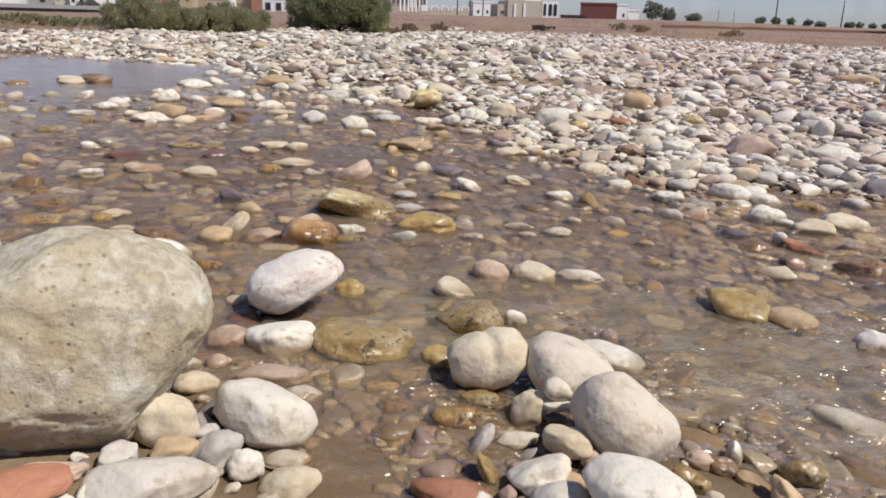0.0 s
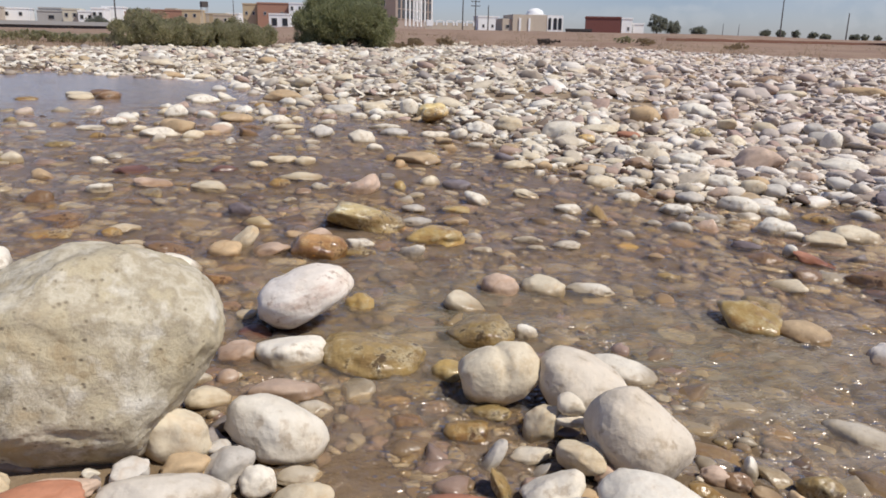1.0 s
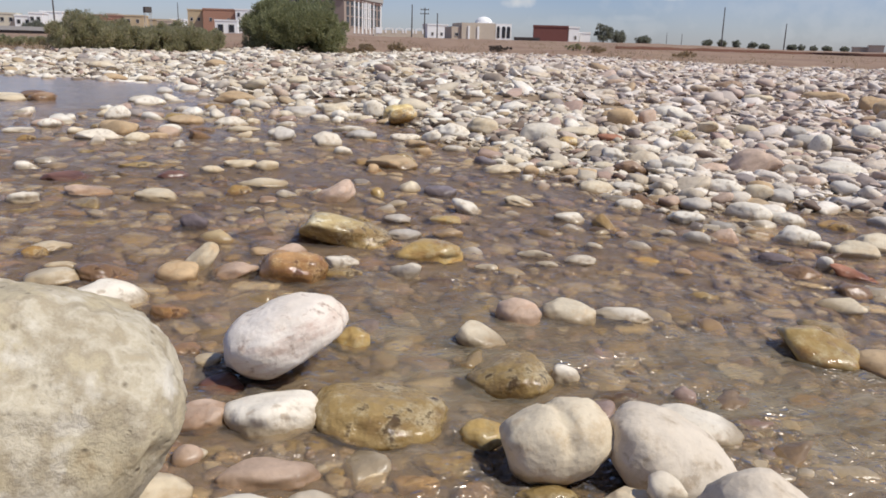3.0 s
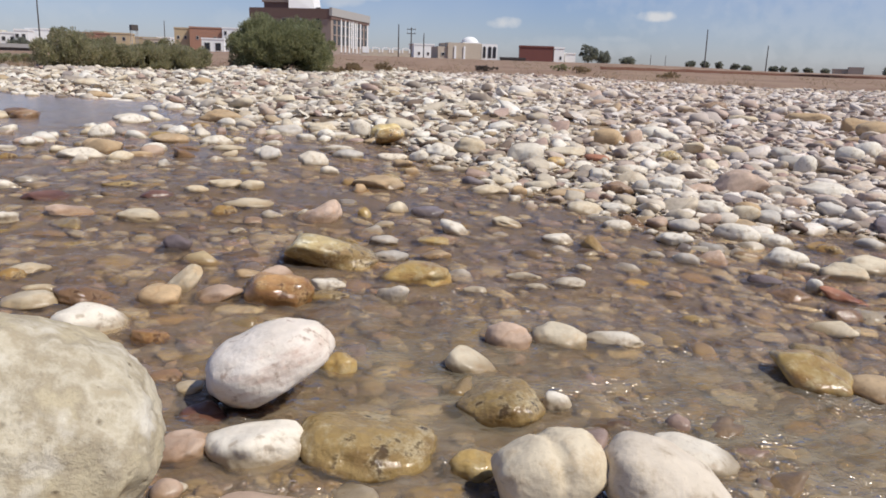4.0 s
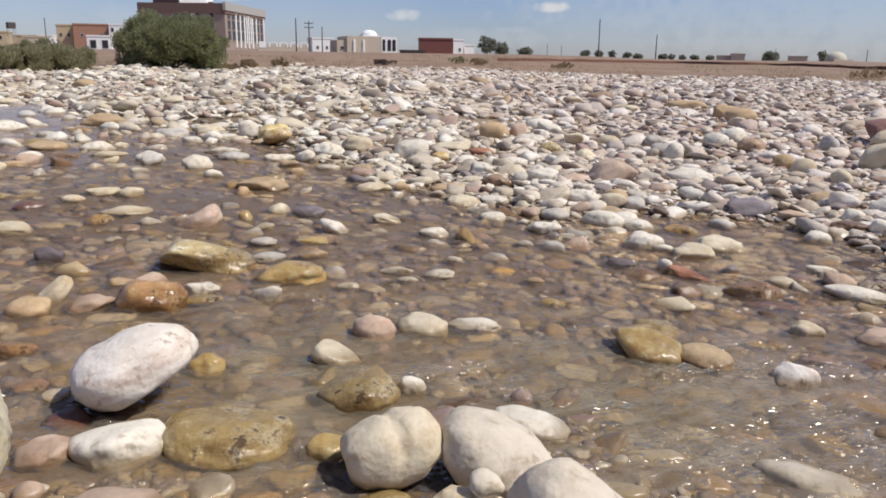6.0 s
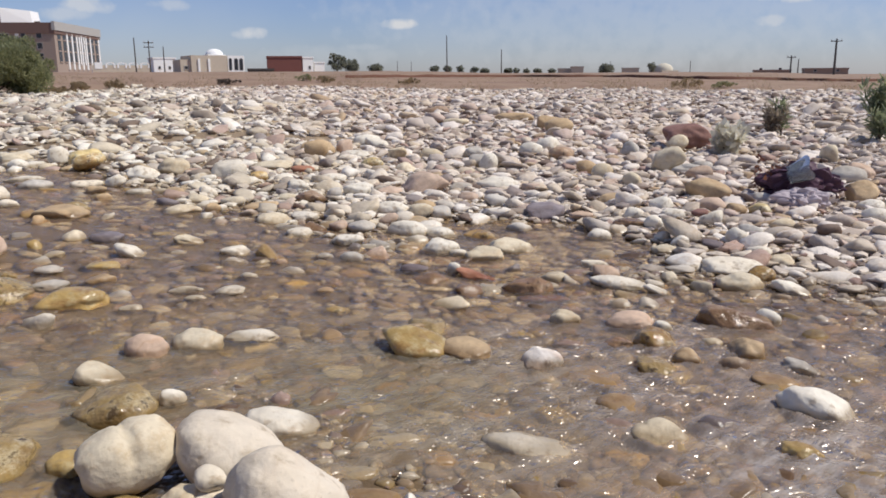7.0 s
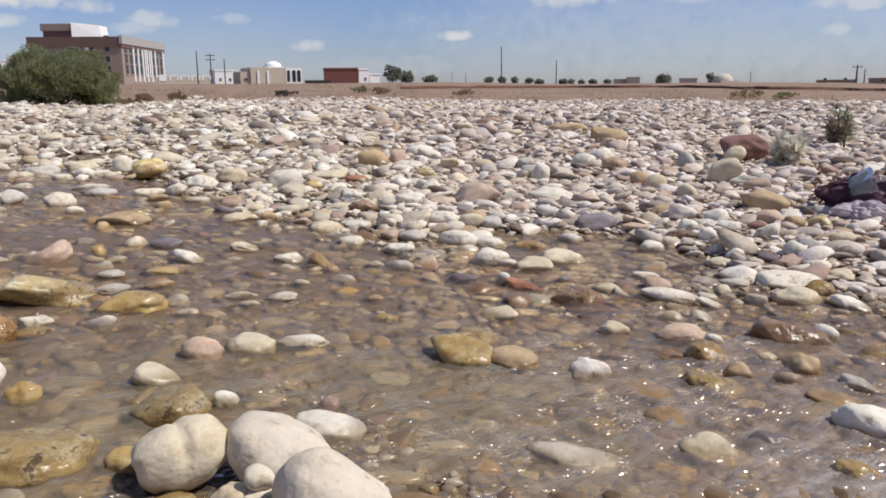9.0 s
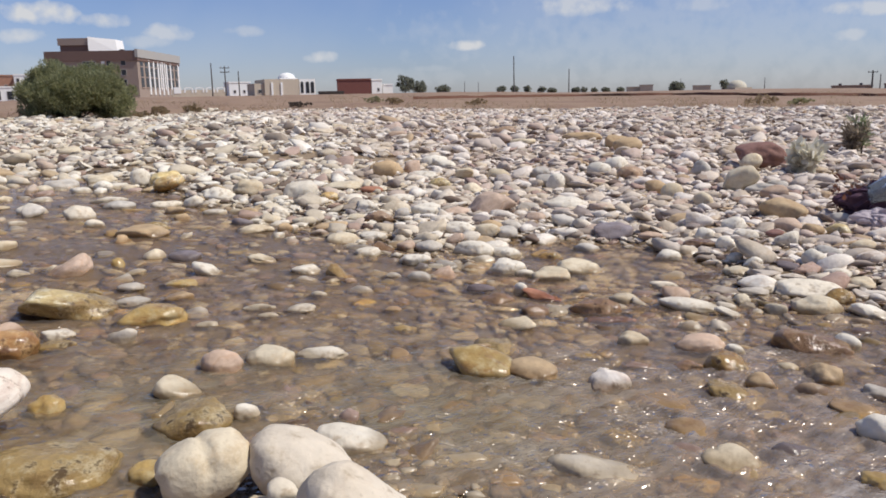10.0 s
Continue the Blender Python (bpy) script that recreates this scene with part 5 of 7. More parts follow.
stone("grey", (1.365, 3.838, 0.052), (0.045, 0.036, 0.035), -19, 0, 842, 1, 0.26, 3)
stone("pink", (1.880, 3.908, 0.057), (0.151, 0.121, 0.071), -25, -22, 843, 3, 0.26, 4)
stone("white", (2.322, 3.917, 0.036), (0.123, 0.098, 0.043), -30, 0, 844, 2, 0.26, 4)
stone("cream", (2.038, 4.619, 0.064), (0.062, 0.050, 0.039), -23, 0, 845, 2, 0.26, 3)
stone("white", (0.462, 4.145, 0.072), (0.061, 0.049, 0.023), -5, 0, 846, 1, 0.26, 3)
stone("cream", (0.576, 4.168, 0.066), (0.048, 0.039, 0.020), -6, 0, 847, 3, 0.26, 3)
stone("pink", (1.671, 3.860, 0.042), (0.065, 0.052, 0.025), -23, 0, 848, 1, 0.26, 3)
stone("grey", (2.114, 3.941, 0.025), (0.067, 0.053, 0.036), -28, 0, 849, 2, 0.26, 3)
stone("cream", (1.131, 3.810, 0.050), (0.054, 0.043, 0.025), -15, 0, 850, 1, 0.26, 3)
stone("tan", (5.062, 8.842, 0.114), (0.264, 0.119, 0.075), -30, 0, 851, 3, 0.26, 4)
stone("brown", (4.802, 10.844, 0.132), (0.184, 0.147, 0.083), -24, 0, 852, 1, 0.26, 3)
stone("pink", (2.830, 9.513, 0.181), (0.136, 0.109, 0.064), -16, 0, 853, 2, 0.26, 3)
stone("cream", (3.942, 8.145, 0.111), (0.152, 0.122, 0.069), -26, 0, 854, 1, 0.26, 4)
stone("white", (-0.793, 1.711, 0.106), (0.056, 0.045, 0.040), 31, 0, 855, 3, 0.26, 4)
stone("brown", (-0.877, 2.209, 0.099), (0.073, 0.064, 0.025), 27, -0, 65, 1, 0.2, 4)
stone("ochre", (-0.822, 2.034, 0.090), (0.070, 0.052, 0.022), 27, -0, 66, 3, 0.2, 4)
stone("cream", (-0.923, 3.175, 0.093), (0.046, 0.051, 0.016), 20, -0, 77, 2, 0.2, 3)
stone("cream", (1.630, 3.322, 0.027), (0.059, 0.046, 0.036), -27, -0, 96, 2, 0.2, 3)
stone("white", (-0.444, 4.053, 0.087), (0.043, 0.047, 0.014), 9, -0, 117, 2, 0.3, 3)
stone("ochre", (0.229, 4.967, 0.158), (0.090, 0.070, 0.060), -1, -14, 119, 3, 0.2, 3)
stone("white", (0.046, 5.386, 0.161), (0.062, 0.048, 0.062), 1, -0, 120, 2, 0.3, 3)
stone("tan", (1.645, 5.335, 0.150), (0.092, 0.072, 0.067), -17, -0, 122, 2, 0.2, 3)
stone("white", (0.359, 4.366, 0.106), (0.059, 0.046, 0.038), -4, -15, 126, 3, 0.3, 3)
stone("tan", (-1.195, 4.295, 0.124), (0.092, 0.072, 0.047), 18, -0, 129, 4, 0.2, 3)
stone("cream", (-1.382, 4.233, 0.112), (0.041, 0.032, 0.030), 21, -0, 130, 1, 0.3, 3)
stone("pink", (-0.958, 4.283, 0.112), (0.064, 0.050, 0.039), 15, -0, 132, 2, 0.2, 3)
stone("white", (-1.455, 5.037, 0.130), (0.076, 0.059, 0.053), 19, -8, 133, 2, 0.2, 3)
stone("white", (-1.854, 7.066, 0.053), (0.146, 0.161, 0.032), 16, -0, 139, 4, 0.2, 3)
stone("dark", (-2.892, 7.402, 0.032), (0.152, 0.167, 0.044), 23, 5, 140, 1, 0.2, 3)
stone("white", (-0.784, 6.427, 0.129), (0.086, 0.067, 0.034), 8, -0, 145, 1, 0.3, 3)
stone("white", (-0.164, 5.283, 0.121), (0.064, 0.050, 0.039), 3, -0, 147, 2, 0.3, 3)
stone("white", (2.591, 4.563, 0.086), (0.068, 0.053, 0.055), -31, -0, 152, 2, 0.3, 3)
stone("grey", (2.780, 5.193, 0.085), (0.066, 0.052, 0.044), -29, -0, 153, 0, 0.3, 3)
stone("cream", (2.194, 5.211, 0.111), (0.073, 0.057, 0.047), -23, -0, 154, 4, 0.3, 3)
stone("grey", (1.730, 3.313, 0.012), (0.057, 0.045, 0.034), -29, -0, 155, 1, 0.2, 3)
stone("tan", (4.361, 6.617, 0.153), (0.143, 0.112, 0.081), -34, -0, 158, 0, 0.2, 3)
stone("grey", (4.171, 3.193, 0.067), (0.105, 0.082, 0.054), -50, -0, 209, 4, 0.2, 3)
stone("pink", (3.542, 3.670, 0.061), (0.083, 0.065, 0.040), -41, -10, 210, 1, 0.2, 3)
stone("white", (3.361, 2.362, 0.030), (0.068, 0.053, 0.033), -52, 6, 225, 1, 0.2, 3)
stone("ochre", (-2.960, 6.111, 0.105), (0.098, 0.108, 0.027), 28, -0, 228, 0, 0.3, 3)
stone("cream", (-2.598, 6.242, 0.115), (0.107, 0.118, 0.036), 24, -0, 229, 3, 0.2, 3)
stone("brown", (-2.388, 6.258, 0.120), (0.112, 0.087, 0.053), 23, -0, 230, 4, 0.2, 3)
stone("white", (-1.572, 6.108, 0.120), (0.114, 0.089, 0.043), 16, -0, 231, 3, 0.2, 3)
stone("white", (-1.613, 4.505, 0.115), (0.065, 0.051, 0.036), 22, -0, 234, 3, 0.3, 3)
stone("tan", (-1.011, 4.860, 0.120), (0.102, 0.112, 0.035), 14, -0, 238, 2, 0.2, 3)
stone("grey", (-0.379, 4.152, 0.130), (0.054, 0.042, 0.036), 8, -10, 247, 3, 0.3, 3)


build_water()


# ---- the stone field, in heaps ----
def scatter(cell, r0, r1, seed, az0=-42.0, az1=64.0):
    """Jittered points between two distances from the stream's near side."""
    rng = np.random.default_rng(seed)
    n = int(2 * r1 / cell) + 2
    i, j = np.meshgrid(np.arange(n), np.arange(n), indexing="ij")
    x = (i - n / 2 + 0.5 * (j % 2)) * cell + rng.uniform(-0.38, 0.38, (n, n)) * cell + 0.25
    y = (j - n / 2) * cell * 0.9 + rng.uniform(-0.38, 0.38, (n, n)) * cell + 0.2
    x, y = x.ravel(), y.ravel()
    r, a = np.hypot(x - 0.25, y - 0.2), np.degrees(np.arctan2(x - 0.25, y - 0.2))
    keep = (r >= r0) & (r < r1) & (a > az0) & (a < az1)
    return x[keep], y[keep], rng


def clear_of_placed(x, y, size, slack):
    keep = np.ones(len(x), bool)
    for px, py, pr in PLACED:
        keep &= np.hypot(x - px, y - py) > slack * (pr + size)
    return keep


def over_bank(x, y):
    return (y - np.interp(x, BANK_X, BANK_Y)) * 0.65


def field(name, cell, r0, r1, level, seed, mat, label, mean=0.5, spread=0.28, sink=0.25, slack=0.75, lo=-0.1, hi=1e9, az0=-42.0, az1=64.0):
    x, y, rng = scatter(cell, r0, r1, seed, az0, az1)
    over = over_bank(x, y)
    a = cell * mean * np.exp(np.clip(rng.normal(0, spread, len(x)), -1.1, 0.75))
    keep = (over > lo) & (over < hi) & (np.hypot(x, y) < np.interp(np.degrees(np.arctan2(x, y)), EDGE_AZ, EDGE_R) + 0.8 * np.sin(x * 1.7)) & clear_of_placed(x, y, a, slack)
    x, y, a = x[keep], y[keep], a[keep]
    axes = np.stack([a * rng.uniform(0.95, 1.35, len(a)), a * rng.uniform(0.75, 1.0, len(a)), a * rng.uniform(0.24, 0.52, len(a))], -1)
    z = ground(x, y) + axes[:, 2] * (1 - 2 * sink) + rng.uniform(-0.2, 0.45, len(a)) * axes[:, 2]
    return heap(name, np.stack([x, y, z], -1), axes, rng, level, mat, label, 0.24)


field("cobbles", 0.066, 0.8, 3.1, 3, 1, MIXED, "pale rounded river cobbles heaped on the dry bank", 0.46, 0.5)
field("cobbles", 0.070, 3.1, 6.8, 2, 2, MIXED, "pale rounded river cobbles spread over the dry riverbed", 0.44, 0.52)
field("cobbles", 0.092, 6.8, 14, 1, 3, FARMIX, "pale river stones covering the dry riverbed farther out", 0.44, 0.52)
field("cobbles", 0.13, 14, 37, 1, 4, FARMIX, "pale river stones covering the riverbed up to the bank", 0.45, 0.5)
field("cobbles", 0.22, 2.5, 9, 2, 5, MIXED, "larger pale cobbles lying on top of the stone field", 0.21, 0.35, 0.15, 0.7, 0.2)
field("cobbles", 0.36, 7, 30, 2, 7, FARMIX, "larger pale stones lying on top of the far stone field", 0.2, 0.4, 0.15, 0.7, 0.2)
field("pebbles", 0.044, 0.8, 5.0, 1, 6, MIXED, "small pale pebbles filling gaps between the cobbles", 0.5, 0.3, 0.2, 0.6)


def bed(name, cell, r0, r1, level, seed, mean, label, share=1.0, az0=-42.0, az1=64.0):
    x, y, rng = scatter(cell, r0, r1, seed, az0, az1)
    g = ground(x, y)
    a = cell * mean * np.exp(np.clip(rng.normal(0, 0.45, len(x)), -1, 0.45))
    sandy = (np.hypot((x - 0.13) / 0.06, (y - 0.93) / 0.13) < 1)
    keep = (over_bank(x, y) < 0.05) & (g < water(x, y) + 0.008) & ~sandy & (rng.uniform(0, 1, len(x)) < share) & clear_of_placed(x, y, a, 0.85)
    x, y, a, g = x[keep], y[keep], a[keep], g[keep]
    axes = np.stack([a * rng.uniform(0.95, 1.4, len(a)), a * rng.uniform(0.75, 1.0, len(a)), a * rng.uniform(0.38, 0.68, len(a))], -1)
    z = np.minimum(g + axes[:, 2] * rng.uniform(0.1, 0.55, len(a)), water(x, y) + 0.004 - 0.9 * axes[:, 2])
    return heap(name, np.stack([x, y, z], -1), axes, rng, level, BEDMIX, label, 0.18)


bed("streambed_stones", 0.075, 0.3, 2.1, 3, 11, 0.41, "wet brown and tan stones under the shallow water", 0.92)
bed("streambed_stones", 0.075, 2.1, 3.2, 2, 14, 0.46, "wet brown and tan stones under the shallow water in midstream", 0.92)
bed("streambed_stones", 0.09, 3.2, 12, 2, 12, 0.44, "wet stones under the shallow water farther upstream")
bed("streambed_pebbles", 0.024, 0.3, 1.35, 2, 15, 0.52, "small wet brown pebbles beside the sandy patch", 0.8)
bed("streambed_pebbles", 0.035, 1.35, 2.6, 1, 13, 0.5, "small wet pebbles on the bed of the stream", 0.7)


# the same bed and banks beside and behind the walk
for a0, a1, s in ((-180.0, -42.0, 40), (64.0, 180.0, 50)):
    field("cobbles", 0.13, 0.5, 14, 1, s, MIXED, "pale river cobbles lying about the dry riverbed", 0.48, 0.4, az0=a0, az1=a1)
    bed("streambed_stones", 0.19, 0.5, 8, 1, s + 1, 0.44, "wet stones under the shallow water along the stream", 1.0, a0, a1)


def near_bank(r0, r1, level, seed):
    """Cobbles on the near bank, round and behind the walk."""
    x, y, rng = scatter(0.11, r0, r1, seed, -180.0, 180.0)
    a = 0.11 * 0.46 * np.exp(np.clip(rng.normal(0, 0.4, len(x)), -1, 0.6))
    back = np.interp(x, NEAR_X, NEAR_Y) - y
    keep = (back > 0.04) & clear_of_placed(x, y, a, 0.9) & ((y < 0.42) | (np.abs(x - 0.25) > 0.75))
    x, y, a = x[keep], y[keep], a[keep]
    axes = np.stack([a * rng.uniform(0.95, 1.35, len(a)), a * rng.uniform(0.75, 1.0, len(a)), a * rng.uniform(0.3, 0.6, len(a))], -1)
    z = ground(x, y) + axes[:, 2] * rng.uniform(0.3, 0.8, len(a))
    return heap("cobbles", np.stack([x, y, z], -1), axes, rng, level, MIXED, "pale river cobbles spread over the near bank", 0.27)


near_bank(0.0, 1.8, 3, 61)
near_bank(1.8, 7.0, 1, 62)


def front_fill():
    """Small stones that fill the gaps between the near cobbles on the sand."""
    x, y, rng = scatter(0.034, 0.5, 1.3, 71, -40.0, 30.0)
    a = 0.034 * 0.5 * np.exp(np.clip(rng.normal(0, 0.4, len(x)), -0.9, 0.5))
    sandy = np.hypot((x - 0.13) / 0.06, (y - 0.93) / 0.13) < 1
    keep = (ground(x, y) > water(x, y) - 0.004) & ~sandy & clear_of_placed(x, y, a, 0.72) & (rng.uniform(0, 1, len(x)) < 0.85)
    x, y, a = x[keep], y[keep], a[keep]
    axes = np.stack([a * rng.uniform(0.95, 1.4, len(a)), a * rng.uniform(0.75, 1.0, len(a)), a * rng.uniform(0.4, 0.75, len(a))], -1)
    z = ground(x, y) + axes[:, 2] * rng.uniform(0.2, 0.8, len(a))
    return heap("pebbles", np.stack([x, y, z], -1), axes, rng, 3, MIXED, "small river pebbles filling gaps between the near cobbles", 0.35)


front_fill()


def shoal(name, cell, r0, r1, level, seed, label):
    """Stones that just break the surface, thicker towards the far bank."""
    x, y, rng = scatter(cell, r0, r1, seed)
    over = over_bank(x, y)
    a = cell * 0.36 * np.exp(np.clip(rng.normal(0, 0.35, len(x)), -0.8, 0.3))
    share = np.clip(1 + over / 1.6, 0, 1) * 0.62 + np.where(x < 0.45, 0.26, 0.06)
    pool = np.exp(-(((x + 3.4) / 1.9) ** 2 + ((y - 7.4) / 2.3) ** 2) ** 2)
    keep = (over < 0.05) & (ground(x, y) < water(x, y)) & (rng.uniform(0, 1, len(x)) < share * (1 - 1.3 * pool)) & (y > 1.75) & clear_of_placed(x, y, a, 0.85)
    x, y, a = x[keep], y[keep], a[keep]
    axes = np.stack([a * rng.uniform(0.95, 1.4, len(a)), a * rng.uniform(0.7, 1.0, len(a)), a * rng.uniform(0.4, 0.7, len(a))], -1)
    z = np.minimum(ground(x, y) + axes[:, 2] * 0.75, water(x, y) + 0.01)
    return heap(name, np.stack([x, y, z], -1), axes, rng, level, MIXED, label, 0.25)


def shoal_singles(cell, r0, r1, seed):
    """The nearest of them, one by one, on shared meshes."""
    x, y, rng = scatter(cell, r0, r1, seed)
    over = over_bank(x, y)
    a = cell * 0.34 * np.exp(np.clip(rng.normal(0, 0.35, len(x)), -0.8, 0.25))
    share = np.clip(1 + over / 1.6, 0, 1) * 0.60 + np.where(x < 0.45, 0.24, 0.02)
    keep = (over < 0.05) & (ground(x, y) < water(x, y)) & (rng.uniform(0, 1, len(x)) < share) & (y > 1.8) & clear_of_placed(x, y, a, 0.85)
    shared = []
    for v, f in SHAPES[3]:
        me = mesh_from("river_stone", v, f)
        me.materials.append(STONE["cream"])
        shared.append(me)
    kinds = ("white", "cream", "grey", "cream", "tan", "pink", "brown", "olive", "ochre", "beige")
    for px, py, pa in zip(x[keep], y[keep], a[keep]):
        sx, sy, sz = pa * rng.uniform(0.95, 1.4), pa * rng.uniform(0.7, 1.0), pa * rng.uniform(0.4, 0.7)
        kind = kinds[rng.integers(0, len(kinds))]
        ob = new("river_stone", shared[rng.integers(0, len(shared))])
        z = min(float(ground(px, py)) + sz * 0.75, float(water(px, py)) + 0.006)
        ob.matrix_world = pose(px, py, z, rng.normal(0, 12), rng.normal(0, 12), rng.uniform(0, 360)) @ Matrix.Diagonal((sx, sy, sz, 1))
        ob.material_slots[0].link = "OBJECT"
        ob.material_slots[0].material = STONE[kind]
        tagged(ob, "small " + WORDS[kind] + " just breaking the water's surface", "stone", "stones breaking the surface")


shoal_singles(0.125, 1.5, 4.7, 21)
shoal("shoal_pebbles", 0.07, 1.6, 4.2, 2, 23, "small wet pebbles just breaking the surface between larger stones")
shoal("shoal_stones", 0.15, 4.7, 11, 2, 22, "wet stones just breaking the surface farther upstream")


# ---- the far bank ----
def part(name, bm, mat, parent, label=""):
    me = bpy.data.meshes.new(name)
    bm.to_mesh(me)
    bm.free()
    me.materials.append(mat)
    ob = new(name, me)
    ob.parent = parent
    return tagged(ob, label)


def far(azimuth, dist, elevation=None):
    """A point at that bearing and distance: on the ground, or at an angle above the eye's level."""
    a = radians(azimuth)
    x, y = 0.3 + dist * math.sin(a), dist * math.cos(a)
    z = float(ground(x, y)) if elevation is None else 0.62 + dist * math.tan(radians(elevation))
    return Vector((x, y, z))


def plain(name, base, rough=0.85, scale=1.5, dirt=0.25):
    m, n, l, bsdf = material(name)
    geo = n.new("ShaderNodeNewGeometry")
    big = noise_node(n, l, scale, 5, 0.6, geo.outputs["Position"])
    small = noise_node(n, l, scale * 14, 3, 0.6, geo.outputs["Position"])
    dark = tuple(c * 0.62 for c in base)
    col = mix_node(n, l, math_node(n, l, "MULTIPLY", big, dirt * 2), base, dark)
    col = mix_node(n, l, math_node(n, l, "MULTIPLY", small, dirt), col, dark)
    l.new(col, bsdf.inputs["Base Color"])
    bsdf.inputs["Roughness"].default_value = rough
    b = n.new("ShaderNodeBump")
    b.inputs["Strength"].default_value, b.inputs["Distance"].default_value = 0.25, 0.02
    l.new(small, b.inputs["Height"])
    l.new(b.outputs[0], bsdf.inputs["Normal"])
    return m


BROWN_WALL = plain("brown render", (0.20, 0.125, 0.10))
TAUPE_WALL = plain("taupe render", (0.38, 0.295, 0.24))
WHITE_WALL = plain("white paint", (0.86, 0.85, 0.82), dirt=0.06)
SAND_WALL = plain("sand-coloured render", (0.60, 0.51, 0.40))
BRICK_WALL = plain("red brick", (0.25, 0.095, 0.075))
TERRACOTTA = plain("terracotta render", (0.45, 0.24, 0.16))
YELLOW_WALL = plain("cream-yellow render", (0.58, 0.45, 0.28))
CLAY_WALL = plain("clay-coloured render", (0.40, 0.28, 0.21))
CONCRETE = plain("grey concrete", (0.45, 0.43, 0.40))
LIME_WALL = plain("yellowed limewash", (0.66, 0.60, 0.47))
DARK_GLASS = plain("dark glazing", (0.03, 0.03, 0.035), 0.2)
DARK_STEEL = plain("dark weathered wood and steel", (0.09, 0.075, 0.065), 0.7)
EARTH = plain("dry reddish earth", (0.15, 0.065, 0.04), 0.95, 0.8)


def box(bm, x0, x1, y0, y1, z0, z1, bevel=0.0):
    made = bmesh.ops.create_cube(bm, size=1.0)["verts"]
    bmesh.ops.scale(bm, vec=(x1 - x0, y1 - y0, z1 - z0), verts=made)
    bmesh.ops.translate(bm, vec=((x0 + x1) / 2, (y0 + y1) / 2, (z0 + z1) / 2), verts=made)
    if bevel:
        edges = list({e for v in made for e in v.link_edges})
        bmesh.ops.bevel(bm, geom=edges, offset=bevel, segments=1, affect="EDGES")


def base_of(name, place, yaw, label, category, group=""):
    ob = new(name)
    ob.matrix_world = pose(*place, 0, 0, yaw)
    return tagged(ob, label, category, group)


def facing(azimuth, turn=0.0):
    """The yaw that turns a front, along its own -y, to the stream."""
    return -azimuth + turn


def window(parent, x, y, z, w, h, mat=None, frame_mat=None):
    """A pane set back in a frame, on a wall whose face looks along -y."""
    bm = bmesh.new()
    t = 0.12
    box(bm, x - w / 2, x + w / 2, y - 0.06, y + 0.1, z, z + t)
    box(bm, x - w / 2, x + w / 2, y - 0.06, y + 0.1, z + h - t, z + h)
    box(bm, x - w / 2, x - w / 2 + t, y - 0.06, y + 0.1, z + t, z + h - t)
    box(bm, x + w / 2 - t, x + w / 2, y - 0.06, y + 0.1, z + t, z + h - t)
    ob = part("window", bm, frame_mat or CONCRETE, parent)
    bm = bmesh.new()
    box(bm, x - w / 2 + t, x + w / 2 - t, y - 0.03, y + 0.05, z + t, z + h - t)
    part("pane", bm, mat or DARK_GLASS, ob, "dark window pane")
    return ob


def block(name, azimuth, dist, width, depth, height, wall, label, turn=0.0, windows=(), parapet=0.4, sink=1.5, category="building", roof_mat=None):
    """A flat-roofed house with a parapet; windows: x from the middle, height of sill, width, height."""
    p = far(azimuth, dist)
    ob = base_of(name, p, facing(azimuth, turn), label, category)
    bm = bmesh.new()
    box(bm, -width / 2, width / 2, 0, depth, -sink, height - parapet)
    part("wall", bm, wall, ob)
    bm = bmesh.new()
    o = 0.12
    box(bm, -width / 2 - o, width / 2 + o, -o, 0.25, height - parapet, height)
    box(bm, -width / 2 - o, width / 2 + o, depth - 0.25, depth + o, height - parapet, height)
    box(bm, -width / 2 - o, -width / 2 + 0.25, 0.25, depth - 0.25, height - parapet, height)
    box(bm, width / 2 - 0.25, width / 2 + o, 0.25, depth - 0.25, height - parapet, height)
    box(bm, -width / 2 + 0.25, width / 2 - 0.25, 0.25, depth - 0.25, height - parapet, height - parapet + 0.1)
    part("roof", bm, roof_mat or wall, ob)
    for x, z, w, h in windows:
        window(ob, x, -0.02, z, w, h)
    return ob


def width_at(az0, az1, dist):
    return dist * abs(math.tan(radians(az1 - az0)))


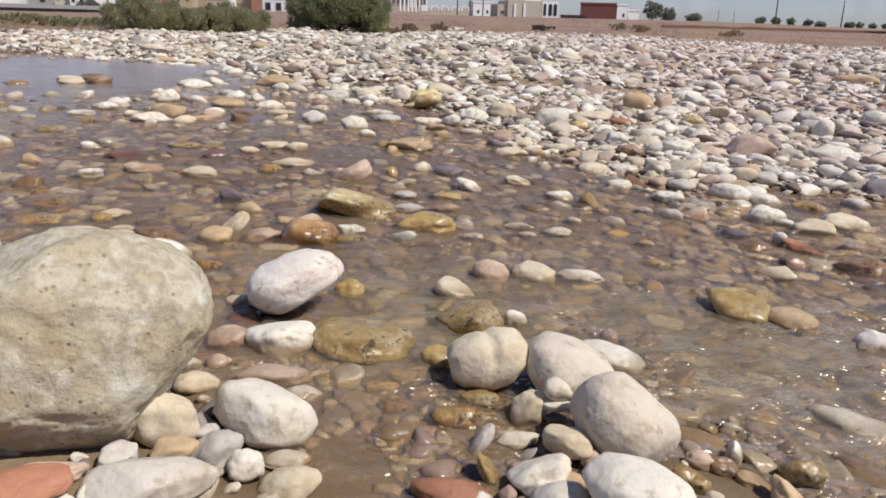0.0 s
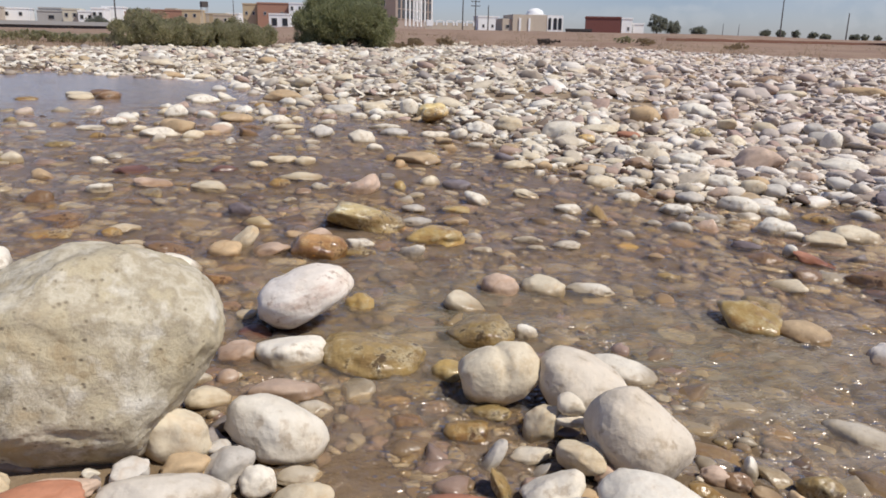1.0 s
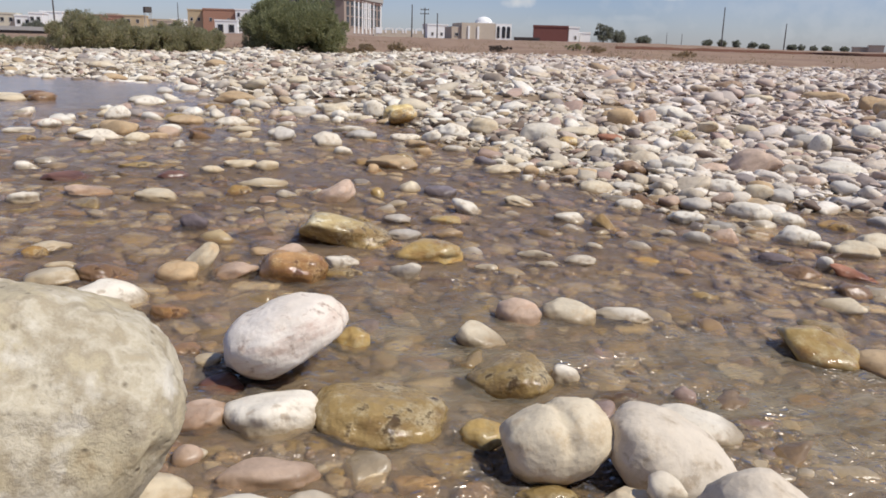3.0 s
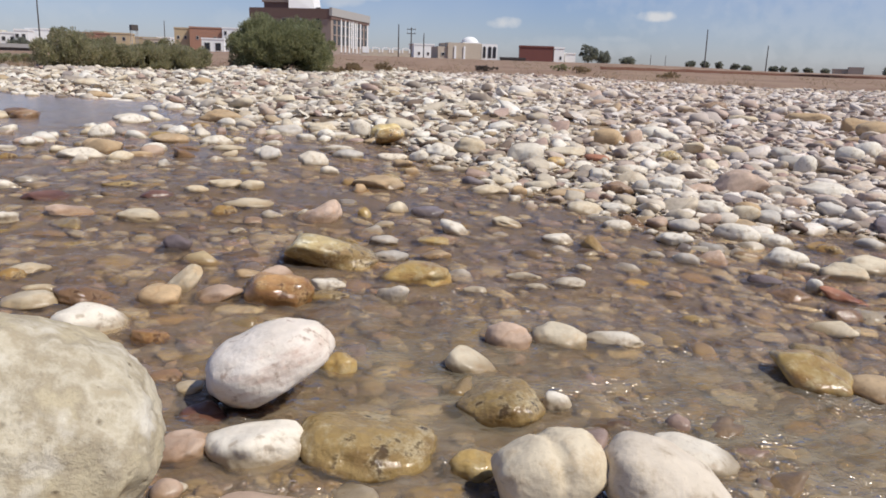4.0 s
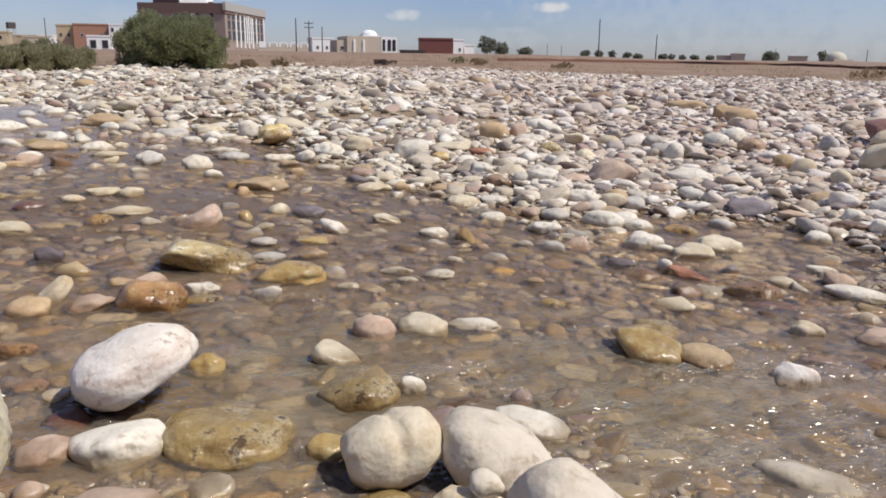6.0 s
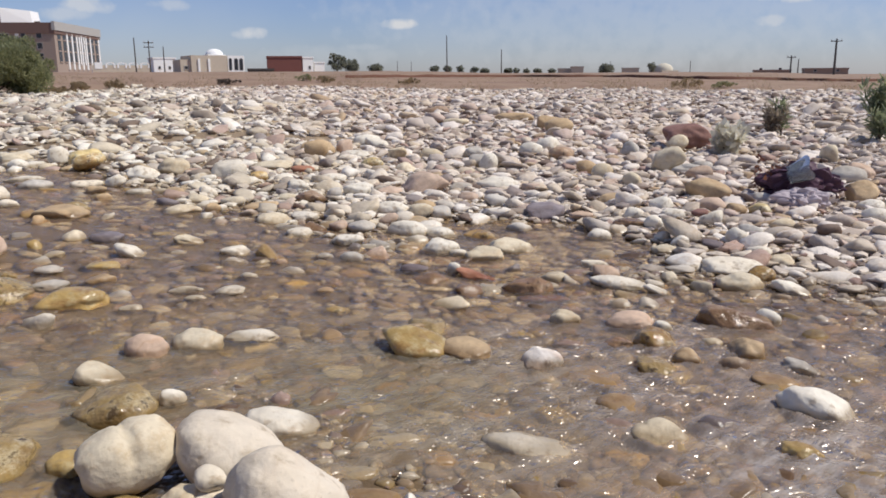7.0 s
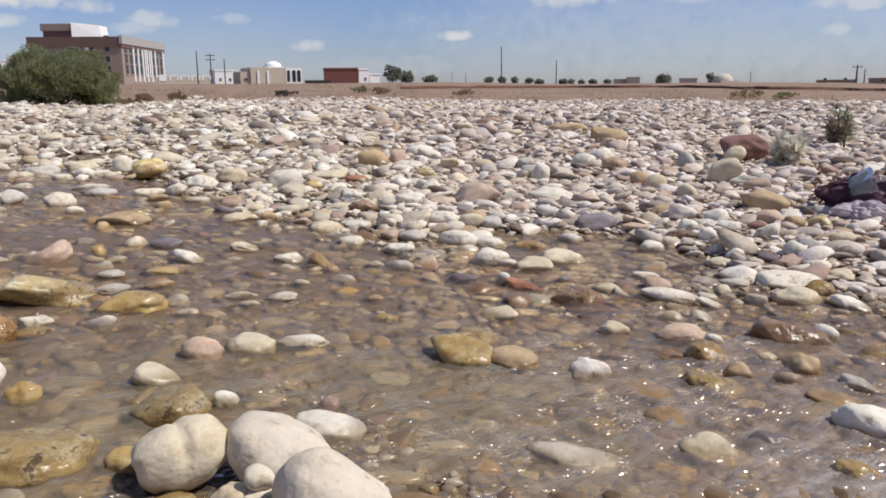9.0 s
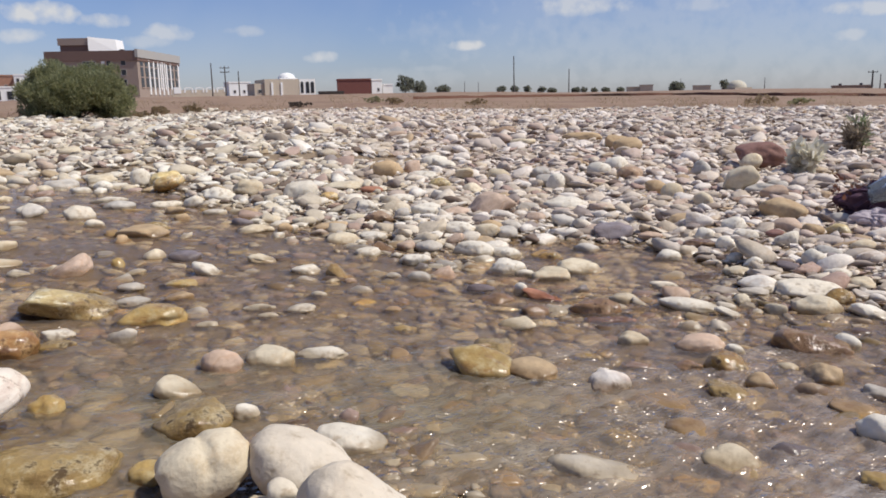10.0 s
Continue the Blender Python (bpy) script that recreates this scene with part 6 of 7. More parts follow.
# the large unfinished block with a striped facade
def build_large_block():
    c, left = far(-3.02, 270), far(-8.52, 281)
    side = (left - c).to_2d()
    length = side.length
    yaw = math.degrees(math.atan2(-side.y, -side.x))
    depth = 42.0
    z0 = c.z
    height = 0.62 + 270 * math.tan(radians(3.64)) - z0
    ob = base_of("apartment_building", c, yaw, "large brown and concrete apartment block with striped facade", "building")
    bm = bmesh.new()
    box(bm, -length, 0, 0, depth, -2, height - 3.2)
    part("wall", bm, TAUPE_WALL, ob)
    bm = bmesh.new()
    box(bm, -length - 0.3, 0.3, -0.35, depth + 0.3, height - 3.2, height)
    part("upper_storey", bm, BROWN_WALL, ob, "projecting dark brown top storey")
    bm = bmesh.new()
    box(bm, -0.4, 0.55, -0.5, depth + 0.5, height - 2.2, height + 0.4)
    part("cornice", bm, CONCRETE, ob, "pale concrete cornice")
    # roof rooms
    k = length / 5.5
    bm = bmesh.new()
    box(bm, -length + 0.6 * k, -length + 2.38 * k, 4, 16, height, height + 2.1)
    room = part("roof_room", bm, BROWN_WALL, ob, "brown stair house on the roof")
    bm = bmesh.new()
    box(bm, -length + 0.5 * k, -length + 2.38 * k, 3.6, 16.4, height + 2.1, height + 4.3)
    part("upper_room", bm, TAUPE_WALL, room)
    bm = bmesh.new()
    box(bm, -length + 2.4 * k, -length + 3.85 * k, 3, 14, height, height + 4.6)
    for v in bm.verts:
        if v.co.z > height + 3 and v.co.x > -length + 3 * k:
            v.co.z -= 0.6
            v.co.x -= 0.6
        if v.co.y < 8 and v.co.x > -length + 3 * k:
            v.co.y += 4.5
    part("roof_room", bm, WHITE_WALL, ob, "bright white roof room")
    for i in range(5):
        window(ob, -4.4, -0.02, 1.0 + 3.1 * i, 1.7, 1.9)
    for i in range(3):
        window(ob, -9.0, -0.02, 4.1 + 3.1 * i, 1.5, 1.6)
    window(ob, -15.0, -0.4, height - 5.0, 4.2, 1.8)
    bm = bmesh.new()
    box(bm, -11.2, -10.2, -0.25, 0.2, 3, height - 3.2)
    part("pilaster", bm, WHITE_WALL, ob)
    # the sunny side: tall dark bays between white fins
    n = 9
    for i in range(n):
        y = 1.5 + (depth - 3) * (i + 0.5) / n
        bm = bmesh.new()
        box(bm, -0.1, 0.06, y - 1.3, y + 1.3, 3.4, height - 3.4)
        bay = part("window", bm, DARK_GLASS, ob, "tall dark window bay")
        for s in range(4):
            bm = bmesh.new()
            box(bm, 0.05, 0.22, y - 1.3, y + 1.3, 3.2 + s * 3.3, 3.55 + s * 3.3)
            part("spandrel", bm, TAUPE_WALL, bay)
        if i not in (0, 7):
            bm = bmesh.new()
            box(bm, -0.1, 0.3, y + 1.4, y + 2.5, 1.2, height - 2.7)
            part("fin", bm, WHITE_WALL, ob, "white vertical concrete fin")
            if 3 < i < 6:
                bm = bmesh.new()
                box(bm, -0.1, 0.3, y - 0.5, y + 0.4, 2.8, height - 2.9)
                part("fin", bm, WHITE_WALL, ob, "white vertical concrete fin")
    return ob


build_large_block()


def dome_mesh(radius, height, segments=24, rings=8):
    bm = bmesh.new()
    rows = []
    for i in range(rings):
        a = math.pi / 2 * i / rings
        rows.append([bm.verts.new((radius * math.cos(a) * math.cos(2 * math.pi * j / segments), radius * math.cos(a) * math.sin(2 * math.pi * j / segments), height * math.sin(a))) for j in range(segments)])
    top = bm.verts.new((0, 0, height))
    for i in range(rings - 1):
        for j in range(segments):
            bm.faces.new((rows[i][j], rows[i][(j + 1) % segments], rows[i + 1][(j + 1) % segments], rows[i + 1][j]))
    for j in range(segments):
        bm.faces.new((rows[-1][j], rows[-1][(j + 1) % segments], top))
    for f in bm.faces:
        f.smooth = True
    return bm


def arch_panel(bm, x, y, z, w, h, depth):
    """An upright with a rounded head."""
    pts = [(-w / 2, 0), (w / 2, 0)] + [(w / 2 * math.cos(a), h - w / 2 + w / 2 * math.sin(a)) for a in np.linspace(0, math.pi, 9)]
    front = [bm.verts.new((x + px, y, z + pz)) for px, pz in pts]
    back = [bm.verts.new((x + px, y + depth, z + pz)) for px, pz in pts]
    bm.faces.new(front)
    bm.faces.new(back[::-1])
    for i in range(len(pts)):
        j = (i + 1) % len(pts)
        bm.faces.new((front[j], front[i], back[i], back[j]))


# the domed house
def build_domed_house():
    d = 200.0
    mid = (4.6 + 7.75) / 2
    p = far(mid, d)
    ob = base_of("domed_house", p, facing(mid, 14), "sand-coloured domed house with white arched wing", "building")
    w = width_at(4.6, 7.75, d)
    h = 0.62 + d * math.tan(radians(1.64)) - p.z
    bm = bmesh.new()
    box(bm, -w / 2 + 2.4, w / 2, 0, 11, -2, h)
    box(bm, -w / 2, -w / 2 + 2.5, 0.6, 9, -2, h - 1.0)
    part("wall", bm, SAND_WALL, ob)
    bm = bmesh.new()
    box(bm, w / 2 - 4.3, w / 2 + 0.1, 1.2, 6, h, h + 0.25)
    part("drum", bm, WHITE_WALL, ob)
    bm = dome_mesh(2.15, 1.5)
    bmesh.ops.translate(bm, vec=(w / 2 - 2.1, 3.6, h + 0.2), verts=bm.verts)
    part("dome", bm, WHITE_WALL, ob, "round white dome")
    for px in (4.2, 6.6):
        bm = bmesh.new()
        box(bm, -w / 2 + px - 0.25, -w / 2 + px + 0.25, -0.25, 0.3, -0.5, h - 0.8)
        part("pilaster", bm, WHITE_WALL, ob)
    bm = bmesh.new()
    box(bm, w / 2 + 0.3, w / 2 + 4.4, 0.5, 8, -2, h)
    wing = part("wing", bm, WHITE_WALL, ob, "white wing with arched openings")
    for i, px in enumerate((0.95, 2.35, 3.6)):
        bm = bmesh.new()
        arch_panel(bm, w / 2 + px, 0.42, 0.5, 0.9 if i else 0.7, h - 1.1, 0.12)
        part("arched_window", bm, DARK_GLASS, wing)
    window(ob, -w / 2 + 1.3, 0.55, 0.6, 1.0, 0.9)


build_domed_house()

# houses and walls along the far bank
w = width_at(10.42, 12.82, 200)
block("brick_house", 11.62, 200, w, 9, 0.62 + 200 * math.tan(radians(1.6)) - far(11.62, 200).z, BRICK_WALL, "flat-roofed red brick house on the far bank", 2)
block("white_house", 13.25, 201, width_at(12.86, 13.64, 200), 7, 0.62 + 201 * math.tan(radians(1.55)) - far(13.25, 201).z, WHITE_WALL, "small flat-roofed white house", 20, [(0.4, 0.5, 0.6, 0.9)])
block("white_house", 14.05, 203, width_at(13.66, 14.43, 200), 5, 0.62 + 203 * math.tan(radians(1.2)) - far(14.05, 203).z, WHITE_WALL, "low white outbuilding beside a white house", 20)
block("boundary_wall", 9.96, 190, width_at(9.06, 10.87, 190), 0.4, 0.75, DARK_STEEL, "low dark boundary wall", 0, category="wall")
block("white_house", 3.6, 230, width_at(2.75, 4.25, 230), 6, 0.62 + 230 * math.tan(radians(1.5)) - far(3.6, 230).z, WHITE_WALL, "long low white house", 14, [(-1.5, 0.8, 0.7, 0.9), (1.2, 0.8, 0.7, 0.9)])
block("hut", 32.0, 260, width_at(31.2, 32.87, 260), 5, 1.5, SAND_WALL, "low flat sand-coloured hut", 3)
block("hut", 32.5, 258, width_at(32.0, 32.87, 260), 5, 2.1, SAND_WALL, "low flat sand-coloured hut with raised part", 3)
block("farm_building", 48.7, 215, width_at(47.43, 50.0, 215), 8, 0.62 + 215 * math.tan(radians(0.5)) - far(48.7, 215).z, CLAY_WALL, "long low clay-coloured farm building", 6, [(-2.5, 0.5, 0.8, 0.8), (2.5, 0.5, 0.8, 0.8)])
block("farm_building", 45.45, 240, width_at(44.3, 46.61, 240), 8, 0.62 + 240 * math.tan(radians(0.42)) - far(45.45, 240).z, CLAY_WALL, "long low sand-coloured farm building", 3, [(-3, 0.5, 0.8, 0.8), (2, 0.5, 0.8, 0.8)])
block("hut", 36.2, 250, 5, 4, 1.5, SAND_WALL, "small sand-coloured hut on the skyline", 3)
block("terracotta_house", -11.5, 240, width_at(-12.59, -10.36, 240), 10, 0.62 + 240 * math.tan(radians(2.06)) - far(-11.5, 240).z, TERRACOTTA, "terracotta town house with flat roof", -8, [(-2.5, 3.4, 0.8, 1.0), (2.4, 3.4, 0.8, 1.0)])
block("cream_house", -13.1, 243, width_at(-13.58, -12.6, 243), 9, 0.62 + 243 * math.tan(radians(1.97)) - far(-13.1, 243).z, YELLOW_WALL, "cream-yellow town house with flat roof", -8, [(-1.0, 3.6, 0.8, 1.0), (1.0, 3.6, 0.8, 1.0)])
block("white_house", -9.95, 236, width_at(-10.47, -9.45, 236), 8, 0.62 + 236 * math.tan(radians(2.1)) - far(-9.95, 236).z, WHITE_WALL, "white three-storey town house", -8, [(x, z, 0.8, 1.2) for x in (-1.2, 1.0) for z in (0.6, 2.6, 4.6)])
block("brown_house", -18.4, 250, width_at(-19.5, -17.3, 250), 9, 0.62 + 250 * math.tan(radians(1.4)) - far(-18.4, 250).z, TERRACOTTA, "low brown town house", -10, [(-3, 1.2, 0.9, 1.0), (1.5, 1.2, 0.9, 1.0)])
block("cream_house", -15.9, 255, width_at(-17.0, -14.6, 255), 9, 0.62 + 255 * math.tan(radians(1.25)) - far(-15.9, 255).z, YELLOW_WALL, "low cream town house", -10, [(-3, 1.0, 0.9, 1.0), (1.5, 1.0, 0.9, 1.0)])
block("white_house", -21.9, 230, width_at(-22.6, -21.3, 230), 9, 0.62 + 230 * math.tan(radians(1.5)) - far(-21.9, 230).z, WHITE_WALL, "white flat-roofed town house", -10, [(-2, 1.2, 0.8, 1.0), (1.5, 1.2, 0.8, 1.0)])
block("grey_house", -24.6, 235, width_at(-26.5, -22.9, 235), 10, 0.62 + 235 * math.tan(radians(1.15)) - far(-24.6, 235).z, CONCRETE, "grey concrete town house", -10, [(-4, 2.0, 1.6, 1.2), (0, 2.0, 1.6, 1.2), (4, 2.0, 1.6, 1.2)])
block("white_house", -9.6, 262, 8, 8, 6.5, WHITE_WALL, "white town house behind the others", -8, [(x, z, 0.8, 1.2) for x in (-2.2, 0, 2.2) for z in (1.0, 3.4)])


# the ragged edge of the town behind the bushes
TOWN = ((-29.5, 240, 9, 1.3, SAND_WALL), (-27.6, 246, 7, 1.25, WHITE_WALL), (-25.6, 250, 6, 1.32, CONCRETE), (-23.5, 226, 4, 1.2, WHITE_WALL), (-20.1, 262, 5, 1.4, SAND_WALL),
        (-19.2, 240, 4, 1.25, TERRACOTTA), (-17.0, 240, 5, 1.45, YELLOW_WALL), (-15.0, 246, 5, 1.2, SAND_WALL), (-14.3, 262, 4, 1.3, WHITE_WALL), (-22.8, 222, 3, 1.4, WHITE_WALL),
        (-18.3, 262, 3, 1.5, SAND_WALL), (-20.8, 224, 3, 1.2, TERRACOTTA), (-24.4, 228, 4, 1.3, LIME_WALL))
for az, d, wide, el, wall in TOWN:
    h = 0.62 + d * math.tan(radians(el)) - far(az, d).z
    block("town_house", az, d, wide, 7, h, wall, "small flat-roofed town house behind the bushes", -12, [(x * wide, h - 2.2, 0.9, 1.1) for x in (-0.28, 0.2)])
block("arched_porch", -11.1, 228, 6.0, 3, 0.62 + 228 * math.tan(radians(1.35)) - far(-11.1, 228).z, WHITE_WALL, "low white porch before a terracotta house", -8, [(-1.5, 0.3, 1.6, 2.2), (1.4, 0.3, 1.6, 2.2)], category="building")


# white garden wall with arches
def build_arcade():
    d, az0, az1 = 215.0, -0.95, 2.7
    mid = (az0 + az1) / 2
    p = far(mid, d)
    ob = base_of("arched_wall", p, facing(mid, 10), "long white garden wall with arched crest", "wall")
    n, w = 5, width_at(az0, az1, d)
    low, crest = (0.62 + d * math.tan(radians(e)) - p.z for e in (0.98, 1.16))
    bm = bmesh.new()
    box(bm, -w / 2, w / 2, 0, 0.3, -1.0, low)
    part("wall_panel", bm, SAND_WALL, ob, "sand-coloured wall below the arches")
    for i in range(n):
        bm = bmesh.new()
        x = -w / 2 + w * (i + 0.5) / n
        if i == 0:
            box(bm, x - 0.9, x + 0.9, -0.1, 0.5, low - 0.9, crest)
        else:
            for side in (-0.95, 0.95):
                box(bm, x + side - 0.22, x + side + 0.22, -0.1, 0.35, low - 0.7, low + 0.25)
            for k in range(8):
                a0, a1 = (math.pi * (k + e) / 8 for e in (0, 1))
                ring = [(0.73 * math.cos(a0), 0.55 * math.sin(a0)), (0.73 * math.cos(a1), 0.55 * math.sin(a1)), (1.17 * math.cos(a1), 1.0 * math.sin(a1)), (1.17 * math.cos(a0), 1.0 * math.sin(a0))]
                front = [bm.verts.new((x + px, -0.1, low + 0.2 + pz * (crest - low - 0.2))) for px, pz in ring]
                back = [bm.verts.new((x + px, 0.35, low + 0.2 + pz * (crest - low - 0.2))) for px, pz in ring]
                bm.faces.new(front)
                bm.faces.new(back[::-1])
                for q in range(4):
                    bm.faces.new((front[(q + 1) % 4], front[q], back[q], back[(q + 1) % 4]))
            bmesh.ops.recalc_face_normals(bm, faces=bm.faces)
        part("arch" if i else "gate_pier", bm, WHITE_WALL, ob, "bright white arch" if i else "white block at the wall's end")


build_arcade()


def build_bridge():
    d = 120.0
    p = far(-24.5, d)
    ob = base_of("road_bridge", p, facing(-24.5, -12), "low grey concrete road bridge over the riverbed", "bridge")
    zt = 0.62 + d * math.tan(radians(0.47)) - p.z
    # deck's dark material paints the shaded band below the pale parapet
    bm = bmesh.new()
    box(bm, -26, 9, -3, 5, zt - 1.0, zt - 0.35)
    part("deck", bm, DARK_STEEL, ob, "bridge deck coloured dark for the shade below the parapet")
    bm = bmesh.new()
    box(bm, -26, 9, -3.2, -2.9, zt - 0.5, zt)
    part("parapet", bm, CONCRETE, ob)
    for x in (-22, -14, -6, 2, 8):
        bm = bmesh.new()
        box(bm, x - 0.4, x + 0.4, -2.5, 4.5, -1.2, zt - 1.0)
        part("pier", bm, CONCRETE, ob)


build_bridge()


# utility poles
def pole(azimuth, dist, top, lean=0.0, arms=0, thick=0.13, label="thin dark wooden utility pole on the far bank"):
    p = far(azimuth, dist)
    h = 0.62 + dist * math.tan(radians(top)) - p.z
    ob = base_of("utility_pole", p, facing(azimuth), label, "pole", "poles along the far bank")
    bm = bmesh.new()
    made = bmesh.ops.create_cone(bm, cap_ends=True, segments=8, radius1=thick * 1.25, radius2=thick * 0.8, depth=h + 0.8)["verts"]
    bmesh.ops.translate(bm, vec=(0, 0, h / 2 - 0.4), verts=made)
    for v in bm.verts:
        v.co.x += lean * max(v.co.z, 0)
    part("post", bm, DARK_STEEL, ob)
    for i in range(arms):
        bm = bmesh.new()
        z = h - 0.5 - 0.9 * i
        box(bm, -1.0 + lean * z, 1.0 + lean * z, -0.1, 0.06, z, z + 0.16)
        arm = part("crossarm", bm, DARK_STEEL, ob)
        for sx in (-0.85, 0.0, 0.85):
            bm = bmesh.new()
            box(bm, sx - 0.06 + lean * z, sx + 0.06 + lean * z, -0.08, 0.04, z + 0.16, z + 0.42)
            part("insulator", bm, CONCRETE, arm)
    return ob


pole(1.75, 180, 2.77, 0.0)
pole(2.65, 180, 2.58, 0.0, 2)
pole(3.56, 195, 2.22)
pole(23.19, 200, 2.98, -0.01)
pole(27.1, 210, 1.98)
pole(40.2, 260, 1.05, thick=0.1)
pole(46.55, 200, 1.32, 0.0, 1, thick=0.18)
pole(47.0, 240, 1.09, thick=0.14)
pole(49.15, 170, 2.31, -0.01, 1, thick=0.2)
pole(-21.75, 200, 3.31, thick=0.15, label="tall thin mast between town houses")
pole(-14.2, 210, 2.34, thick=0.1)
pole(19.6, 260, 1.25, thick=0.08)
pole(20.6, 260, 1.2, thick=0.08)
pole(34.8, 260, 1.1, thick=0.07)


def build_tank():
    p = far(-16.12, 215)
    ob = base_of("water_tank", p, facing(-16.12, 15), "dark cubic water tank raised on posts", "water tank")
    z0, z1 = (0.62 + 215 * math.tan(radians(a)) - p.z for a in (1.62, 1.99))
    bm = bmesh.new()
    box(bm, -0.85, 0.85, -0.85, 0.85, z0, z1, 0.08)
    part("tank", bm, DARK_STEEL, ob)
    for sx in (-0.7, 0.7):
        for sy in (-0.7, 0.7):
            bm = bmesh.new()
            box(bm, sx - 0.06, sx + 0.06, sy - 0.06, sy + 0.06, -1, z0)
            part("leg", bm, CONCRETE, ob)


build_tank()


def build_tomb():
    p = far(38.45, 240)
    ob = base_of("domed_tomb", p, 0, "pale whitewashed dome on the skyline", "shrine")
    bm = bmesh.new()
    box(bm, -2.9, 2.9, -2.9, 2.9, -1.5, 0.5)
    part("wall", bm, SAND_WALL, ob)
    bm = dome_mesh(2.7, 2.1)
    bmesh.ops.translate(bm, vec=(0, 0, 0.5), verts=bm.verts)
    part("dome", bm, LIME_WALL, ob)


build_tomb()


# ---- plants ----
def foliage(name, a, b, c, rough=0.6):
    m, n, l, bsdf = material(name)
    geo = n.new("ShaderNodeNewGeometry")
    col = ramp_node(n, l, geo.outputs["Random Per Island"], [(0.0, a), (0.5, b), (1.0, c)])
    l.new(col, bsdf.inputs["Base Color"])
    bsdf.inputs["Roughness"].default_value = rough
    thin = n.new("ShaderNodeBsdfTranslucent")
    l.new(col, thin.inputs["Color"])
    both = n.new("ShaderNodeMixShader")
    both.inputs[0].default_value = 0.55
    l.new(bsdf.outputs[0], both.inputs[1])
    l.new(thin.outputs[0], both.inputs[2])
    l.new(both.outputs[0], n["Material Output"].inputs["Surface"])
    return m


LEAF = foliage("grey-green tamarisk leaves", (0.22, 0.23, 0.11), (0.31, 0.32, 0.16), (0.40, 0.39, 0.22))
LEAF_DRY = foliage("dusty olive leaves", (0.28, 0.27, 0.14), (0.38, 0.37, 0.20), (0.50, 0.42, 0.28))
# far leaves: distance haze is put into these raised base colours
LEAF_FAR = foliage("far foliage paled for haze", (0.20, 0.21, 0.17), (0.26, 0.27, 0.20), (0.32, 0.32, 0.25))
STRAW = foliage("dry straw and twigs", (0.30, 0.22, 0.13), (0.38, 0.29, 0.17), (0.46, 0.36, 0.22))
TWIG = plain("grey-brown bark", (0.13, 0.10, 0.08), 0.9, 6.0)


def limb(bm, a, b, r0, r1, sides=6):
    a, b = Vector(a), Vector(b)
    axis = (b - a).normalized()
    side = axis.orthogonal().normalized()
    up = axis.cross(side)
    rows = []
    for p, r in ((a, r0), (b, r1)):
        rows.append([bm.verts.new(p + (side * math.cos(2 * math.pi * i / sides) + up * math.sin(2 * math.pi * i / sides)) * r) for i in range(sides)])
    for i in range(sides):
        j = (i + 1) % sides
        bm.faces.new((rows[0][i], rows[0][j], rows[1][j], rows[1][i]))
    bm.faces.new(rows[1])


def leaves_mesh(name, centres, radii, per, length, width, rng, up=0.5):
    """Small pointed leaves in clumps, as one crown."""
    c = np.repeat(centres, per, axis=0)
    r = np.repeat(radii, per)[:, None]
    d = rng.normal(0, 1, (len(c), 3))
    d /= np.linalg.norm(d, axis=1)[:, None]
    base = c + d * r * rng.uniform(0.2, 1.0, (len(c), 1)) ** 0.5
    grow = d + rng.normal(0, 0.5, d.shape) + np.array([0, 0, up])
    grow /= np.linalg.norm(grow, axis=1)[:, None]
    side = np.cross(grow, rng.normal(0, 1, d.shape))
    side /= np.linalg.norm(side, axis=1)[:, None]
    ln = length * rng.uniform(0.6, 1.4, (len(c), 1))
    wd = width * rng.uniform(0.6, 1.3, (len(c), 1))
    pts = np.stack([base, base + grow * ln * 0.5 + side * wd, base + grow * ln, base + grow * ln * 0.5 - side * wd], 1).reshape(-1, 3)
    return mesh_from(name, pts, np.arange(len(pts)).reshape(-1, 4), False)


def bush(name, place, half, height, clumps, per, leaf, mat, seed, label, category="bush", trunk=0.0, group=""):
    """Many stems from one foot and a ragged crown of leaf clumps."""
    rng = np.random.default_rng(seed)
    ob = base_of(name, place, 0, label, category, group)
    cx = []
    while len(cx) < clumps:
        p = rng.uniform(-1, 1, 3)
        q = p[0] ** 2 + p[1] ** 2 + (p[2] ** 1.6 if p[2] > 0 else 0.35 * p[2] ** 2)
        if q < 1.0 and q > 0.1:
            bump = 1 + 0.2 * math.sin(3.1 * p[0] + seed) + 0.14 * math.sin(7 * p[0] + 2 * seed)
            cx.append((p[0] * half + 0.22 * half * math.sin(seed * 1.9) * p[2], p[1] * half * 0.8, trunk + (height - trunk) * (0.5 + 0.42 * p[2] * bump)))
    cx = np.array(cx)
    rad = rng.uniform(0.10, 0.2 if trunk == 0 else 0.32, clumps) * min(half, height)
    me = leaves_mesh("crown", cx, rad, per, leaf, leaf * (0.2 if trunk else 0.15), rng, 0.5 if trunk else 1.1)
    me.materials.append(mat)
    crown = new("crown", me)
    crown.parent = ob
    bm = bmesh.new()
    for i in range(12 if trunk == 0 else 5):
        t = cx[rng.integers(0, clumps)]
        foot = (rng.uniform(-0.12, 0.12) * half, rng.uniform(-0.1, 0.1) * half, -0.1)
        if trunk:
            foot = (0, 0, trunk * 0.8)
        mid = ((foot[0] + t[0]) * 0.5, (foot[1] + t[1]) * 0.5, foot[2] + (t[2] - foot[2]) * 0.62)
        limb(bm, foot, mid, 0.018 * height, 0.012 * height)
        limb(bm, mid, t, 0.012 * height, 0.004 * height)
    if trunk:
        limb(bm, (0, 0, -0.2), (0, 0, trunk), 0.05 * height, 0.035 * height)
    part("trunk" if trunk else "stem", bm, TWIG, ob)
    return ob


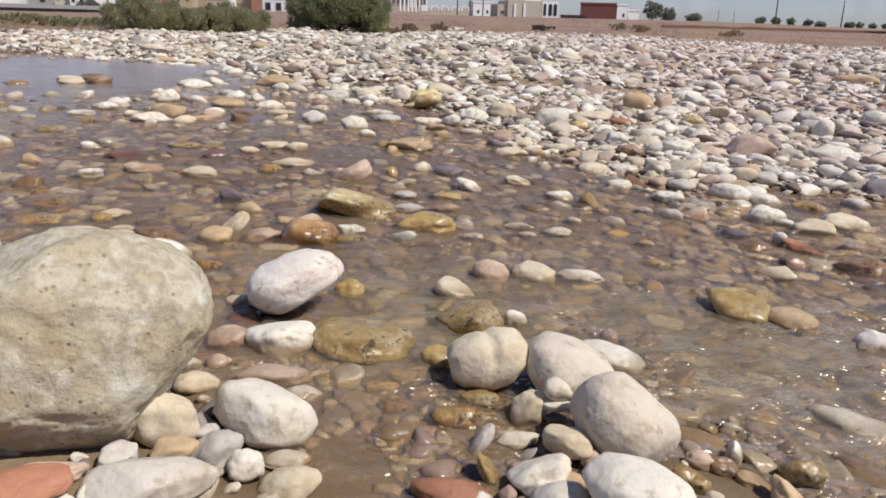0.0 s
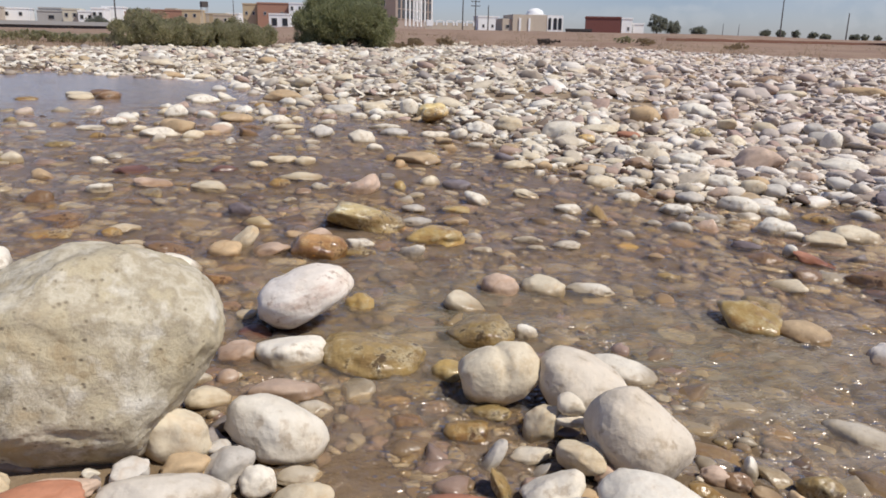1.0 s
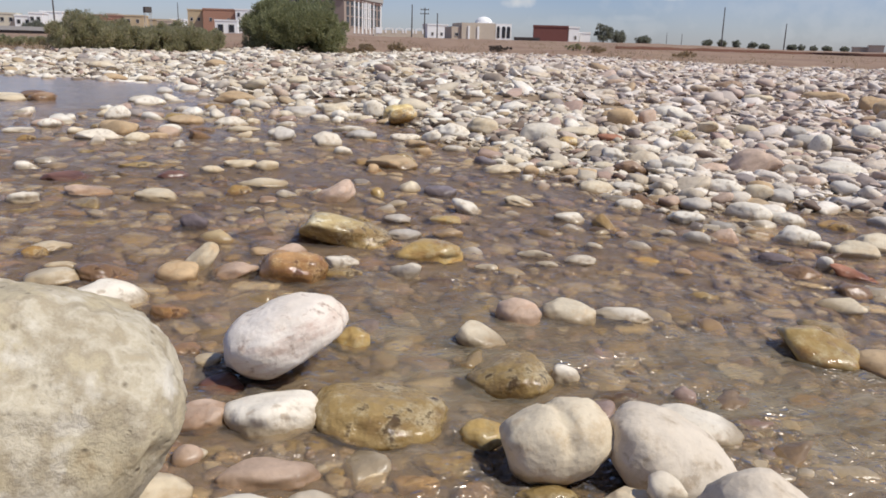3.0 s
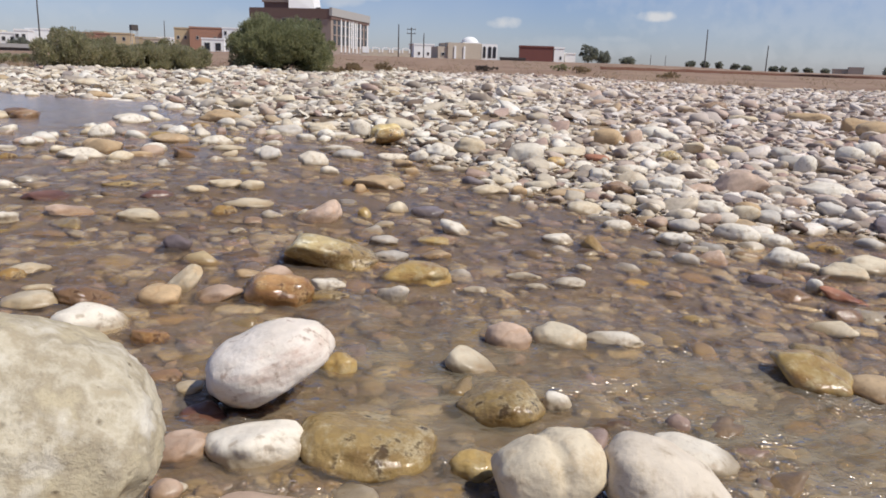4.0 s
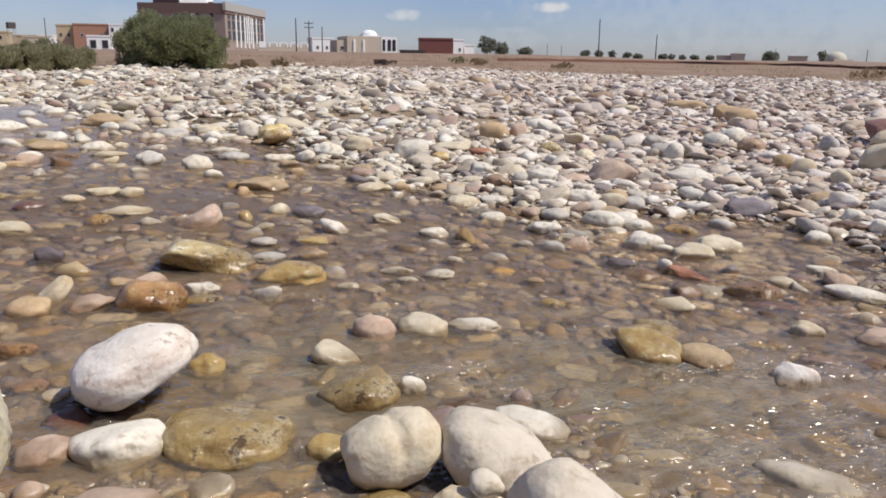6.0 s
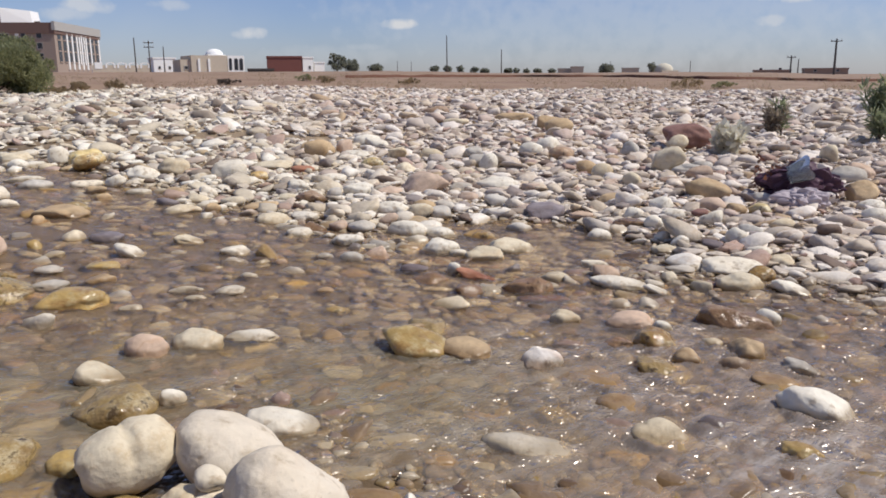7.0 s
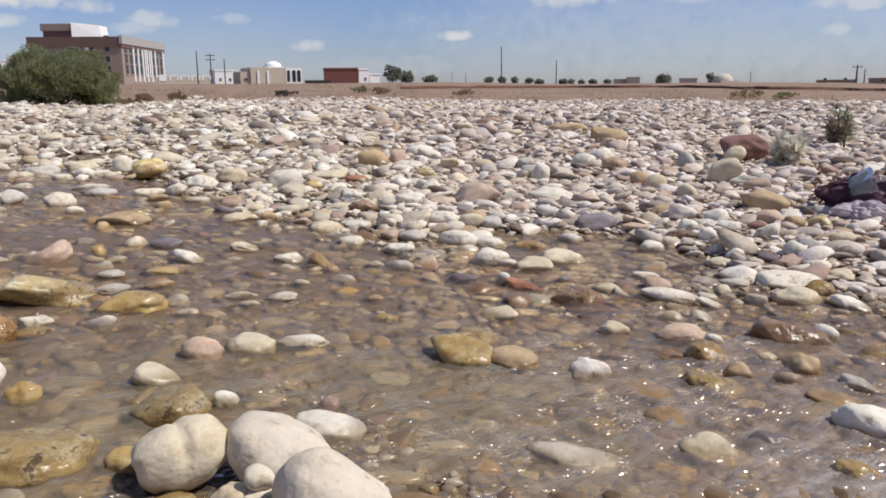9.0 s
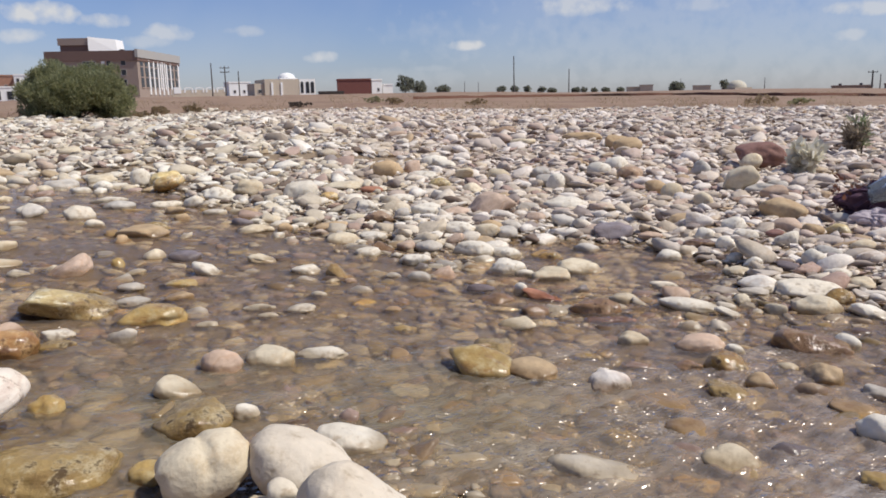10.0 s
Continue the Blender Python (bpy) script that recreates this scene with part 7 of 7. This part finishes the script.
p = far(-6.75, 25.5)
bush("bush", p, 1.52, 1.72, 230, 420, 0.085, LEAF, 5, "broad grey-green tamarisk bush at the stones' far edge")
for az, d, half, h, seed in ((-20.4, 19.8, 0.72, 0.84, 21), (-18.0, 20.4, 0.70, 0.76, 22), (-15.9, 20.8, 0.6, 0.66, 25), (-14.0, 21.2, 0.70, 0.78, 23), (-12.7, 21.8, 0.45, 0.62, 24)):
    bush("bush", far(az, d), half, h, 110, 180, 0.058, LEAF_DRY, seed, "low dusty olive-green bush at the stones' far edge", group="bushes at the stones' edge")
for az, d, half, h, seed in ((-22.9, 25, 0.6, 0.18, 31), (-24.8, 24, 0.8, 0.2, 32), (-27.0, 24, 1.0, 0.22, 33)):
    bush("bush", far(az, d), half, h, 50, 90, 0.08, LEAF_DRY, seed, "low dark scrub beside the riverbed", group="bushes at the stones' edge")


def tree(az, dist, top, half, seed, label="small round dusty green tree on the far bank", ratio=0.05):
    p = far(az, dist)
    h = 0.62 + dist * math.tan(radians(top - (0.2 if az > 21 else 0.1))) - p.z
    bush("tree", p, half * (0.8 if az > 21 else 1.0), h, 36, 90, max(0.22, half * 0.2), LEAF_FAR, seed, label, "tree", trunk=h * min(ratio, 0.02), group="trees along the far bank")


tree(15.3, 195, 1.9, 2.2, 41, "broad grey-green tree beside white houses", 0.03)
tree(16.3, 196, 1.45, 2.0, 42, "broad grey-green tree beside white houses", 0.03)
tree(18.0, 215, 1.12, 1.9, 43, ratio=0.03)
tree(22.3, 215, 1.05, 1.5, 44)
tree(23.2, 213, 1.05, 1.3, 45)
tree(24.15, 215, 1.1, 1.2, 46)
tree(25.2, 216, 0.98, 1.3, 47)
tree(25.9, 216, 0.85, 1.6, 48, ratio=0.03)
tree(27.6, 220, 0.85, 1.5, 49, ratio=0.03)
tree(28.2, 220, 0.95, 1.0, 50)
tree(28.9, 220, 0.85, 1.1, 51)
tree(29.7, 222, 0.8, 1.4, 52, ratio=0.03)
tree(30.7, 222, 0.8, 1.3, 53, ratio=0.03)
tree(34.55, 230, 1.05, 2.6, 54, "dark spreading tree on the skyline", 0.03)
tree(37.6, 232, 1.25, 1.5, 55, "dark upright tree beside a pale dome")
tree(-23.0, 150, 0.9, 2.0, 56, ratio=0.03)

# dry shrubs and pale stones on the bank
for az, d, half, h, mat, seed in ((-1.7, 31, 0.36, 0.30, STRAW, 61), (0.4, 32, 0.34, 0.30, STRAW, 62), (7.7, 35, 0.55, 0.22, TWIG, 63), (13.1, 37, 0.5, 0.28, LEAF_DRY, 64),
                                  (14.5, 36, 0.4, 0.28, STRAW, 65), (40.1, 33, 0.75, 0.36, STRAW, 66), (42.5, 32, 0.5, 0.22, LEAF_DRY, 67), (-2.9, 27, 0.5, 0.22, STRAW, 68), (-9.6, 26, 0.4, 0.35, STRAW, 69), (20.5, 37, 0.5, 0.25, STRAW, 70)):
    bush("shrub", far(az, d), half, h, 30, 60, 0.07, mat, seed, "low dry brown shrub on the sandy bank", "shrub", group="shrubs on the bank")
for az, d, a, seed in ((1.15, 32, 0.13, 301), (1.6, 32.5, 0.16, 302), (0.2, 32, 0.10, 303), (2.0, 33, 0.12, 304)):
    p = far(az, d)
    stone("white", (p.x, p.y, p.z + a * 0.4), (a, a * 0.8, a * 0.6), 20, 5, seed, 2, 0.2, 3)


def dry_grass():
    """Straw-coloured tufts on the bank beyond the stones."""
    rng = np.random.default_rng(88)
    az = rng.uniform(-34, 60, 9000)
    d = np.interp(az, EDGE_AZ, EDGE_R) + 0.5 + 30 * rng.uniform(0, 1, 9000) ** 2.2
    patch = np.sin(az * 1.3) + np.sin(az * 0.37 + d * 0.2) + rng.normal(0, 0.6, 9000)
    az, d = az[patch > 0.1], d[patch > 0.1]
    x, y = 0.3 + d * np.sin(np.radians(az)), d * np.cos(np.radians(az))
    me = leaves_mesh("dry_grass", np.stack([x, y, ground(x, y) + 0.01], -1), np.full(len(x), 0.05), 4, 0.11, 0.006, rng, 1.6)
    me.materials.append(STRAW)
    tagged(new("dry_grass", me), "sparse straw-coloured dry grass on the sandy bank", "grass", "", "stuff")


dry_grass()


# the eroded edge of a terrace on the bank
def build_cut():
    rng = np.random.default_rng(9)
    az = np.linspace(15.9, 62, 150)
    el = np.interp(az, [15.9, 22, 34, 42, 50, 62], [0.10, 0.10, 0.06, -0.12, -0.34, -0.5]) + 0.012 * np.cumsum(rng.normal(0, 0.25, 150))
    def reach(a, e):
        for dist in np.arange(31.0, 90.0, 0.25):
            if far(a, dist).z >= 0.62 + dist * math.tan(radians(e)) - 0.03:
                return dist
        return 60.0

    d = np.array([reach(a, e) for a, e in zip(az, el)])
    d = np.convolve(np.pad(d, 4, mode="edge"), np.ones(9) / 9, "valid")
    thick = 0.32 + 0.16 * rng.uniform(0, 1, 150) * np.interp(az, [15.9, 18], [0.2, 1])
    rows = []
    for off, dz in ((0.0, 0.0), (-0.15, -0.3), (-0.15, -1.0), (0.6, -1.4), (2.5, 0.12)):
        a = np.radians(az)
        z = np.array([far(a, q).z for a, q in zip(az, d)]) + 0.15 + dz * (thick if dz > -1.4 and off < 1 else 1.0)
        rows.append(np.stack([0.3 + (d + off) * np.sin(a), (d + off) * np.cos(a), z], -1))
    pts = np.concatenate(rows)
    n = 150
    q = [(r * n + i, r * n + i + 1, (r + 1) * n + i + 1, (r + 1) * n + i) for r in range(3) for i in range(n - 1)]
    me = mesh_from("eroded_bank", pts[: 4 * n], np.array(q))
    me.materials.append(EARTH)
    return tagged(new("eroded_bank", me), "thin dark eroded earth edge along the bank", "bank", "", "structure")


build_cut()


# ---- plants and litter among the stones ----
def sprig(place, height, spread, blades, mat, seed, label, leaf=(0.05, 0.006)):
    """A small upright weed: stems with narrow leaves."""
    rng = np.random.default_rng(seed)
    ob = base_of("weed", place, 0, label, "plant")
    for s in range(blades):
        top = Vector((rng.normal(0, spread), rng.normal(0, spread), height * rng.uniform(0.6, 1.0)))
        bm = bmesh.new()
        knee = Vector((top.x * 0.4, top.y * 0.4, top.z * 0.55))
        limb(bm, (0, 0, -0.03), knee, 0.006, 0.004, 5)
        limb(bm, knee, top, 0.004, 0.0015, 5)
        stem = part("stem", bm, TWIG, ob)
        cen = np.array([knee.lerp(top, f) if f > 0 else knee * (1 + f) for f in np.linspace(-0.5, 1, 7)])
        me = leaves_mesh("leaves", cen, np.full(7, 0.028), 12, *leaf, rng, 0.9)
        me.materials.append(mat)
        lv = new("leaves", me)
        lv.parent = stem
    return ob


LEAF_FRESH = foliage("grey-green weed leaves", (0.22, 0.25, 0.14), (0.30, 0.33, 0.19), (0.38, 0.38, 0.25))


def crumpled(name, place, axes, seed, mat, label, category, amp=0.5, yaw=0.0):
    """A crumpled heap of thin film."""
    bm = bmesh.new()
    bmesh.ops.create_icosphere(bm, subdivisions=5, radius=1)
    off = Vector((seed * 3.3, seed * 1.7, seed * 0.9))
    for v in bm.verts:
        d = v.co.copy()
        q = Vector((d.x * 1.4 + 0.5 * noise.noise(d * 2 + off), d.y * 1.1, d.z * 0.7))
        fold = 1.3 * abs(noise.noise(q * 1.5 + off)) + 0.45 * abs(noise.noise(q * 3.6 + off)) + 0.1 * abs(noise.noise(q * 8 + off))
        p = d * (0.72 + amp * fold)
        v.co = Vector((p.x * axes[0], p.y * axes[1], max(p.z, -0.5) * axes[2]))
    me = bpy.data.meshes.new(name)
    bm.to_mesh(me)
    bm.free()
    me.materials.append(mat)
    ob = new(name, me)
    ob.matrix_world = pose(*place, 0, 0, yaw)
    return tagged(ob, label, category)


def film_material(name, base, rough, thin=0.0):
    m, n, l, bsdf = material(name)
    geo = n.new("ShaderNodeNewGeometry")
    f = noise_node(n, l, 40.0, 4, 0.6, geo.outputs["Position"])
    l.new(mix_node(n, l, f, base, tuple(c * 0.6 for c in base)), bsdf.inputs["Base Color"])
    bsdf.inputs["Roughness"].default_value = rough
    bsdf.inputs["Transmission Weight"].default_value = thin
    bsdf.inputs["IOR"].default_value = 1.2
    return m


def on_stones(x, y, lift=0.03):
    return (x, y, float(ground(x, y)) + lift)


crumpled("plastic_bag", on_stones(3.55, 2.95, 0.075), (0.21, 0.13, 0.115), 3, film_material("dark plum plastic film", (0.12, 0.065, 0.088), 0.4), "crumpled dark plum plastic bag lying on the cobbles", "litter", 0.5, -50)
crumpled("rag", on_stones(3.33, 2.74, 0.045), (0.14, 0.09, 0.065), 12, film_material("lilac cloth", (0.56, 0.48, 0.50), 0.5), "crumpled dirty lilac rag on the cobbles", "litter", 0.42, -40)


def build_bowl():
    """A crushed clear plastic tub lying on its side, its rim towards the stream."""
    bm = bmesh.new()
    rows = []
    n = 36
    for i, (z, r) in enumerate(((0.0, 0.060), (0.005, 0.064), (0.04, 0.072), (0.075, 0.082), (0.095, 0.088), (0.100, 0.098), (0.095, 0.094), (0.05, 0.072), (0.008, 0.056))):
        rows.append([bm.verts.new((r * math.cos(2 * math.pi * j / n) * (1 + 0.12 * math.sin(4 * math.pi * j / n + 0.5 * i)), r * 0.62 * math.sin(2 * math.pi * j / n) * (1 + 0.14 * math.cos(6 * math.pi * j / n + 0.3 * i)), z + 0.008 * math.sin(8 * math.pi * j / n))) for j in range(n)])
    for a, b in zip(rows, rows[1:]):
        for j in range(n):
            bm.faces.new((a[j], a[(j + 1) % n], b[(j + 1) % n], b[j]))
    bm.faces.new(rows[0][::-1])
    bm.faces.new(rows[-1])
    me = bpy.data.meshes.new("plastic_tub")
    bm.to_mesh(me)
    bm.free()
    me.materials.append(film_material("clear plastic", (0.60, 0.64, 0.66), 0.12, 0.72))
    ob = new("plastic_tub", me)
    ob.matrix_world = pose(*on_stones(3.41, 2.90, 0.14), 70, 0, 48)
    tagged(ob, "crushed clear plastic tub on a plum bag", "litter")


build_bowl()
RUST = foliage("rust-brown dead leaves", (0.10, 0.04, 0.03), (0.17, 0.07, 0.045), (0.25, 0.13, 0.09))
rng = np.random.default_rng(77)
me = leaves_mesh("dead_leaves", np.array([(0.0, 0, 0.03), (0.07, 0.03, 0.06), (-0.09, 0.02, 0.03), (0.02, -0.05, 0.07), (-0.04, 0.04, 0.09), (0.10, -0.03, 0.03)]), np.array([0.06, 0.05, 0.05, 0.06, 0.05, 0.04]), 20, 0.030, 0.011, rng, 0.0)
me.materials.append(RUST)
leaf_pile = new("dead_leaves", me)
leaf_pile.matrix_world = pose(*on_stones(3.47, 3.03, 0.07))
tagged(leaf_pile, "small heap of rust-brown dead leaves beside a bag", "leaves", "", "stuff")
PALE_LEAF = foliage("pale dry leaves", (0.62, 0.58, 0.46), (0.72, 0.68, 0.56), (0.80, 0.76, 0.64))
WEED_DRY = foliage("dry brown-grey weed stems", (0.24, 0.19, 0.14), (0.31, 0.25, 0.185), (0.37, 0.31, 0.23))
sprig(on_stones(5.95, 5.39), 0.36, 0.03, 3, LEAF_FRESH, 1, "grey-green weed growing between the cobbles", (0.07, 0.008))
sprig(on_stones(5.86, 5.42), 0.23, 0.045, 6, WEED_DRY, 5, "dry brown weed at a green weed's foot", (0.07, 0.010))
sprig(on_stones(6.42, 4.80), 0.50, 0.07, 9, LEAF_FRESH, 2, "leafy green weed growing between the cobbles", (0.08, 0.010))
sprig(on_stones(6.33, 4.72), 0.24, 0.06, 6, LEAF_FRESH, 3, "low leafy weed beside a taller green weed", (0.07, 0.009))
sprig(on_stones(4.57, 4.60), 0.13, 0.075, 4, PALE_LEAF, 4, "pale dried plant beside a red-brown stone", (0.085, 0.030))
